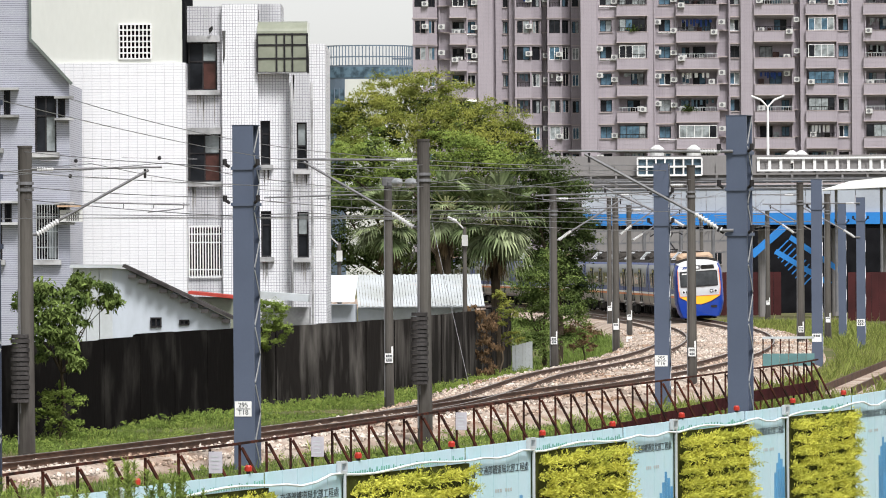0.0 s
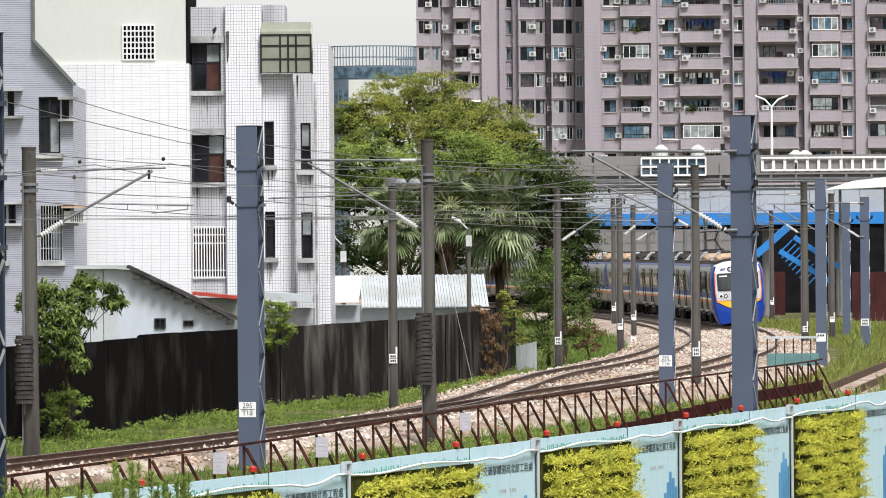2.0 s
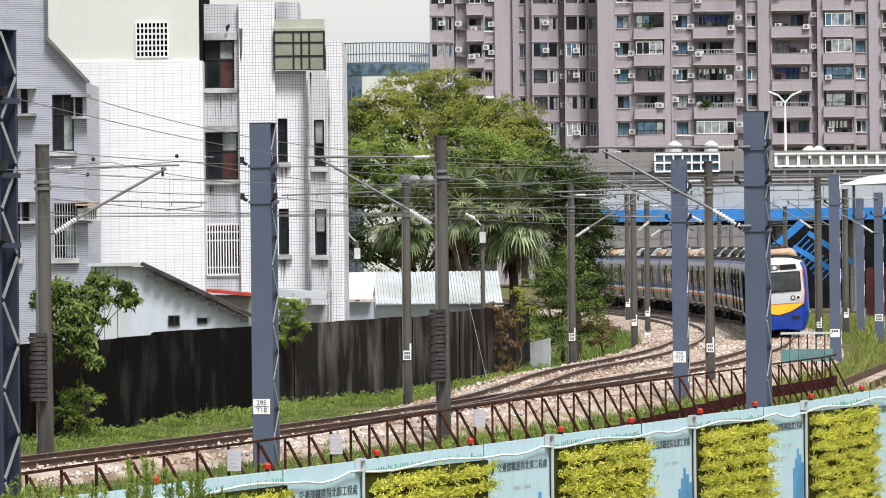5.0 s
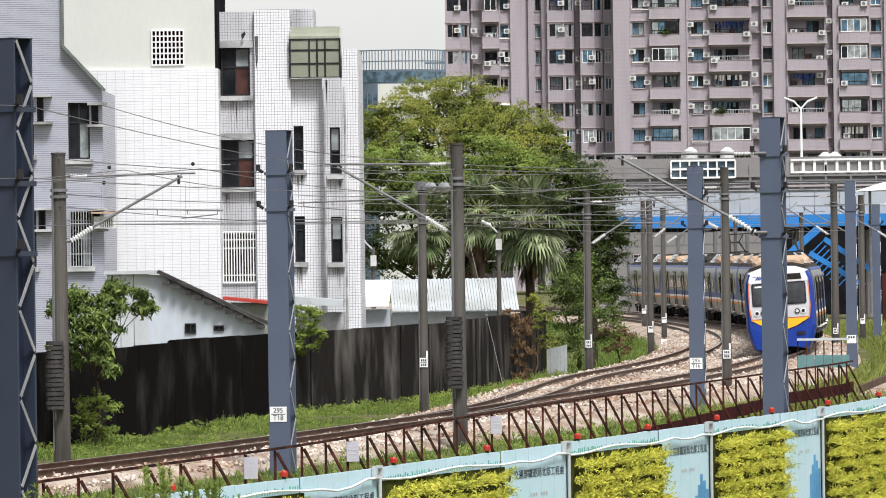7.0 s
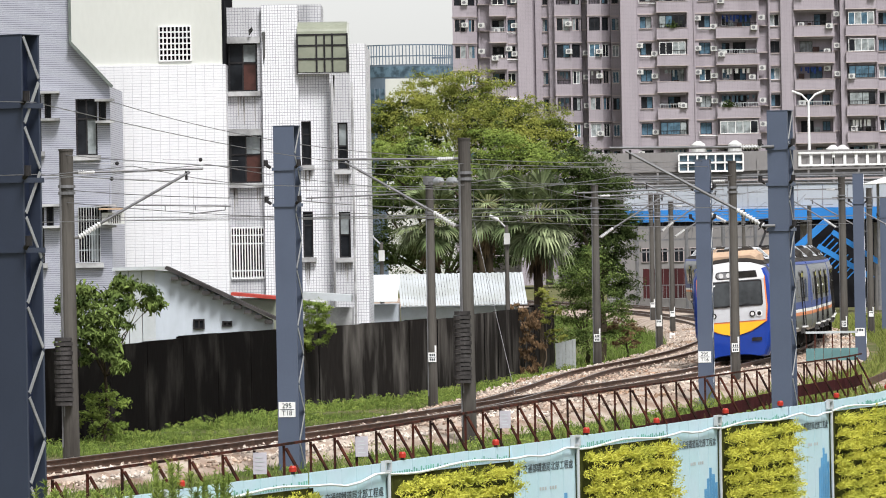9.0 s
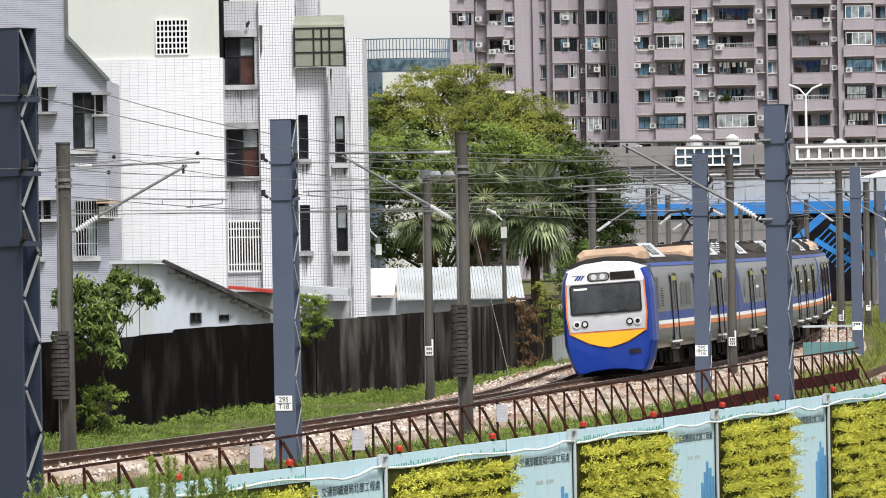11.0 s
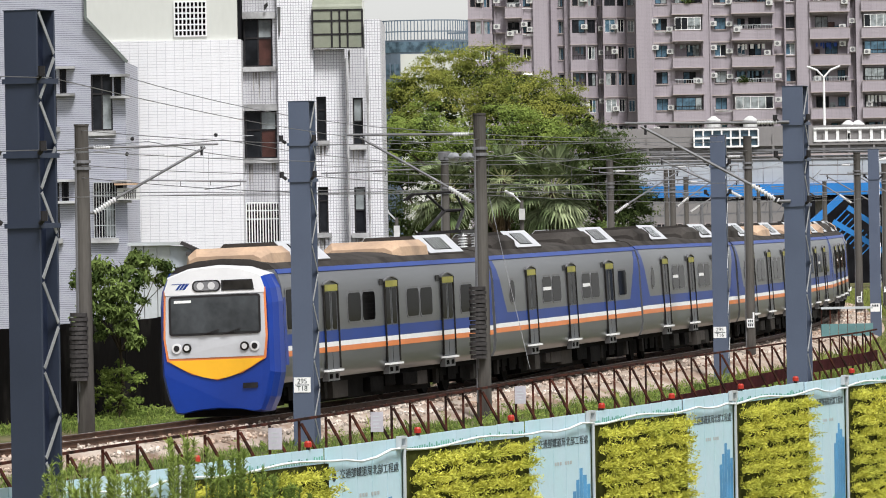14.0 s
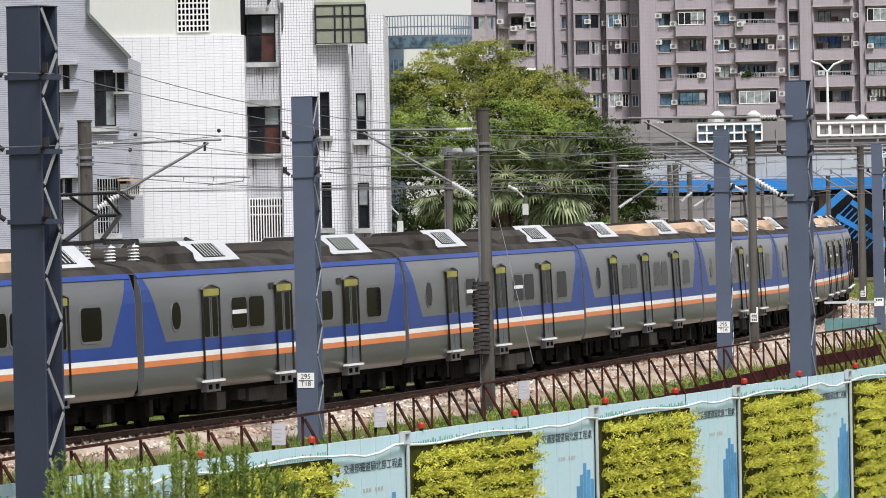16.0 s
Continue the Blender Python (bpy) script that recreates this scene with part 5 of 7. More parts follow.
    for a, b, z, y in [(p[0] + 0.1, p[1] - 0.05, p[2] - 0.17, Y2 - 0.008) for p in holes[:2]] + [(-6.05, -5.75, p[2] - 0.17, Y2 - 0.008) for p in right] + [(-4.85, -4.5, p[2] - 0.17, Y2 - 0.458) for p in bay] + [(-5.07, -4.92, zb - 0.05, Y2 - 0.458)]:
        for _ in range(4 + int((b - a) * 3)):
            x, w, q = srng.uniform(a, b), srng.uniform(0.012, 0.035), srng.uniform(0.25, 1.1)
            bm = bmesh.new()
            slab(bm, [(x - w, y, z), (x + w, y, z), (x + w * 0.6, y, z - q * 0.6), (x, y, z - q), (x - w * 0.7, y, z - q * 0.5)], (0, 0.005, 0))
            part("rain_stain", bm, "streak", h)
    for a, b, c, d in holes[:2]:
        put_window(h, a + 0.03, b, c, d, Y2 + 0.12, 2, ("glass", "glass", "brownglass", "curtain"), transom=0.6, sill="sill")
    a, b, c, d = holes[2]
    put_window(h, a + 0.03, b, c, d, Y2 + 0.12, 2, ("glass",), bars=12)
    for a, b, c, d in right:
        put_window(h, a, b, c, d, Y2 + 0.12, 1, ("glass",), transom=0.7, sill="sill")
    for a, b, c, d in bay:
        put_window(h, a, b, c, d, Y2 - 0.33, 1, ("glass", "curtain"), transom=0.5, sill="sill")
    for a, b, c, d in holes[:2]:
        bm = bmesh.new()
        bx(bm, a, b + 0.12, Y2 - 0.12, Y2 - 0.003, d, d + 0.22)
        part("lintel", bm, "sill", h, "stained concrete lintel")
    # glazed balcony with a curved green roof
    bx0, bx1, zr = -6.144, -4.484, 11.620
    bm = bmesh.new()
    arc = [(Y2 + 0.35 - 0.75 * math.sin(math.pi / 2 * i / 8), zr + 0.42 * math.cos(math.pi / 2 * i / 8)) for i in range(9)]
    slab(bm, [(bx0, y, z) for y, z in arc] + [(bx0, y + 0.03, z - 0.04) for y, z in reversed(arc)], (bx1 - bx0, 0, 0))
    part("balcony_roof", bm, "greenawn", h, "curved greenish plastic balcony roof")
    bm = bmesh.new()
    for x in (bx0, -5.503, -5.239, -4.975, bx1):
        bx(bm, x - 0.03, x + 0.03, Y2 - 0.4, Y2 - 0.34, zb, zr)
    for z in (zb + 0.03, zb + 0.5, zb + 0.95, zr - 0.03):
        bx(bm, bx0, bx1, Y2 - 0.395, Y2 - 0.345, z - 0.03, z + 0.03)
    b = part("balcony_frame", bm, "frame", h)
    for i, (a, c) in enumerate(zip((bx0, -5.503, -5.239, -4.975), (-5.503, -5.239, -4.975, bx1))):
        bm = bmesh.new()
        bx(bm, a + 0.03, c - 0.03, Y2 - 0.375, Y2 - 0.365, zb + 0.06, zr - 0.06)
        part("pane", bm, "greenawn", b)
    bm = bmesh.new()
    bx(bm, bx0, bx1, Y2 - 0.45, Y2 + 0.3, zb + 0.002, zb + 0.03)
    part("balcony_floor", bm, "sill", h)
    bm = bmesh.new()
    bx(bm, bx0, bx1 + 0.05, Y2 + 1.0, Y2 + 1.2, zb, zr + 0.4)
    part("balcony_wall", bm, "cream", h)
    # drain pipes
    for x in (-5.019, -4.342):
        bm = bmesh.new()
        rod(bm, (x, Y2 - 0.52, 0), (x, Y2 - 0.52, zb - 0.3), 0.04, 8)
        part("drain_pipe", bm, "sill", h)
    bm = bmesh.new()
    rod(bm, (-8.684, Y - 0.06, -0.3), (-8.684, Y - 0.06, 3.0), 0.03, 8)
    part("pipe", bm, "sill", h)


def grey_house():
    Y = 198.0
    h = thing("side_house", "grey tiled house with a sloping eave and small windows", "house")
    xr, xl = -11.875, -14.107 - 6
    wins = [(-12.973, -12.289, 7.558, 9.358), (-12.937, -12.253, 4.138, 5.902), (-14.323, -14.071, 7.712, 9.511), (-14.323, -14.035, 4.148, 5.912)]
    small = [(-12.235, -12.001, 8.634, 9.264), (-13.963, -13.747, 8.736, 9.546), (-12.235, -12.001, 5.304, 5.898), (-13.963, -13.729, 5.316, 5.946)]
    ze = 9.749
    bm = bmesh.new()
    pierced(bm, xl, xr, -0.5, ze, Y, Y + 0.25, wins + small)
    slab(bm, [(xl, Y, ze + 0.001), (xr, Y, ze + 0.001), (-13.099, Y, 11.161), (-13.099, Y, 14.5), (xl, Y, 14.5)], (0, 0.25, 0))
    bx(bm, xr - 0.25, xr, Y + 0.2505, Y + 7, -0.5, ze)
    part("wall", bm, "siding", h, "wall of long grey tiles")
    # near-black block painted as the shade of the rooms behind the windows
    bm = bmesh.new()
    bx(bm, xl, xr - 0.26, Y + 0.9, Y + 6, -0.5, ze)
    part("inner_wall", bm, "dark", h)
    bm = bmesh.new()
    bar(bm, (-13.099, Y - 0.1, 11.161), (-11.785, Y - 0.1, 9.730), 0.35, 0.09)
    bar(bm, (-13.099, Y - 0.1, 11.161), (-13.099, Y - 0.1, 14.4), 0.08, 0.1)
    part("eave_trim", bm, "eave", h, "grey-green eave trim")
    for a, b, c, d in wins:
        put_window(h, a, b, c, d, Y + 0.1, 2, ("glass", "glass", "curtain", "glass"), transom=0.65, sill="sill")
    a, b, c, d = wins[1]
    bm = bmesh.new()
    for i in range(9):
        bx(bm, a + (b - a) * i / 8 - 0.01, a + (b - a) * i / 8 + 0.01, Y - 0.1, Y - 0.08, c, d)
    for z in (c, c + 0.4, c + 0.9, d - 0.4, d):
        bx(bm, a, b, Y - 0.105, Y - 0.075, z - 0.012, z + 0.012)
    part("window_grille", bm, "greymetal", h)
    for a, b, c, d in small:
        put_window(h, a, b, c, d, Y + 0.1, 1, ("glass",))
        for z in (c - 0.06, d):
            bm = bmesh.new()
            bx(bm, a - 0.1, b + 0.28, Y - 0.35, Y - 0.002, z, z + 0.08)
            part("window_hood", bm, "sill", h)
    bm = bmesh.new()
    bx(bm, -12.163, -11.443, Y - 0.6, Y - 0.25, 5.338, 5.716)
    ac = part("air_conditioner", bm, "ac", h, "old window air conditioner under a small awning")
    bm = bmesh.new()
    for i in range(6):
        bx(bm, -11.947 + 0.07 * i, -11.947 + 0.07 * i + 0.03, Y - 0.61, Y - 0.601, 5.374, 5.644)
    part("louvre", bm, "frame", ac)
    bm = bmesh.new()
    bx(bm, -12.235, -11.479, Y - 0.8, Y - 0.002, 5.806, 5.860)
    part("awning", bm, "accover", h)


def sheds():
    Y = 196.0
    s = thing("lean_to_shed", "pale blue shed with a dark sloping roof behind the wall", "shed")
    bm = bmesh.new()
    slab(bm, [(-10.472, Y, -0.4), (-10.472, Y, 3.859), (-10.009, Y, 3.838), (-6.748, Y, 2.213), (-6.748, Y, -0.4)], (0, 1.0, 0))
    part("wall", bm, "shedwall", s)
    for i in range(3):
        bm = bmesh.new()
        bx(bm, -11.684 + 0.42 * i + 0.01, -11.684 + 0.42 * i + 0.41, Y - 0.04, Y + 0.9, -0.4, 3.881)
        part("door_leaf", bm, "greymetal", s)
    bm = bmesh.new()
    bar(bm, (-10.080, Y + 0.3, 3.946), (-6.623, Y + 0.3, 2.266), 1.3, 0.10)
    part("roof", bm, "rooftile", s, "dark corrugated roof")
    bm = bmesh.new()
    bx(bm, -11.755, -10.009, Y - 0.3, Y + 1, 3.862 + 0.01, 3.969)
    part("door_canopy", bm, "greymetal", s)
    for i in range(10):
        k = (i + 0.5) / 10
        bm = bmesh.new()
        bx(bm, -9.955 * (1 - k) + -6.695 * k - 0.12, -9.955 * (1 - k) + -6.695 * k + 0.12, Y - 0.36, Y - 0.004, 3.731 * (1 - k) + 2.159 * k - 0.12, 3.731 * (1 - k) + 2.159 * k + 0.0)
        part("rafter_end", bm, "rooftile", s)
    for xa, xb, za, zb in ((-9.243, -8.886, 1.979, 2.300), (-8.334, -8.013, 2.044, 2.223)):
        put_window(s, xa, xb, za, zb, Y - 0.06, 2, ("glass",))
    r = thing("red_roof_shed", "small shed with a red tin roof", "shed")
    bm = bmesh.new()
    bx(bm, -8.140, -6.759, 200, 203, -0.4, 2.883)
    part("wall", bm, "greenawn", r)
    bm = bmesh.new()
    bar(bm, (-8.195, 201, 3.051), (-6.740, 201, 2.896), 2.6, 0.10)
    part("roof", bm, "redroof", r, "red tin roof")
    c = thing("corner_shed", "low shed with a pale sheet roof beside the house", "shed")
    bm = bmesh.new()
    bx(bm, -5.849, -4.322, 200, 203, -0.4, 2.540)
    part("wall", bm, "sill", c)
    bm = bmesh.new()
    bar(bm, (-5.922, 200.5, 2.963), (-4.322, 200.5, 2.843), 2.5, 0.22)
    part("roof", bm, "greymetal", c, "pale sheet roof")
    # sheet-metal huts under the trees
    g = thing("tin_hut", "pale corrugated tin hut with a shallow gable", "shed")
    bm = bmesh.new()
    bx(bm, -4.208, -3.185, 225, 229, -0.4, 2.401)
    part("wall", bm, "barrier", g)
    for i in range(12):
        x0 = -4.228 + 0.085 * i
        bm = bmesh.new()
        slab(bm, [(x0 + 0.1, 226.8, 3.444), (x0 + 0.18, 226.8, 3.444), (x0 + 0.08, 224.6, 2.503), (x0, 224.6, 2.503)], (0, 0, 0.03))
        part("roof_sheet", bm, "panelwhite", g)
    l = thing("tin_shed", "long low shed with a corrugated grey sheet roof", "shed")
    bm = bmesh.new()
    bx(bm, -3.145, 1.208, 228, 232, -0.4, 2.252)
    part("wall", bm, "greymetal", l)
    x0, x1 = -3.269, 1.374
    n = 44
    for i in range(n):
        a, b = x0 + (x1 - x0) * i / n, x0 + (x1 - x0) * (i + 1) / n
        bm = bmesh.new()
        slab(bm, [(a, 231, 3.433), (b - 0.012, 231, 3.433), (b - 0.012 + 0.15, 227.4, 2.293), (a + 0.15, 227.4, 2.293)], (0, 0, 0.02 + 0.02 * (i % 2)))
        part("roof_sheet", bm, "greymetal", l)
    # small street lamps by the sheds
    for x, y, top in ((0.786, 226, 5.403), (-3.842, 230, 4.866)):
        p = thing("street_lamp", "thin concrete pole with a small white lamp head", "street lamp", pose(x, y, -0.4), "small street lamps")
        bm = bmesh.new()
        rod(bm, (0, 0, 0), (0, 0, top + 0.2), 0.10, 10, 0.07)
        part("pole", bm, "concpole", p)
        bm = bmesh.new()
        rod(bm, (0, 0, top + 0.1), (-0.3, -0.2, top + 0.4), 0.03, 8)
        rod(bm, (-0.3, -0.2, top + 0.4), (-0.6, -0.3, top + 0.55), 0.07, 8, 0.05)
        part("lamp_head", bm, "porcelain", p)
        bm = bmesh.new()
        bx(bm, -0.1, 0.12, -0.2, -0.08, top - 0.5, top - 0.1)
        part("fuse_box", bm, "ac", p)


white_house()
grey_house()
sheds()
# ---- apartment tower, far block, viaduct, footbridge ----
S = 0.06545


def foliage_box(rng, x0, x1, y, z, n):
    """A few loose leaves over a balcony edge."""
    verts, faces = [], []
    c = rng.uniform(x0, x1)
    for _ in range(n):
        p = Vector((c + rng.gauss(0, 0.35), y + rng.gauss(0, 0.1), z + abs(rng.gauss(0, 0.3))))
        d = Vector((rng.gauss(0, 1), rng.gauss(0, 1), rng.gauss(0, 1))).normalized() * 0.16
        u = d.orthogonal() * 0.5
        b = len(verts)
        verts += [p - d, p + u, p + d, p - u]
        faces.append((b, b + 1, b + 2, b + 3))
    return verts, faces


def tower():
    t = thing("apartment_tower", "pinkish-brown tiled high-rise with balconies and blue-tinted windows", "apartment block")
    Y, fl, z0, floors = 720.0, 3.09, 6.9, 11
    ztop = z0 + fl * floors
    rng = random.Random(21)

    def X(u):
        return (u - 784) * S

    # bays across the front: kind, left edge, right edge
    main = [("pier", 1030, 1058), ("small", 1058, 1095), ("balcony", 1095, 1147), ("pier", 1147, 1161), ("small", 1161, 1200), ("wide", 1200, 1273), ("slot", 1273, 1291), ("small2", 1291, 1313), ("pier", 1313, 1338), ("wide", 1338, 1406), ("slot", 1406, 1418), ("pier", 1418, 1429), ("balcony", 1429, 1481), ("small2", 1481, 1509), ("pier", 1509, 1531), ("wide", 1531, 1604), ("pier", 1604, 1640)]
    middle = [("pier", 880, 891), ("small2", 891, 904), ("pier", 904, 914), ("bay", 914, 963), ("slot", 963, 972), ("bay", 972, 1014), ("small2", 1014, 1030)]
    left = [("bay", 733, 777), ("slot", 777, 800), ("balcony", 800, 827), ("small", 827, 848), ("pier", 848, 874)]
    cache = {}

    def window_meshes(w, h, m, fr):
        key = (round(w, 2), round(h, 2), m, fr)
        if key not in cache:
            bm = bmesh.new()
            f = 0.06
            bx(bm, -w / 2, w / 2, 0, 0.08, 0, f), bx(bm, -w / 2, w / 2, 0, 0.08, h - f, h)
            bx(bm, -w / 2, -w / 2 + f, 0, 0.08, f, h - f), bx(bm, w / 2 - f, w / 2, 0, 0.08, f, h - f)
            n = max(2, round(w / 0.85))
            for i in range(1, n):
                bx(bm, -w / 2 + w * i / n - 0.03, -w / 2 + w * i / n + 0.03, 0.005, 0.075, f, h - f)
            frm = mesh_of("window", bm, fr)
            panes = []
            for i in range(n):
                bm = bmesh.new()
                bx(bm, -w / 2 + w * i / n + 0.03, -w / 2 + w * (i + 1) / n - 0.03, 0.03, 0.05, f, h - f)
                panes.append([mesh_of("pane", bm.copy(), q) for q in (m, "glass", "curtain")])
                bm.free()
            cache[key] = (frm, panes)
        return cache[key]

    def put(w, h, m, x, y, z, turn=0.0, fr="frame"):
        frm, panes = window_meshes(w, h, m, fr)
        ob = piece("window", frm, t, pose(x, y, z, 0, 0, turn))
        for p in panes:
            piece("pane", p[rng.choice((0, 0, 0, 1, 1, 2))], ob, Matrix.Identity(4))

    bm = bmesh.new()
    bx(bm, -0.38, 0.38, -0.34, 0, 0, 0.56)
    ac_me = mesh_of("air_conditioner", bm, "ac")
    bm = bmesh.new()
    rod(bm, (-0.06, -0.352, 0.28), (-0.06, -0.341, 0.28), 0.2, 12)
    fan_me = mesh_of("fan_guard", bm, "galv")
    bm = bmesh.new()
    bx(bm, -0.3, -0.24, -0.4, 0, -0.08, -0.001), bx(bm, 0.24, 0.3, -0.4, 0, -0.08, -0.001)
    foot_me = mesh_of("bracket", bm, "frame")

    def cooler(x, y, z, turn=0.0):
        ob = piece("air_conditioner", ac_me, t, pose(x, y, z, 0, 0, turn))
        piece("fan_guard", fan_me, ob, Matrix.Identity(4))
        piece("bracket", foot_me, ob, Matrix.Identity(4))

    def prism(name, plan, za, zb, m, label=""):
        bm = bmesh.new()
        slab(bm, [(x, y, za) for x, y in plan], (0, 0, zb - za))
        return part(name, bm, m, t, label)

    def rail(a, b, y, z, m):
        bm = bmesh.new()
        bx(bm, a, b, y, y + 0.06, z + 0.42, z + 0.48)
        for i in range(int((b - a) / 0.3)):
            bx(bm, a + 0.1 + 0.3 * i, a + 0.14 + 0.3 * i, y + 0.01, y + 0.05, z, z + 0.42)
        part("balcony_rail", bm, m, t)

    def washing(a, b, y, z):
        bm = bmesh.new()
        x = a + rng.uniform(0, 0.4)
        while x < b - 0.3:
            w, hh = rng.uniform(0.18, 0.4), rng.uniform(0.35, 0.9)
            bx(bm, x, x + w, y, y + 0.04, z - hh, z)
            x += w + rng.uniform(0.05, 0.5)
        if len(bm.verts):
            tagged(part("laundry", bm, rng.choice(("sign", "curtain", "farglass", "frame", "stripeblue")), t), kind="stuff")
        else:
            bm.free()

    def recess(a, b, yw, z):
        """An open balcony: back wall with a glass door and a window, and what stands there."""
        w = b - a
        yb = yw + 0.9
        bm = bmesh.new()
        door = a + w * rng.choice((0.3, 0.55, 0.68))
        pierced(bm, a + 0.19, b - 0.19, z + 0.002, z + 2.8, yb, yb + 0.2, [(door - 0.75, door + 0.75, z + 0.05, z + 2.35)])
        part("balcony_wall", bm, "tower2", t)
        put(1.46, 2.26, rng.choice(("blueglass", "blueglass", "glass")), door, yb + 0.08, z + 0.07)
        if w > 3.6 and rng.random() < 0.7:
            side = a + w * 0.22 if door > a + w * 0.5 else b - w * 0.2
            put(0.9, 1.1, "blueglass", side, yb - 0.09, z + 1.15, 0, rng.choice(("frame", "white")))
        if rng.random() < 0.6:
            washing(a + 0.4, b - 0.4, yw - 0.1, z + 2.35)
        if rng.random() < 0.7:
            cooler(rng.choice((a + 0.75, b - 0.75)), yw - 0.1, z + rng.choice((0.8, 1.05, 1.9)))
        for _ in range(rng.randint(1, 3)):
            x, q = rng.uniform(a + 0.5, b - 0.6), rng.uniform(0.2, 0.45)
            prism("stored_box", [(x - q, yw + 0.2), (x + q, yw + 0.2), (x + q, yw + 0.5), (x - q, yw + 0.5)], z + 0.002, z + rng.uniform(1.1, 1.7), rng.choice(("undergrey", "curtain", "sill", "farglass", "brownglass")))

    for wing, yw, tile in ((main, Y, "tower"), (middle, Y + 4.0, "tower2"), (left, Y + 2.0, "tower")):
        xa, xb = X(wing[0][1]), X(wing[-1][2])
        prism("inner_wall", [(xa, yw + 2.6), (xb, yw + 2.6), (xb, yw + 14), (xa, yw + 14)], 0, ztop, "tower2")
        for kind, ua, ub in wing:
            a, b = X(ua), X(ub)
            if kind == "pier":
                prism("pier", [(a, yw - 0.55), (b, yw - 0.55), (b, yw + 2.598), (a, yw + 2.598)], 0, ztop, tile)
                continue
            if kind == "slot":
                prism("pier", [(a, yw + 0.7), (b, yw + 0.7), (b, yw + 2.598), (a, yw + 2.598)], 0, ztop, "tower2")
                for f in range(1, floors):
                    z = z0 + fl * f
                    if rng.random() < 0.8:
                        cooler(a + 0.45, yw + 0.1, z + rng.uniform(1.2, 2.1))
                    prism("slot_slab", [(a + 0.002, yw + 0.2), (b - 0.002, yw + 0.2), (b - 0.002, yw + 0.698), (a + 0.002, yw + 0.698)], z + 1.05, z + 1.17, "towertrim")
                continue
            for f in range(-1, floors):
                z = z0 + fl * f
                seen = f >= 1
                if kind in ("small", "small2"):
                    narrow = kind == "small2"
                    w = min(1.15 if narrow else 1.35, (b - a) - 0.3)
                    c = (a + b) / 2 + (0 if narrow else -0.12)
                    zs, zh = z + 1.0, z + 2.35
                    bm = bmesh.new()
                    pierced(bm, a, b, z, z + fl, yw, yw + 2.598, [(c - w / 2, c + w / 2, zs, zh)])
                    part("wall_panel", bm, tile, t)
                    if seen:
                        put(w, zh - zs, "blueglass", c, yw + 0.3, zs, 0, "white" if rng.random() < 0.35 else "frame")
                        bm = bmesh.new()
                        bx(bm, a + 0.02, b - 0.02, yw - 0.14, yw - 0.003, zh + 0.22, zh + 0.36)
                        bx(bm, c - w / 2 - 0.08, c + w / 2 + 0.08, yw - 0.12, yw - 0.003, zs - 0.1, zs - 0.003)
                        part("ledge", bm, "towertrim", t)
                        if not narrow:
                            if rng.random() < 0.75:
                                cooler(b - 0.36, yw - 0.005, zs + rng.uniform(-0.3, 0.5))
                            if rng.random() < 0.5:
                                cooler(a + 0.36, yw - 0.005, zs + rng.uniform(0.3, 0.9))
                            if rng.random() < 0.45:
                                bm = bmesh.new()
                                tube(bm, [Vector((c - w / 2 - 0.1, yw - 0.2, zs + 0.3)), Vector((c - w / 2 - 0.1, yw - 0.2, zs - 0.18)), Vector((b + 0.2, yw - 0.2, zs - 0.22)), Vector((b + 0.3, yw - 0.2, zs + 0.1))], 0.05, 6)
                                part("duct", bm, "white", t, "white cooling duct")
                        if wing is left and rng.random() < 0.7:
                            bm = bmesh.new()
                            slab(bm, [(c - w / 2 - 0.15, yw - 0.003, zh + 0.2), (c - w / 2 - 0.15, yw - 0.7, zh - 0.05), (c - w / 2 - 0.15, yw - 0.7, zh), (c - w / 2 - 0.15, yw - 0.003, zh + 0.25)], (w + 0.3, 0, 0))
                            part("awning", bm, "white", t, "small white awning")
                    continue
                if kind == "bay":
                    # a bay with a flat front and a splayed flank
                    c = a + (b - a) * 0.6
                    out = 1.5
                    plan = [(a, yw - out), (c, yw - out), (b - 0.05, yw), (b - 0.05, yw + 2.59), (a, yw + 2.59)]
                    prism("bay_parapet", plan, z - 0.32, z + 0.95, tile)
                    prism("bay_head", plan, z + 2.5, z + fl - 0.322, tile)
                    lip = [(a - 0.08, yw - out - 0.08), (c + 0.04, yw - out - 0.08), (b + 0.02, yw - 0.05), (b + 0.02, yw + 0.3), (a - 0.08, yw + 0.3)]
                    prism("ledge", lip, z - 0.42, z - 0.322, "towertrim")
                    inner = [(a + 0.3, yw - 0.4), (c - 0.3, yw - 0.4), (b - 0.6, yw + 0.9), (b - 0.6, yw + 2.58), (a + 0.3, yw + 2.58)]
                    prism("bay_core", inner, z + 0.952, z + 2.498, "tower2")
                    for px, py in ((a + 0.1, yw - out + 0.1), (c - 0.06, yw - out + 0.1), (b - 0.2, yw + 0.05)):
                        prism("bay_post", [(px - 0.1, py - 0.09), (px + 0.1, py - 0.09), (px + 0.1, py + 0.1), (px - 0.1, py + 0.1)], z + 0.952, z + 2.498, tile)
                    if seen:
                        fr = rng.choice(("frame", "white", "towertrim"))
                        r = rng.random()
                        if r < 0.72:
                            put(c - a - 0.42, 1.52, rng.choice(("blueglass", "curtain", "glass")), (a + c) / 2, yw - out + 0.08, z + 0.965, 0, fr)
                        else:
                            rail(a + 0.2, c - 0.16, yw - out + 0.1, z + 0.952, "frame")
                            washing(a + 0.3, c - 0.2, yw - out + 0.5, z + 2.4)
                        side = math.hypot(b - c, out)
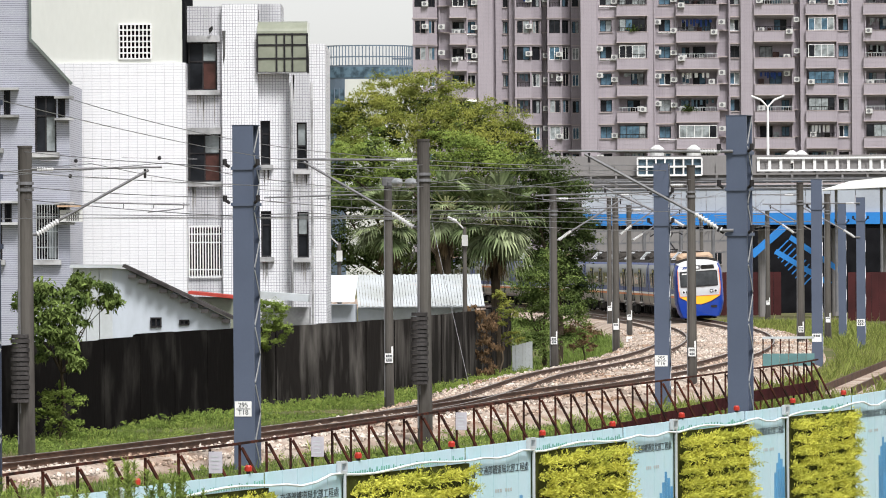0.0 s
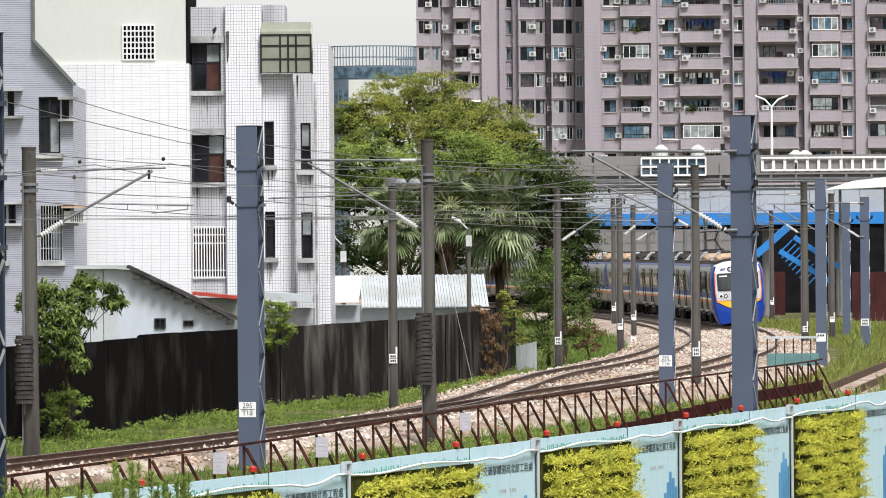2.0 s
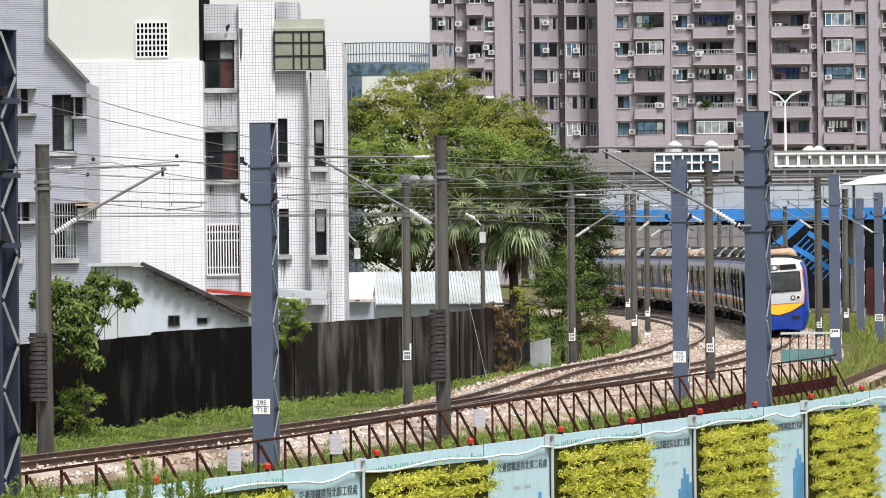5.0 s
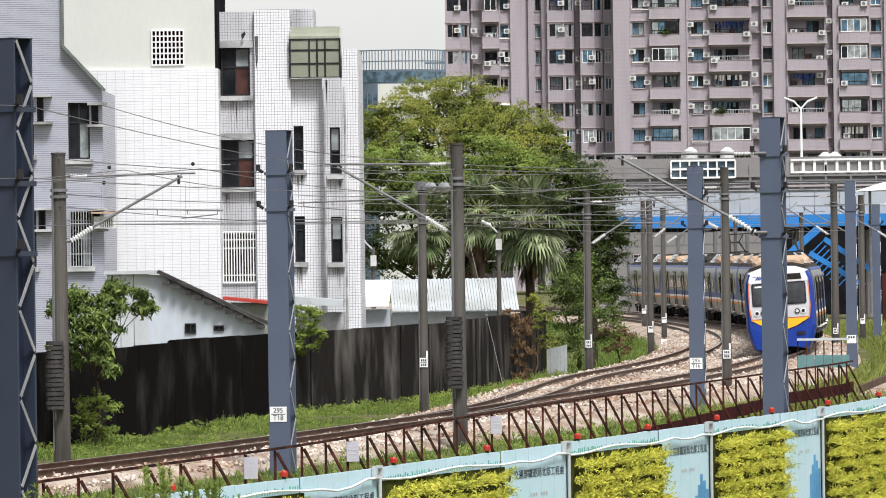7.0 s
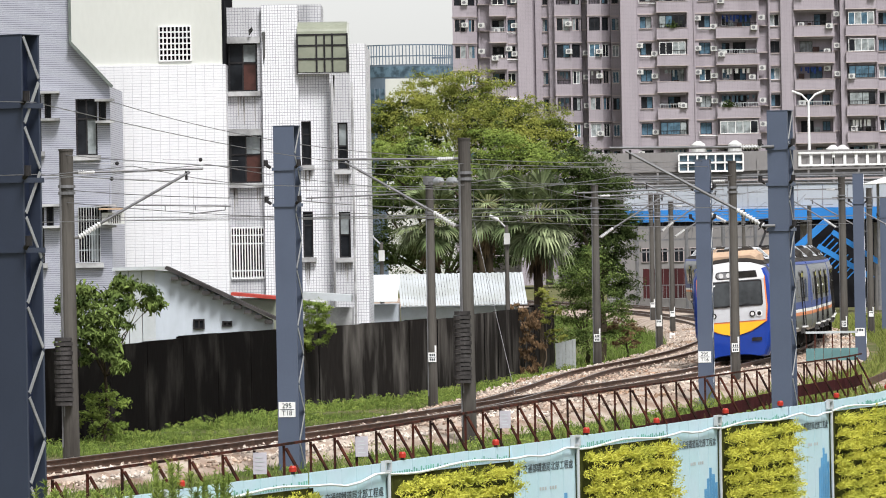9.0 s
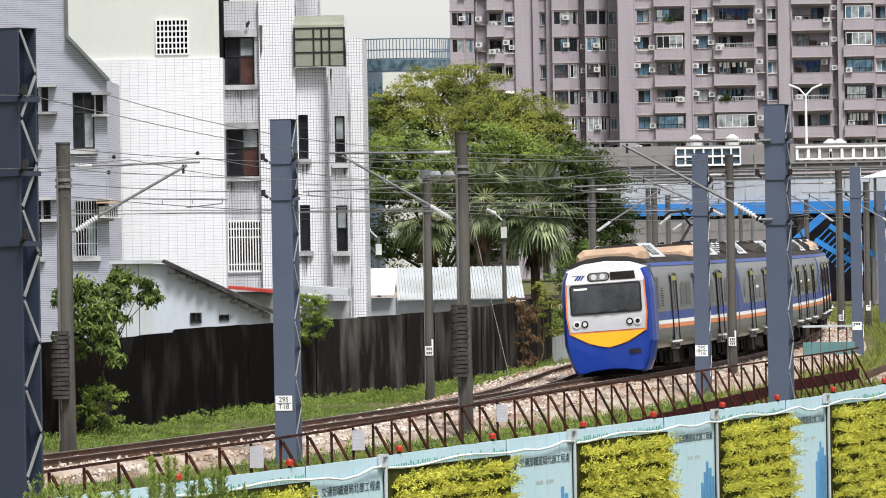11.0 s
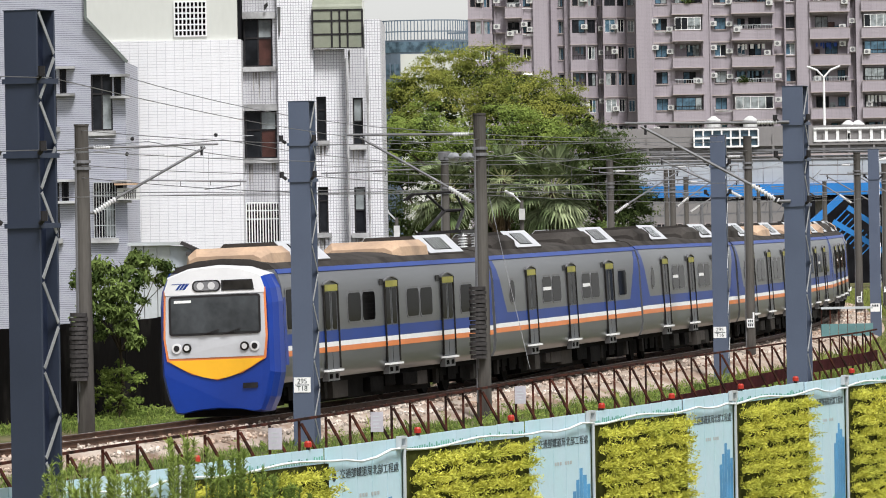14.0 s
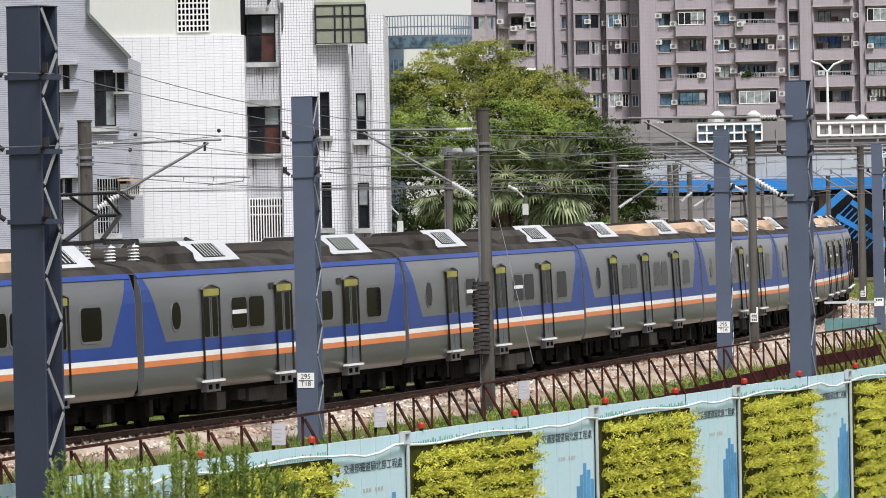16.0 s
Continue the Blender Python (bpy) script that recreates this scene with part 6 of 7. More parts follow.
                        put(side * 0.62, 1.5, rng.choice(("blueglass", "glass")), (b + c) / 2 - 0.1, yw - out / 2 + 0.05, z + 0.97, math.degrees(math.atan2(out, b - c)), fr)
                        if rng.random() < 0.5:
                            cooler(c - 0.3, yw - out - 0.005, z + rng.uniform(0.9, 1.6))
                    continue
                # balcony with its parapet pushed out
                out = 1.0
                bm = bmesh.new()
                bx(bm, a - 0.1, b + 0.1, yw - out, yw - out + 0.2, z - 0.25, z + 0.92)
                for e, g in ((a - 0.1, a + 0.1), (b - 0.1, b + 0.1)):
                    bx(bm, e, g, yw - out + 0.2005, yw - 0.001, z - 0.25, z + 0.92)
                bx(bm, a + 0.101, b - 0.101, yw - out + 0.2005, yw + 2.598, z - 0.25, z)
                for e, g in ((a, a + 0.18), (b - 0.18, b)):
                    bx(bm, e, g, yw, yw + 2.598, z + 0.001, z + fl - 0.251)
                bx(bm, a + 0.181, b - 0.181, yw - 0.55, yw - 0.35, z + 2.5, z + fl - 0.251)
                part("balcony", bm, tile, t)
                bm = bmesh.new()
                bx(bm, a - 0.16, b + 0.16, yw - out - 0.07, yw - out + 0.3, z - 0.34, z - 0.252)
                bx(bm, a - 0.14, b + 0.14, yw - out - 0.04, yw - out + 0.24, z + 0.922, z + 0.98)
                part("ledge", bm, "towertrim", t)
                if not seen:
                    continue
                if rng.random() < 0.27:
                    put(b - a - 0.4, 1.46, rng.choice(("blueglass", "curtain")), (a + b) / 2, yw - out + 0.06, z + 0.985, 0, rng.choice(("white", "frame")))
                else:
                    recess(a, b, yw, z)
                if rng.random() < 0.65:
                    rail(a + 0.1, b - 0.1, yw - out + 0.06, z + 0.982, rng.choice(("greymetal", "frame", "frame")))
                if rng.random() < 0.25:
                    v2, f2 = foliage_box(rng, a + 0.6, b - 0.6, yw - out, z + 1.0, 110)
                    raw("balcony_plant", v2, f2, "leafdark", t)
                if rng.random() < 0.45:
                    cooler(rng.choice((a + 0.5, b - 0.5)), yw - out - 0.005, z + rng.uniform(0.5, 1.2))
    prism("recess", [(X(874), Y + 3.9), (X(880), Y + 3.9), (X(880), Y + 9), (X(874), Y + 9)], 0, ztop, "tower2")
    prism("roof", [(X(733) - 0.3, Y + 1), (X(1640) + 0.3, Y + 1), (X(1640) + 0.3, Y + 15), (X(733) - 0.3, Y + 15)], ztop + 0.01, ztop + 0.5, "road")
    # downpipes on the front
    for u, y in ((1059, Y), (1198, Y), (1293, Y), (1336, Y - 0.5), (1416, Y + 0.65), (1483, Y), (1533, Y - 0.5), (1160, Y - 0.5), (780, Y + 2.65), (829, Y + 2), (970, Y + 4.65)):
        bm = bmesh.new()
        rod(bm, (X(u), y - 0.12, 8), (X(u), y - 0.12, ztop), 0.1, 6)
        part("drain_pipe", bm, "tower2", t)


def far_block():
    b = thing("round_office_block", "far round blue-grey office block with a slatted crown", "office block")
    cx, cy, r = -11.2, 905.0, 7.2
    z1 = 31.2
    bm = bmesh.new()
    rod(bm, (cx, cy, 0), (cx, cy, z1), r, 40)
    part("wall", bm, "farbluegrey", b)
    for z in (19.2, 22.6, 26.2, 29.4):
        bm = bmesh.new()
        rod(bm, (cx, cy, z), (cx, cy, z + 1.5), r + 0.06, 40)
        part("window_band", bm, "farglass", b)
    for i in range(46):
        a = math.pi * (1.0 + i / 45)
        bm = bmesh.new()
        bx(bm, cx + r * math.cos(a) - 0.07, cx + r * math.cos(a) + 0.07, cy + r * math.sin(a) - 0.07, cy + r * math.sin(a) + 0.07, z1 + 0.01, z1 + 2.8)
        part("crown_slat", bm, "farbluegrey", b)
    bm = bmesh.new()
    for z in (z1 + 1.2, z1 + 2.8):
        for i in range(40):
            a, c = math.pi * (1 + i / 40), math.pi * (1 + (i + 1) / 40)
            bar(bm, (cx + r * math.cos(a), cy + r * math.sin(a), z), (cx + r * math.cos(c), cy + r * math.sin(c), z), 0.12, 0.16)
    part("crown_ring", bm, "farbluegrey", b)
    for i in range(28):
        a = math.pi * (1.0 + i / 27)
        bm = bmesh.new()
        bx(bm, cx + (r + 0.1) * math.cos(a) - 0.08, cx + (r + 0.1) * math.cos(a) + 0.08, cy + (r + 0.1) * math.sin(a) - 0.08, cy + (r + 0.1) * math.sin(a) + 0.08, 17, 27.9)
        part("mullion", bm, "farbluegrey", b)
    w = thing("low_annex", "far low cream annex with a terrace rail", "building")
    bm = bmesh.new()
    bx(bm, -12.489, -2.817, 800, 806, 0, 26.446)
    part("wall", bm, "cream", w)
    bm = bmesh.new()
    for i in range(12):
        x = -6.089 + 0.3 * i
        bx(bm, x, x + 0.05, 800, 800.05, 26.446, 28.972)
    bx(bm, -6.453, -3.180, 800, 800.06, 28.972 - 0.05, 28.972 + 0.15)
    tagged(part("rail", bm, "farbluegrey", w), kind="stuff")


def viaduct():
    Y = 470.0
    v = thing("viaduct", "grey concrete elevated road with a white railing", "viaduct", kind="structure")
    xl, xr = 9.240, 33.509 + 6
    bm = bmesh.new()
    bx(bm, xl, xr, Y, Y + 14, 8.429, 10.224)
    part("girder", bm, "road", v, "dark-stained concrete girder")
    bm = bmesh.new()
    bx(bm, xl - 2, xr, Y - 0.2, Y - 0.01, 9.839, 11.377)
    part("parapet", bm, "road", v)
    z0, z1 = 10.167, 11.150
    x = 23.767
    bm = bmesh.new()
    for z in (z0 + 0.05, z1):
        bx(bm, x, xr, Y - 0.42, Y - 0.34, z - 0.07, z + 0.07)
    part("railing", bm, "white", v, "white railing")
    while x < xr:
        bm = bmesh.new()
        bx(bm, x, x + 0.22, Y - 0.33, Y - 0.22, z0 + 0.05, z1)
        part("baluster", bm, "white", v)
        x += 0.85
    for z, m in ((9.583, "galv"), (9.198, "towertrim"), (8.771, "galv"), (9.967, "road")):
        bm = bmesh.new()
        bx(bm, xl, xr, Y - 0.35, Y - 0.21, z - 0.07, z + 0.07)
        part("service_pipe", bm, m, v)
    for i in range(14):
        x = xl + 1.9 * i
        bm = bmesh.new()
        bx(bm, x, x + 0.16, Y - 0.33, Y - 0.205, 8.515, 10.779)
        part("parapet_post", bm, "road", v)
    # white framed lift house on the deck
    k = thing("glazed_stairhead", "white-framed glazed stairhead on the elevated road", "stairhead")
    xa, xb, za, zb = 14.729, 19.578, 9.90, 11.20
    bm = bmesh.new()
    for i in range(8):
        x = xa + (xb - xa) * i / 7
        bx(bm, x - 0.06, x + 0.06, 469.2, 469.35, za, zb)
    for z in (za, (za + zb) / 2, zb):
        bx(bm, xa, xb, 469.18, 469.33, z - 0.07, z + 0.07)
    part("frame", bm, "white", k)
    bm = bmesh.new()
    bx(bm, xa, xb, 469.4, 469.6, za, zb - 0.1)
    part("pane", bm, "farglass", k)
    for x, z in ((16.731, 12.048), (19.575, 12.030), (27.201, 11.548), (27.934, 11.543)):
        tk = thing("water_tank", "round pale water tank on a roof", "water tank", pose(x, 484, z - 0.5), "roof water tanks")
        bm = bmesh.new()
        rod(bm, (0, 0, 0), (0, 0, 0.6), 0.55, 14)
        rod(bm, (0, 0, 0.601), (0, 0, 0.9), 0.55, 14, 0.15)
        part("tank", bm, "ac", tk)
        bm = bmesh.new()
        bx(bm, -0.4, 0.4, -0.4, 0.4, -2.0, -0.002)
        part("stand", bm, "road", tk)
    l = thing("road_lamp", "tall twin-armed white road lamp on the elevated road", "street lamp", pose(24.727, 472, 0))
    zt = 15.052
    bm = bmesh.new()
    rod(bm, (0, 0, 10.117), (0, 0, zt), 0.12, 10, 0.08)
    part("pole", bm, "white", l)
    for s in (-1, 1):
        bm = bmesh.new()
        rod(bm, (0, 0, zt), (s * 0.5, 0, zt + 0.55), 0.07, 8)
        rod(bm, (s * 0.5, 0, zt + 0.55), (s * 1.25, 0, zt + 0.85), 0.08, 8)
        part("arm", bm, "white", l)
    # nearer footbridge: pale barrier over a blue girder
    f = thing("footbridge", "footbridge with a pale screen, blue girder and blue stair", "footbridge", kind="structure")
    F = 430.0
    for i in range(14):
        x0 = 9.627 + 1.72 * i
        bm = bmesh.new()
        bx(bm, x0 + 0.02, x0 + 1.70, F, F + 0.1, 6.793, 8.396)
        part("screen_panel", bm, "barrier", f)
    for z, r in ((8.474, 0.08), (8.982, 0.05), (8.708, 0.04)):
        bm = bmesh.new()
        rod(bm, (9.236, F, z), (30.657 + 4, F, z), r, 6)
        part("rail", bm, "galv", f)
    bm = bmesh.new()
    bx(bm, 9.627, 30.657 + 4, F - 0.3, F + 3, 5.972, 6.793 - 0.01)
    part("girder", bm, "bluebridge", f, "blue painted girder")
    # soffit in near-black: the shade below the deck is in its colour
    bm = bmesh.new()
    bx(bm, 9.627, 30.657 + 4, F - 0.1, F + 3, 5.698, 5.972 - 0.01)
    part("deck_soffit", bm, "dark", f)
    # stair flights
    bm = bmesh.new()
    bar(bm, (21.105, 425, 3.872), (23.424, 425, 5.866), 1.6, 0.45)
    part("stair_flight", bm, "bluebridge", f, "blue stair flight")
    for i in range(9):
        k = i / 8
        bm = bmesh.new()
        bar(bm, (23.561 + 1.9 * k, 424, 4.898 - 2.2 * k), (22.598 + 1.9 * k, 424, 3.940 - 2.2 * k), 0.1, 0.08)
        part("stair_rail", bm, "bluebridge", f)
    for off in (0, 1.0):
        bm = bmesh.new()
        bar(bm, (23.677 - off, 424, 5.090 - off * 0.95), (27.416 - off, 424, 2.559 - off * 0.7), 0.15, 0.35)
        part("stair_string", bm, "bluebridge", f)
    for x in (22.239, 27.344, 30.800):
        bm = bmesh.new()
        rod(bm, (x, 432, -0.4), (x, 432, 5.972), 0.35, 12)
        part("column", bm, "road", f)
    # white canopy at the far end and a near-black sheet for the underbridge shade
    c = thing("platform_canopy", "white curved platform canopy", "canopy")
    bm = bmesh.new()
    slab(bm, [(25.630, 420, 8.237), (27.730, 420, 8.872), (31.166, 420, 9.231), (31.166, 420, 8.468)], (0, 5, 0))
    part("roof", bm, "white", c)
    for x in (26.711, 29.780):
        bm = bmesh.new()
        rod(bm, (x, 422, 0), (x, 422, 8.567), 0.1, 8)
        part("column", bm, "galv", c)
    # sheet added under the bridge, coloured near-black in place of real shade
    d = thing("underbridge_shade", "near-black sheet standing in for the shade under the footbridge", "wall", kind="structure")
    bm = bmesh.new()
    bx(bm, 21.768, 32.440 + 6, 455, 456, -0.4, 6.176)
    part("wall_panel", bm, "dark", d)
    r = thing("site_fence", "dark red corrugated site fence", "fence")
    for i in range(8):
        x0 = 19.530 + 0.55 * i
        bm = bmesh.new()
        bx(bm, x0, x0 + 0.53, 440 - 0.03 * (i % 2), 440.05, -0.4, 2.663)
        part("sheet", bm, "redwall", r)
    for i in range(9):
        x0 = 26.046 + 0.5 * i
        bm = bmesh.new()
        bx(bm, x0, x0 + 0.48, 400 - 0.03 * (i % 2), 400.05, -0.4, 2.762 - 0.3 * (i > 4))
        part("sheet", bm, "redwall", r)
    for i in range(16):
        x0 = 11.434 + 0.5 * i
        bm = bmesh.new()
        bx(bm, x0, x0 + 0.48, 452 - 0.03 * (i % 2), 452.05, -0.4, 2.671)
        part("sheet", bm, "redwall", r)
    # railing and platform edge far down the line
    p = thing("platform", "low grey platform with a railing far along the line", "platform", kind="structure")
    bm = bmesh.new()
    bx(bm, 8.808, 20.008, 448, 451, -0.4, 0.528)
    part("edge", bm, "road", p)
    for i in range(30):
        x = 11.226 + 0.29 * i
        bm = bmesh.new()
        bx(bm, x, x + 0.04, 447.5, 447.54, 0.528, 1.465)
        part("baluster", bm, "galv", p)
    bm = bmesh.new()
    bx(bm, 11.226, 19.963, 447.48, 447.56, 1.465, 1.465 + 0.07)
    part("rail", bm, "galv", p)
    # distant lattice gantries behind the train
    g = thing("far_gantry", "distant grey line gantry with many struts", "overhead line")
    for x in (10.853, 14.412, 17.042, 19.348):
        bm = bmesh.new()
        rod(bm, (x, 445, -0.4), (x, 445, 5.799), 0.13, 8)
        part("leg", bm, "galv", g)
    for i, z in enumerate((5.597, 4.707, 3.898)):
        bm = bmesh.new()
        bar(bm, (10.367, 445 + i, z), (20.481, 445 + i, z + 0.2), 0.1, 0.12)
        part("beam", bm, "galv", g)
    for i in range(14):
        x = 10.569 + 0.7 * i
        bm = bmesh.new()
        bar(bm, (x, 445.2, 4.707), (x + (0.7 if i % 2 else 0.1), 445.2, 5.597), 0.06, 0.06)
        part("strut", bm, "galv", g)
    gw = thing("far_building", "grey low building behind the line", "building")
    bm = bmesh.new()
    bx(bm, 9.830, 24.375, 500, 505, -0.4, 6.431)
    part("wall", bm, "road", gw)
    for i in range(9):
        put_window(gw, 12.558 + 1.3 * i, 12.558 + 1.3 * i + 0.8, 3.022, 4.159, 499.9, 2, ("glass",), "towertrim")


tower()
far_block()
viaduct()
# ---- trees, palms, creepers, grass ----
def foliage(rng, blobs, per, size, up=0.25, droop=0.0, core=False):
    """Leaves on many small flattened sprays that cover the given blobs (x, y, z, radius)."""
    verts, faces = [], []
    for bx0, by0, bz0, r in blobs:
        clumps = int((20 if not core else 9) * r * r) + 7
        for _ in range(clumps):
            d = Vector((rng.gauss(0, 1), rng.gauss(0, 1) - 0.4, rng.gauss(0, 1) + 0.3)).normalized()
            c = Vector((bx0, by0, bz0)) + d * r * (rng.uniform(0.6, 1.14) if not core else rng.uniform(0.1, 1.0))
            cr = rng.uniform(0.22, 0.55) * min(1.0, r)
            tip = Vector((d.x * 0.5, d.y * 0.5, 0.12 + rng.gauss(0, 0.1)))
            for _ in range(int(per * 2.6)):
                e = Vector((rng.gauss(0, 1), rng.gauss(0, 1), rng.gauss(0, 0.38)))
                e = e.normalized() * cr * rng.uniform(0.2, 1.15)
                p = c + e + tip * e.length * 0.6 - Vector((0, 0, 0.5 * e.length * e.length))
                n = (e.normalized() * 0.35 + Vector((rng.gauss(0, 0.45), rng.gauss(0, 0.45) - 0.2, up + 0.35 + rng.gauss(0, 0.4)))).normalized()
                t = n.orthogonal().normalized()
                t = Matrix.Rotation(rng.uniform(0, 6.28), 3, n) @ t
                b = n.cross(t)
                s = size * rng.uniform(0.5, 1.1)
                k = len(verts)
                verts += [p - t * s * 0.5, p + b * s * 0.24 - n * s * 0.06, p + t * s * 0.5 - Vector((0, 0, droop * s)), p - b * s * 0.24 - n * s * 0.06]
                faces.append((k, k + 1, k + 2, k + 3))
    return verts, faces


def tree(name, label, base, blobs, material, per=26, size=0.17, seed=1, trunk=0.22, up=0.25, droop=0.1):
    rng = random.Random(seed)
    t = thing(name, label, "tree" if name == "tree" else "shrub")
    bm = bmesh.new()
    base = Vector(base)
    cen = Vector((sum(b[0] for b in blobs) / len(blobs), sum(b[1] for b in blobs) / len(blobs), sum(b[2] for b in blobs) / len(blobs)))
    fork = base.lerp(cen, 0.55)
    rod(bm, base, base.lerp(fork, 0.5) + Vector((0.1, 0, 0)), trunk, 10, trunk * 0.8)
    rod(bm, base.lerp(fork, 0.5) + Vector((0.1, 0, 0)), fork, trunk * 0.8, 10, trunk * 0.6)
    part("trunk", bm, "bark", t)
    for b in blobs:
        bm = bmesh.new()
        e = Vector(b[:3])
        mid = fork.lerp(e, 0.5) + Vector((rng.gauss(0, 0.2), rng.gauss(0, 0.2), 0.15))
        rod(bm, fork, mid, trunk * 0.42, 7, trunk * 0.25)
        rod(bm, mid, e, trunk * 0.25, 7, trunk * 0.1)
        part("limb", bm, "bark", t)
    v, f = foliage(rng, blobs, per, size, up, droop)
    raw("crown", v, f, material, t)
    # dark core leaves that paint the shade between the outer clumps
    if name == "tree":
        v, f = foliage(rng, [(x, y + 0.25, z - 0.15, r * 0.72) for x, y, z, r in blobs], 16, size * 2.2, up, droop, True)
        raw("crown_shade", v, f, "leafdark", t)
    return t


def B(x, z, r, y):
    return (x, y, z, r)


tree("tree", "broad olive-green tree with a billowing uneven crown", (-0.569, 264, -0.4), [B(-4.090, 9.103, 1.2, 262), B(-3.185, 9.812, 1.5, 262), B(-2.002, 10.399, 1.5, 263), B(-0.684, 10.510, 1.4, 262), B(0.507, 10.144, 1.4, 263), B(1.578, 9.613, 1.2, 262), B(2.650, 9.177, 1.1, 261), B(3.484, 8.648, 0.8, 261), B(-2.232, 9.210, 1.5, 260), B(-0.089, 9.077, 1.5, 260), B(-4.138, 9.937, 0.7, 262), B(2.055, 8.467, 1.2, 260)], "leaf", 54, 0.115, 31, 0.3)
tree("tree", "bright young green tree among darker ones", (0.373, 252, -0.4), [B(0.373, 8.206, 1.1, 252), B(1.518, 7.970, 1.1, 252), B(2.778, 7.663, 1.0, 252), B(-2.949, 8.114, 1.2, 252), B(-4.094, 7.663, 1.0, 252), B(-1.918, 7.649, 1.0, 252)], "leafbright", 48, 0.11, 32)
tree("tree", "dark green dense tree behind the sheds", (-2.181, 256, -0.4), [B(-4.276, 6.320, 1.3, 256), B(-3.345, 7.012, 1.3, 257), B(-2.181, 6.306, 1.4, 257), B(-0.785, 6.995, 1.4, 257), B(0.379, 6.056, 1.4, 257), B(-3.810, 4.455, 1.2, 256), B(-2.414, 4.213, 1.2, 256), B(-0.785, 4.435, 1.3, 256), B(0.844, 4.424, 1.2, 256), B(2.240, 5.346, 1.3, 258)], "leafdark", 26, 0.14, 33)
tree("tree", "tall dark green tree beside the curve", (4.574, 250, -0.4), [B(3.779, 7.358, 1.0, 250), B(4.574, 6.898, 1.0, 250), B(5.142, 6.099, 1.0, 250), B(5.370, 4.847, 0.9, 250), B(4.574, 5.534, 1.1, 251), B(4.915, 3.941, 1.0, 250), B(5.256, 2.802, 0.8, 250), B(3.552, 5.768, 1.1, 252), B(4.006, 4.174, 1.1, 252)], "leafdark", 44, 0.13, 34)
tree("shrub", "green thicket at the end of the wall", (3.910, 244, -0.4), [B(3.355, 3.073, 0.9, 244), B(4.132, 3.290, 1.0, 244), B(3.244, 1.743, 0.9, 244), B(4.243, 1.958, 1.0, 244), B(5.019, 1.510, 0.7, 244), B(3.134, 0.635, 0.7, 243), B(3.910, 0.630, 0.7, 243)], "leafmid", 56, 0.11, 35, 0.1)
tree("shrub", "rust-brown bush beside the track", (5.642, 252, -0.4), [B(5.298, 0.912, 0.5, 252), B(5.985, 0.770, 0.5, 252), B(5.642, 1.184, 0.45, 252)], "dry", 30, 0.12, 36, 0.05)
tree("shrub", "leafy shrub with drooping leaves behind the wall", (-9.758, 157, -0.4), [B(-9.838, 3.121, 0.6, 157), B(-9.271, 3.216, 0.55, 157), B(-8.732, 3.184, 0.42, 157), B(-8.420, 3.111, 0.25, 157), B(-10.122, 2.697, 0.55, 156), B(-9.625, 2.623, 0.55, 156), B(-10.051, 2.200, 0.45, 155), B(-9.484, 2.126, 0.4, 155), B(-9.271, 1.628, 0.25, 155), B(-10.334, 3.266, 0.45, 157)], "leafmid", 34, 0.17, 37, 0.06, 0.1, 0.5)
tree("shrub", "bright creeper hanging over the wall", (-5.184, 189.4, 1.9), [B(-5.390, 2.557, 0.42, 189), B(-5.081, 2.349, 0.45, 189), B(-5.253, 1.869, 0.42, 189), B(-5.012, 1.954, 0.35, 189), B(-5.218, 1.697, 0.3, 189)], "leafbright", 70, 0.085, 38, 0.02)
tree("shrub", "dry brown creeper hanging down the wall's end", (1.415, 229, 1.6), [B(1.202, 2.041, 0.35, 227), B(1.368, 1.421, 0.42, 227), B(1.326, 0.802, 0.42, 227), B(1.409, 0.079, 0.45, 227), B(1.739, 0.902, 0.35, 227), B(1.615, 1.729, 0.35, 227), B(1.368, -0.375, 0.4, 227)], "dry", 20, 0.12, 39, 0.03, -0.2, 0.8)
tree("shrub", "green creeper over the wall's end", (2.030, 232, -0.4), [B(2.030, 2.512, 0.4, 231), B(2.430, 1.834, 0.4, 235), B(2.624, 0.946, 0.35, 237)], "leaf", 34, 0.11, 40, 0.04)
tree("shrub", "scrubby plants at the foot of the wall", (-9.799, 158, -0.4), [B(-9.892, 0.519, 0.35, 157), B(-9.462, 0.444, 0.35, 157), B(-9.677, 0.086, 0.4, 156), B(-9.246, -0.060, 0.3, 156), B(-9.821, 0.877, 0.3, 157), B(-9.562, 0.732, 0.35, 156), B(-10.036, 0.161, 0.35, 156)], "leafbright", 34, 0.09, 41, 0.03)


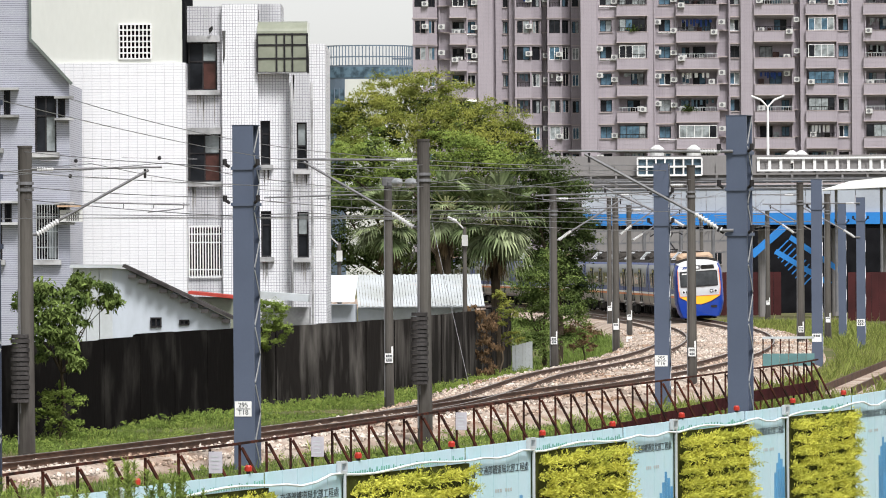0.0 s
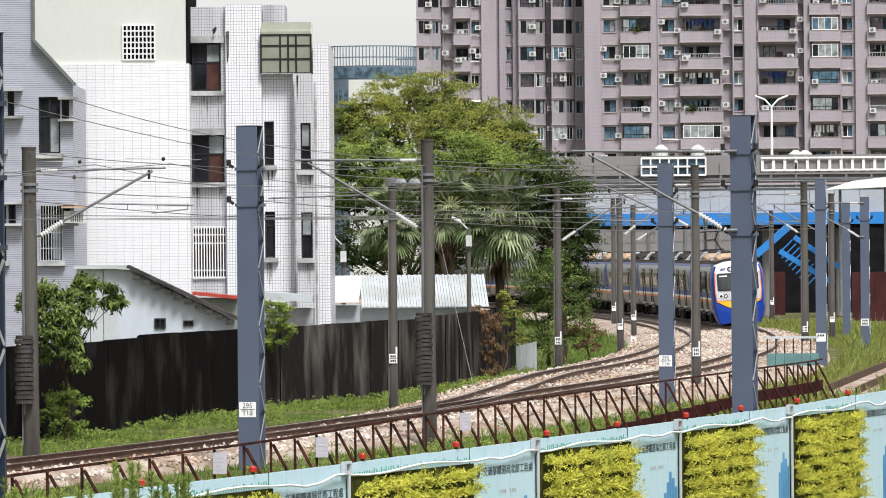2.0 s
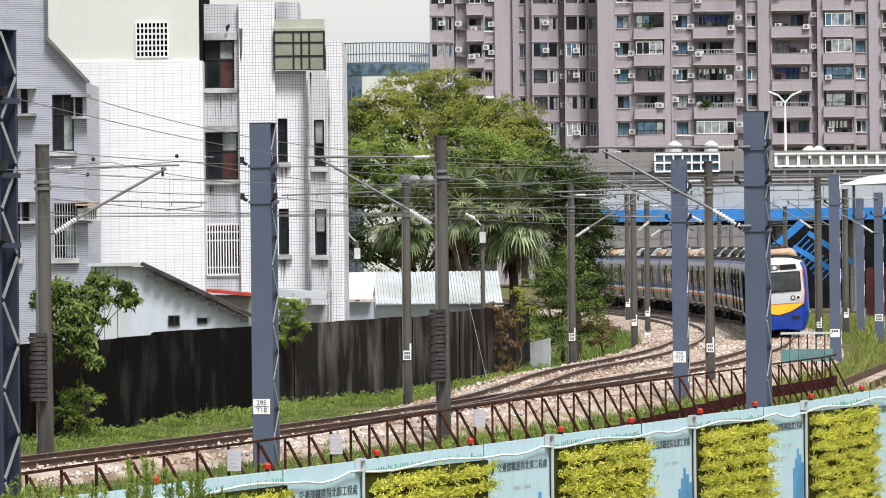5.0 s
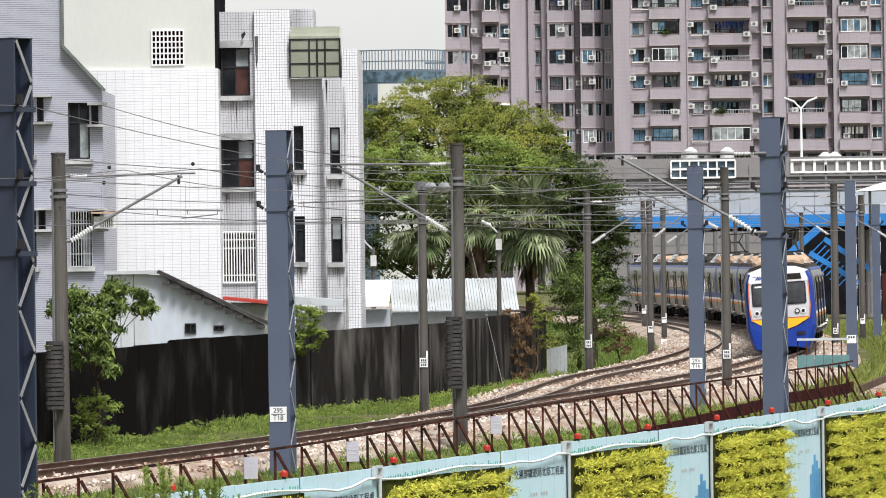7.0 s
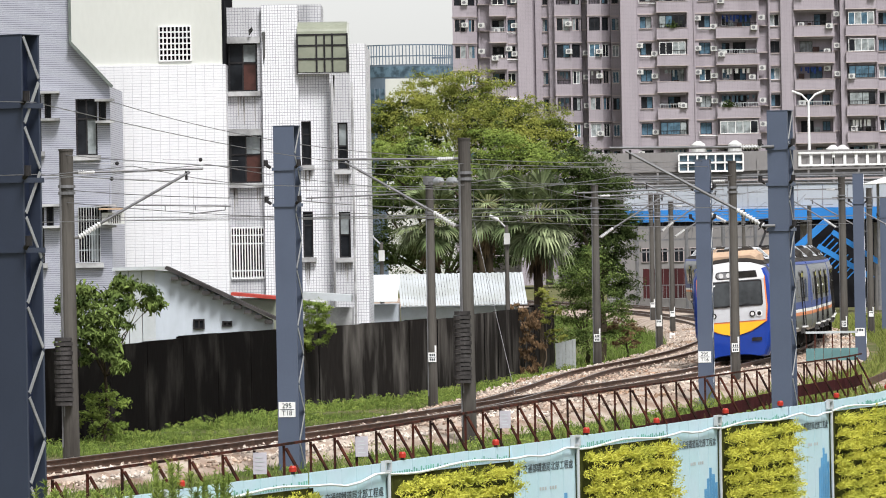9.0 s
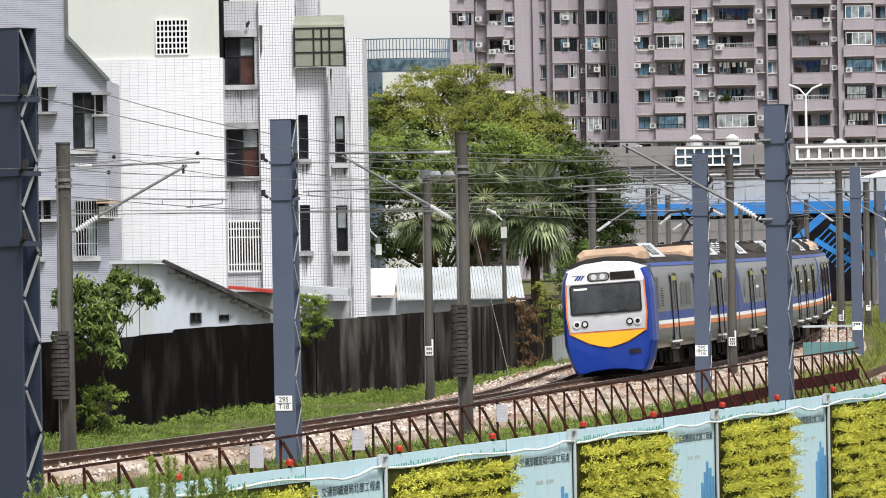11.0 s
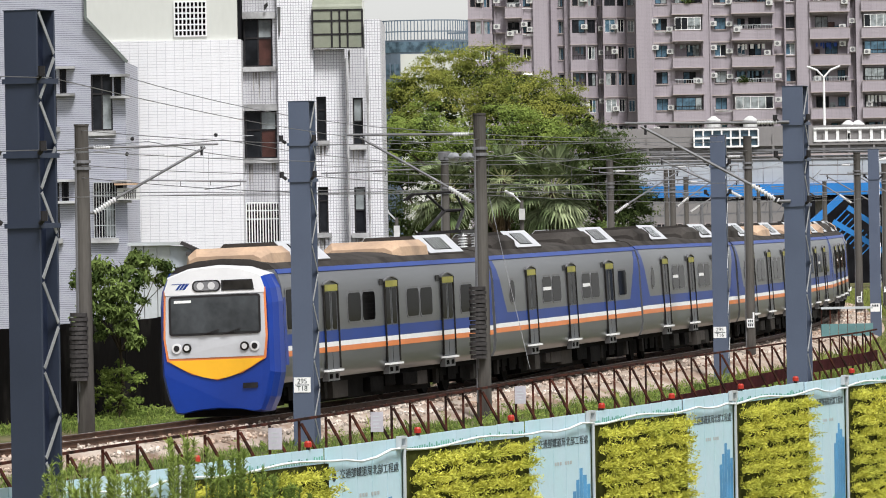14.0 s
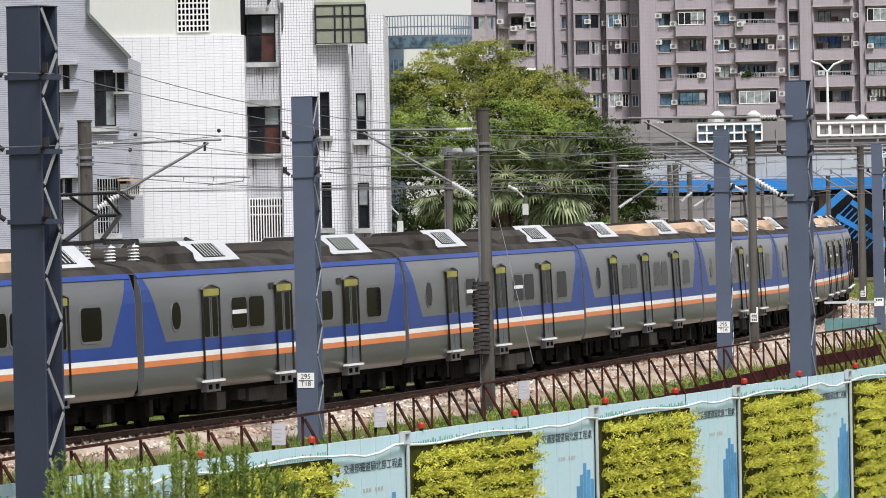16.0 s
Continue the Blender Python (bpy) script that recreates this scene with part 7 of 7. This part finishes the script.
def palm(x, y, top, reach, seed, fans=34):
    rng = random.Random(seed)
    p = thing("fan_palm", "fan palm with stiff grey-green fronds and a skirt of dead leaves", "palm tree")
    bm = bmesh.new()
    rod(bm, (x, y, -0.4), (x, y, top), 0.20, 10, 0.16)
    part("trunk", bm, "bark", p)
    for k in range(fans):
        u = k / fans
        live = u < 0.78
        az = k * 2.39996 + rng.gauss(0, 0.25)
        el = 1.35 - 2.35 * (u / 0.78) ** 0.85 + rng.gauss(0, 0.12) if live else rng.uniform(-1.5, -1.1)
        d = Vector((math.cos(az) * math.cos(el), math.sin(az) * math.cos(el), math.sin(el)))
        stalk = reach * (rng.uniform(0.38, 0.6) if live else rng.uniform(0.15, 0.35))
        base = Vector((x, y, top if live else top - rng.uniform(0.3, 1.0)))
        hub = base + d * stalk
        verts, faces = [], []
        n = 22 if live else 12
        side = d.cross(Vector((0, 0, 1))).normalized()
        upv = side.cross(d)
        fan = reach * (rng.uniform(0.42, 0.55) if live else rng.uniform(0.3, 0.42))
        hang = 0.16 if el > 0.3 else 0.34
        for i in range(n):
            a = (i / (n - 1) - 0.5) * (3.3 if live else 1.0)
            dirv = (d * math.cos(a) + side * math.sin(a) + upv * 0.18 * abs(math.sin(a))).normalized()
            long = fan * (1 - 0.25 * abs(a) / 1.65) * rng.uniform(0.9, 1.1)
            mid = hub + dirv * long * 0.5
            far = hub + dirv * long * 0.8 - Vector((0, 0, long * hang * 0.35))
            tip = hub + dirv * long - Vector((0, 0, long * hang * rng.uniform(0.7, 1.5)))
            w = dirv.cross(upv).normalized() * fan * 0.05
            b = len(verts)
            verts += [hub, mid + w, far + w * 0.55, tip, far - w * 0.55, mid - w]
            faces += [(b, b + 1, b + 5), (b + 1, b + 2, b + 4, b + 5), (b + 2, b + 3, b + 4)]
        fr = raw("frond", verts, faces, "palm" if live else "deadfrond", p)
        bm = bmesh.new()
        rod(bm, base, hub, 0.028, 5, 0.016)
        part("stalk", bm, "palestalk" if live else "deadfrond", fr)


palm(2.0, 236, 5.55, 2.15, 51, 70)
palm(0.140, 246, 6.103, 1.8, 52, 44)
palm(-2.113, 246, 5.569, 1.9, 53, 48)


def grass(name, label, place, count, tall, seed, material="grass"):
    rng = random.Random(seed)
    verts, faces = [], []
    while len(faces) < count:
        x, y, k = place(rng)
        z = ground_z(x, y) - 0.02
        h = tall * k * rng.uniform(0.3, 1.0) * (1.7 if rng.random() < 0.06 else 1.0)
        a = rng.uniform(0, 6.28)
        lean = Vector((math.cos(a), math.sin(a), 0)) * h * rng.uniform(0.05, 0.55)
        w = Vector((math.cos(a + 1.57), math.sin(a + 1.57), 0)) * rng.uniform(0.002, 0.005)
        p = Vector((x, y, z))
        b = len(verts)
        verts += [p - w, p + w, p + lean * 0.4 + w * 0.7 + Vector((0, 0, h * 0.65)), p + lean + Vector((0, 0, h)), p + lean * 0.4 - w * 0.7 + Vector((0, 0, h * 0.65))]
        faces.append((b, b + 1, b + 2, b + 3, b + 4))
    tagged(raw(name, verts, faces, material), label, "grass", kind="stuff")


def by_wall(rng):
    y = rng.uniform(146, 243)
    w = wall_at(y)
    s = track(y, siding_side(y) - 2.3)[0].x
    u = rng.random() ** 1.5
    clump = 0.6 + 0.6 * noise.noise(Vector((y * 0.25, w, 1.0)))
    return w + 0.3 + (s - w - 0.3) * u, y, (0.85 - 0.6 * u) * max(0.15, clump + 0.45 * noise.noise(Vector((y * 1.3, u * 5, 7.0))))


def by_fence(rng):
    y = rng.uniform(92, 190)
    a = track(y, 2.4)[0].x
    b = fence_point(min(186, y)) + 1.4
    return rng.uniform(min(a, b - 0.5), b), y, 0.6 + 0.5 * noise.noise(Vector((y * 0.4, 3.0, 0)))


def by_curve(rng):
    y = rng.uniform(236, 420)
    s = track(y, siding_side(y) - 2.4)[0].x
    return s - abs(rng.gauss(0, 2.2)), y, 0.8


def branch_x(y):
    return 12.8 + 0.1176 * (y - 202)


def right_bank(rng):
    y = rng.uniform(180, 400)
    s = track(y, 3.0)[0].x
    x = s + 0.3 + 9 * rng.random()
    if y > 198 and abs(x - branch_x(y)) < 1.0:
        x += 2.2
    return x, y, 0.7 + 0.6 * noise.noise(Vector((y * 0.2, 7.0, 0)))


grass("wall_grass", "tall green grass and weeds along the wall", by_wall, 170000, 0.27, 61)
grass("trackside_weeds", "thin weeds between the track and the rusty fence", by_fence, 80000, 0.24, 62)
grass("curve_grass", "short bright grass inside the curve", by_curve, 24000, 0.4, 63)
grass("bank_grass", "long pale grass on the bank beside the line", right_bank, 60000, 0.5, 64, "palegrass")


def weed_leaves():
    """Low broad-leaved weeds in patches among the grass."""
    rng = random.Random(91)
    blobs = []
    for _ in range(1500):
        x, y, k = by_wall(rng) if rng.random() < 0.7 else by_fence(rng)
        if k > 0.25:
            blobs.append((x, y, ground_z(x, y) + 0.04 + 0.12 * k, rng.uniform(0.06, 0.22)))
    v, f = foliage(rng, blobs, 5, 0.055, 0.3, 0.1)
    tagged(raw("weeds", v, f, "leafbright"), "low broad-leaved green weeds among the grass", "weeds", kind="stuff")


weed_leaves()


def stalks(rng):
    x, y, k = by_wall(rng) if rng.random() < 0.6 else by_fence(rng)
    return x, y, k * 1.3


grass("weed_stalks", "scattered tall pale weed stalks", stalks, 3500, 0.42, 66, "palegrass")


def lane_grass(rng):
    y = rng.uniform(112, 142)
    return line_at([(a, b) for a, b, c in HOARD], y) + 0.6 + 5 * rng.random(), y, 0.5


grass("lane_grass", "short grass at the foot of the hoarding", lane_grass, 12000, 0.35, 65)

# feathery bush tips in front of the hoarding
def feathery(x, y, top, shoots, seed, spread):
    rng = random.Random(seed)
    t = thing("feathery_bush", "feathery pale green bush with thin upright shoots", "shrub")
    g = ground_z(x, y)
    verts, faces = [], []
    for k in range(shoots):
        sx, sy = x + rng.gauss(0, spread), y + rng.gauss(0, 0.15)
        h = top - abs(rng.gauss(0, 0.14)) - 0.25 * ((sx - x) / spread / 2) ** 2
        lean = Vector((rng.gauss(0, 0.10), rng.gauss(0, 0.08), 0))
        tip = Vector((sx, sy, h)) + lean
        foot = Vector((x + (sx - x) * 0.3, sy, g))
        bm = bmesh.new()
        rod(bm, foot, tip, 0.008, 5, 0.003)
        part("shoot", bm, "palm", t)
        for _ in range(230):
            u = 1 - rng.random() ** 1.5 * 0.34
            p = foot.lerp(tip, u)
            d = Vector((rng.gauss(0, 1), rng.gauss(0, 1), 1.1 + rng.gauss(0, 0.5))).normalized()
            w = d.orthogonal().normalized() * 0.006
            s = rng.uniform(0.035, 0.09)
            i = len(verts)
            verts += [p - w, p + d * s * 0.6 - w * 0.6, p + d * s, p + w]
            faces.append((i, i + 1, i + 2, i + 3))
    raw("needles", verts, faces, "leafbright", t)
    t["label"] = "feathery pale green bush with thin upright shoots"


for bx0, bz0, n0, k0, w0 in ((-3.149, 2.301, 9, 71, 0.14), (-2.726, 2.141, 12, 72, 0.16), (-3.572, 2.022, 10, 73, 0.15), (-3.966, 1.991, 10, 74, 0.14), (-4.417, 2.095, 8, 75, 0.12), (-2.276, 1.957, 8, 76, 0.12)):
    feathery(bx0, 62, bz0, n0 * 2, k0, w0)

# a branch track on the bank to the right of the line
br = thing("branch_track", "rusty branch track in grey ballast on the bank", "railway track", kind="structure")
ys = list(range(200, 330, 5))
for o0, o1, z0, nm, mt in ((-1.1, 1.1, -0.38, "ballast_strip", "ballast"), (-0.6, -0.53, -0.14, "rail", "rail"), (0.53, 0.6, -0.14, "rail", "rail")):
    vs = []
    for yy in ys:
        vs += [(branch_x(yy) + o0, yy, -0.45), (branch_x(yy) + o0 * (0.8 if nm == "ballast_strip" else 1), yy, z0), (branch_x(yy) + o1 * (0.8 if nm == "ballast_strip" else 1), yy, z0), (branch_x(yy) + o1, yy, -0.45)]
    raw(nm, vs, [(4 * j + i, 4 * j + i + 1, 4 * j + i + 5, 4 * j + i + 4) for j in range(len(ys) - 1) for i in range(3)], mt, br)
# black markers on the wires before the house
for mx, my, mz in ((-8.846, 150, 6.573), (-6.828, 150, 6.628), (-8.982, 150, 6.206)):
    mk = thing("wire_marker", "small black ball on an overhead wire", "overhead line", None, "wire markers")
    bm = bmesh.new()
    bmesh.ops.create_icosphere(bm, subdivisions=2, radius=0.05, matrix=Matrix.Translation((mx, my, mz)))
    part("ball", bm, "frame", mk)
    bm = bmesh.new()
    rod(bm, (mx - 0.9, my - 0.2, mz + 0.02), (mx + 0.9, my + 0.2, mz - 0.03), 0.006, 5)
    part("wire", bm, "wire", mk)

# small glass-topped enclosure beside the curve
e = thing("cable_enclosure", "low enclosure with turquoise panes and a pale top rail", "enclosure")
for i in range(6):
    x0 = 10.259 + 0.28 * i
    bm = bmesh.new()
    bx(bm, x0 + 0.01, x0 + 0.27, 200, 200.04, 0.561, 0.961)
    part("pane", bm, "bluelamp", e)
    bm = bmesh.new()
    bx(bm, x0, x0 + 0.04, 200.05, 200.09, -0.4, 1.470)
    part("post", bm, "rust", e)
bm = bmesh.new()
bx(bm, 10.259, 11.932, 200, 200.1, 1.434, 1.506)
part("top_rail", bm, "greymetal", e)
# leaning sheet by the thicket, marker box
s = thing("leaning_sheet", "weathered pale corrugated sheet leaning by the thicket", "metal sheet")
for i in range(6):
    bm = bmesh.new()
    bx(bm, 2.624 + 0.13 * i, 2.624 + 0.13 * i + 0.125, 238 - 0.02 * (i % 2), 238.03, -0.4, 0.686 + 0.03 * i)
    part("rib", bm, "greymetal", s)
k = thing("marker_box", "small white and dark trackside box", "signal box", pose(8.953, 300, -0.42))
bm = bmesh.new()
bx(bm, -0.12, 0.12, -0.1, 0.1, 0, 0.3)
part("base", bm, "frame", k)
bm = bmesh.new()
bx(bm, -0.13, 0.13, -0.11, 0.11, 0.302, 0.55)
part("head", bm, "sign", k)
def motions():
    """The train runs through the bend towards the eye."""
    for i, car in enumerate(cars):
        walk(car, [(t * 0.5, car_pose(i, t * 0.5)) for t in range(33)])


motions()
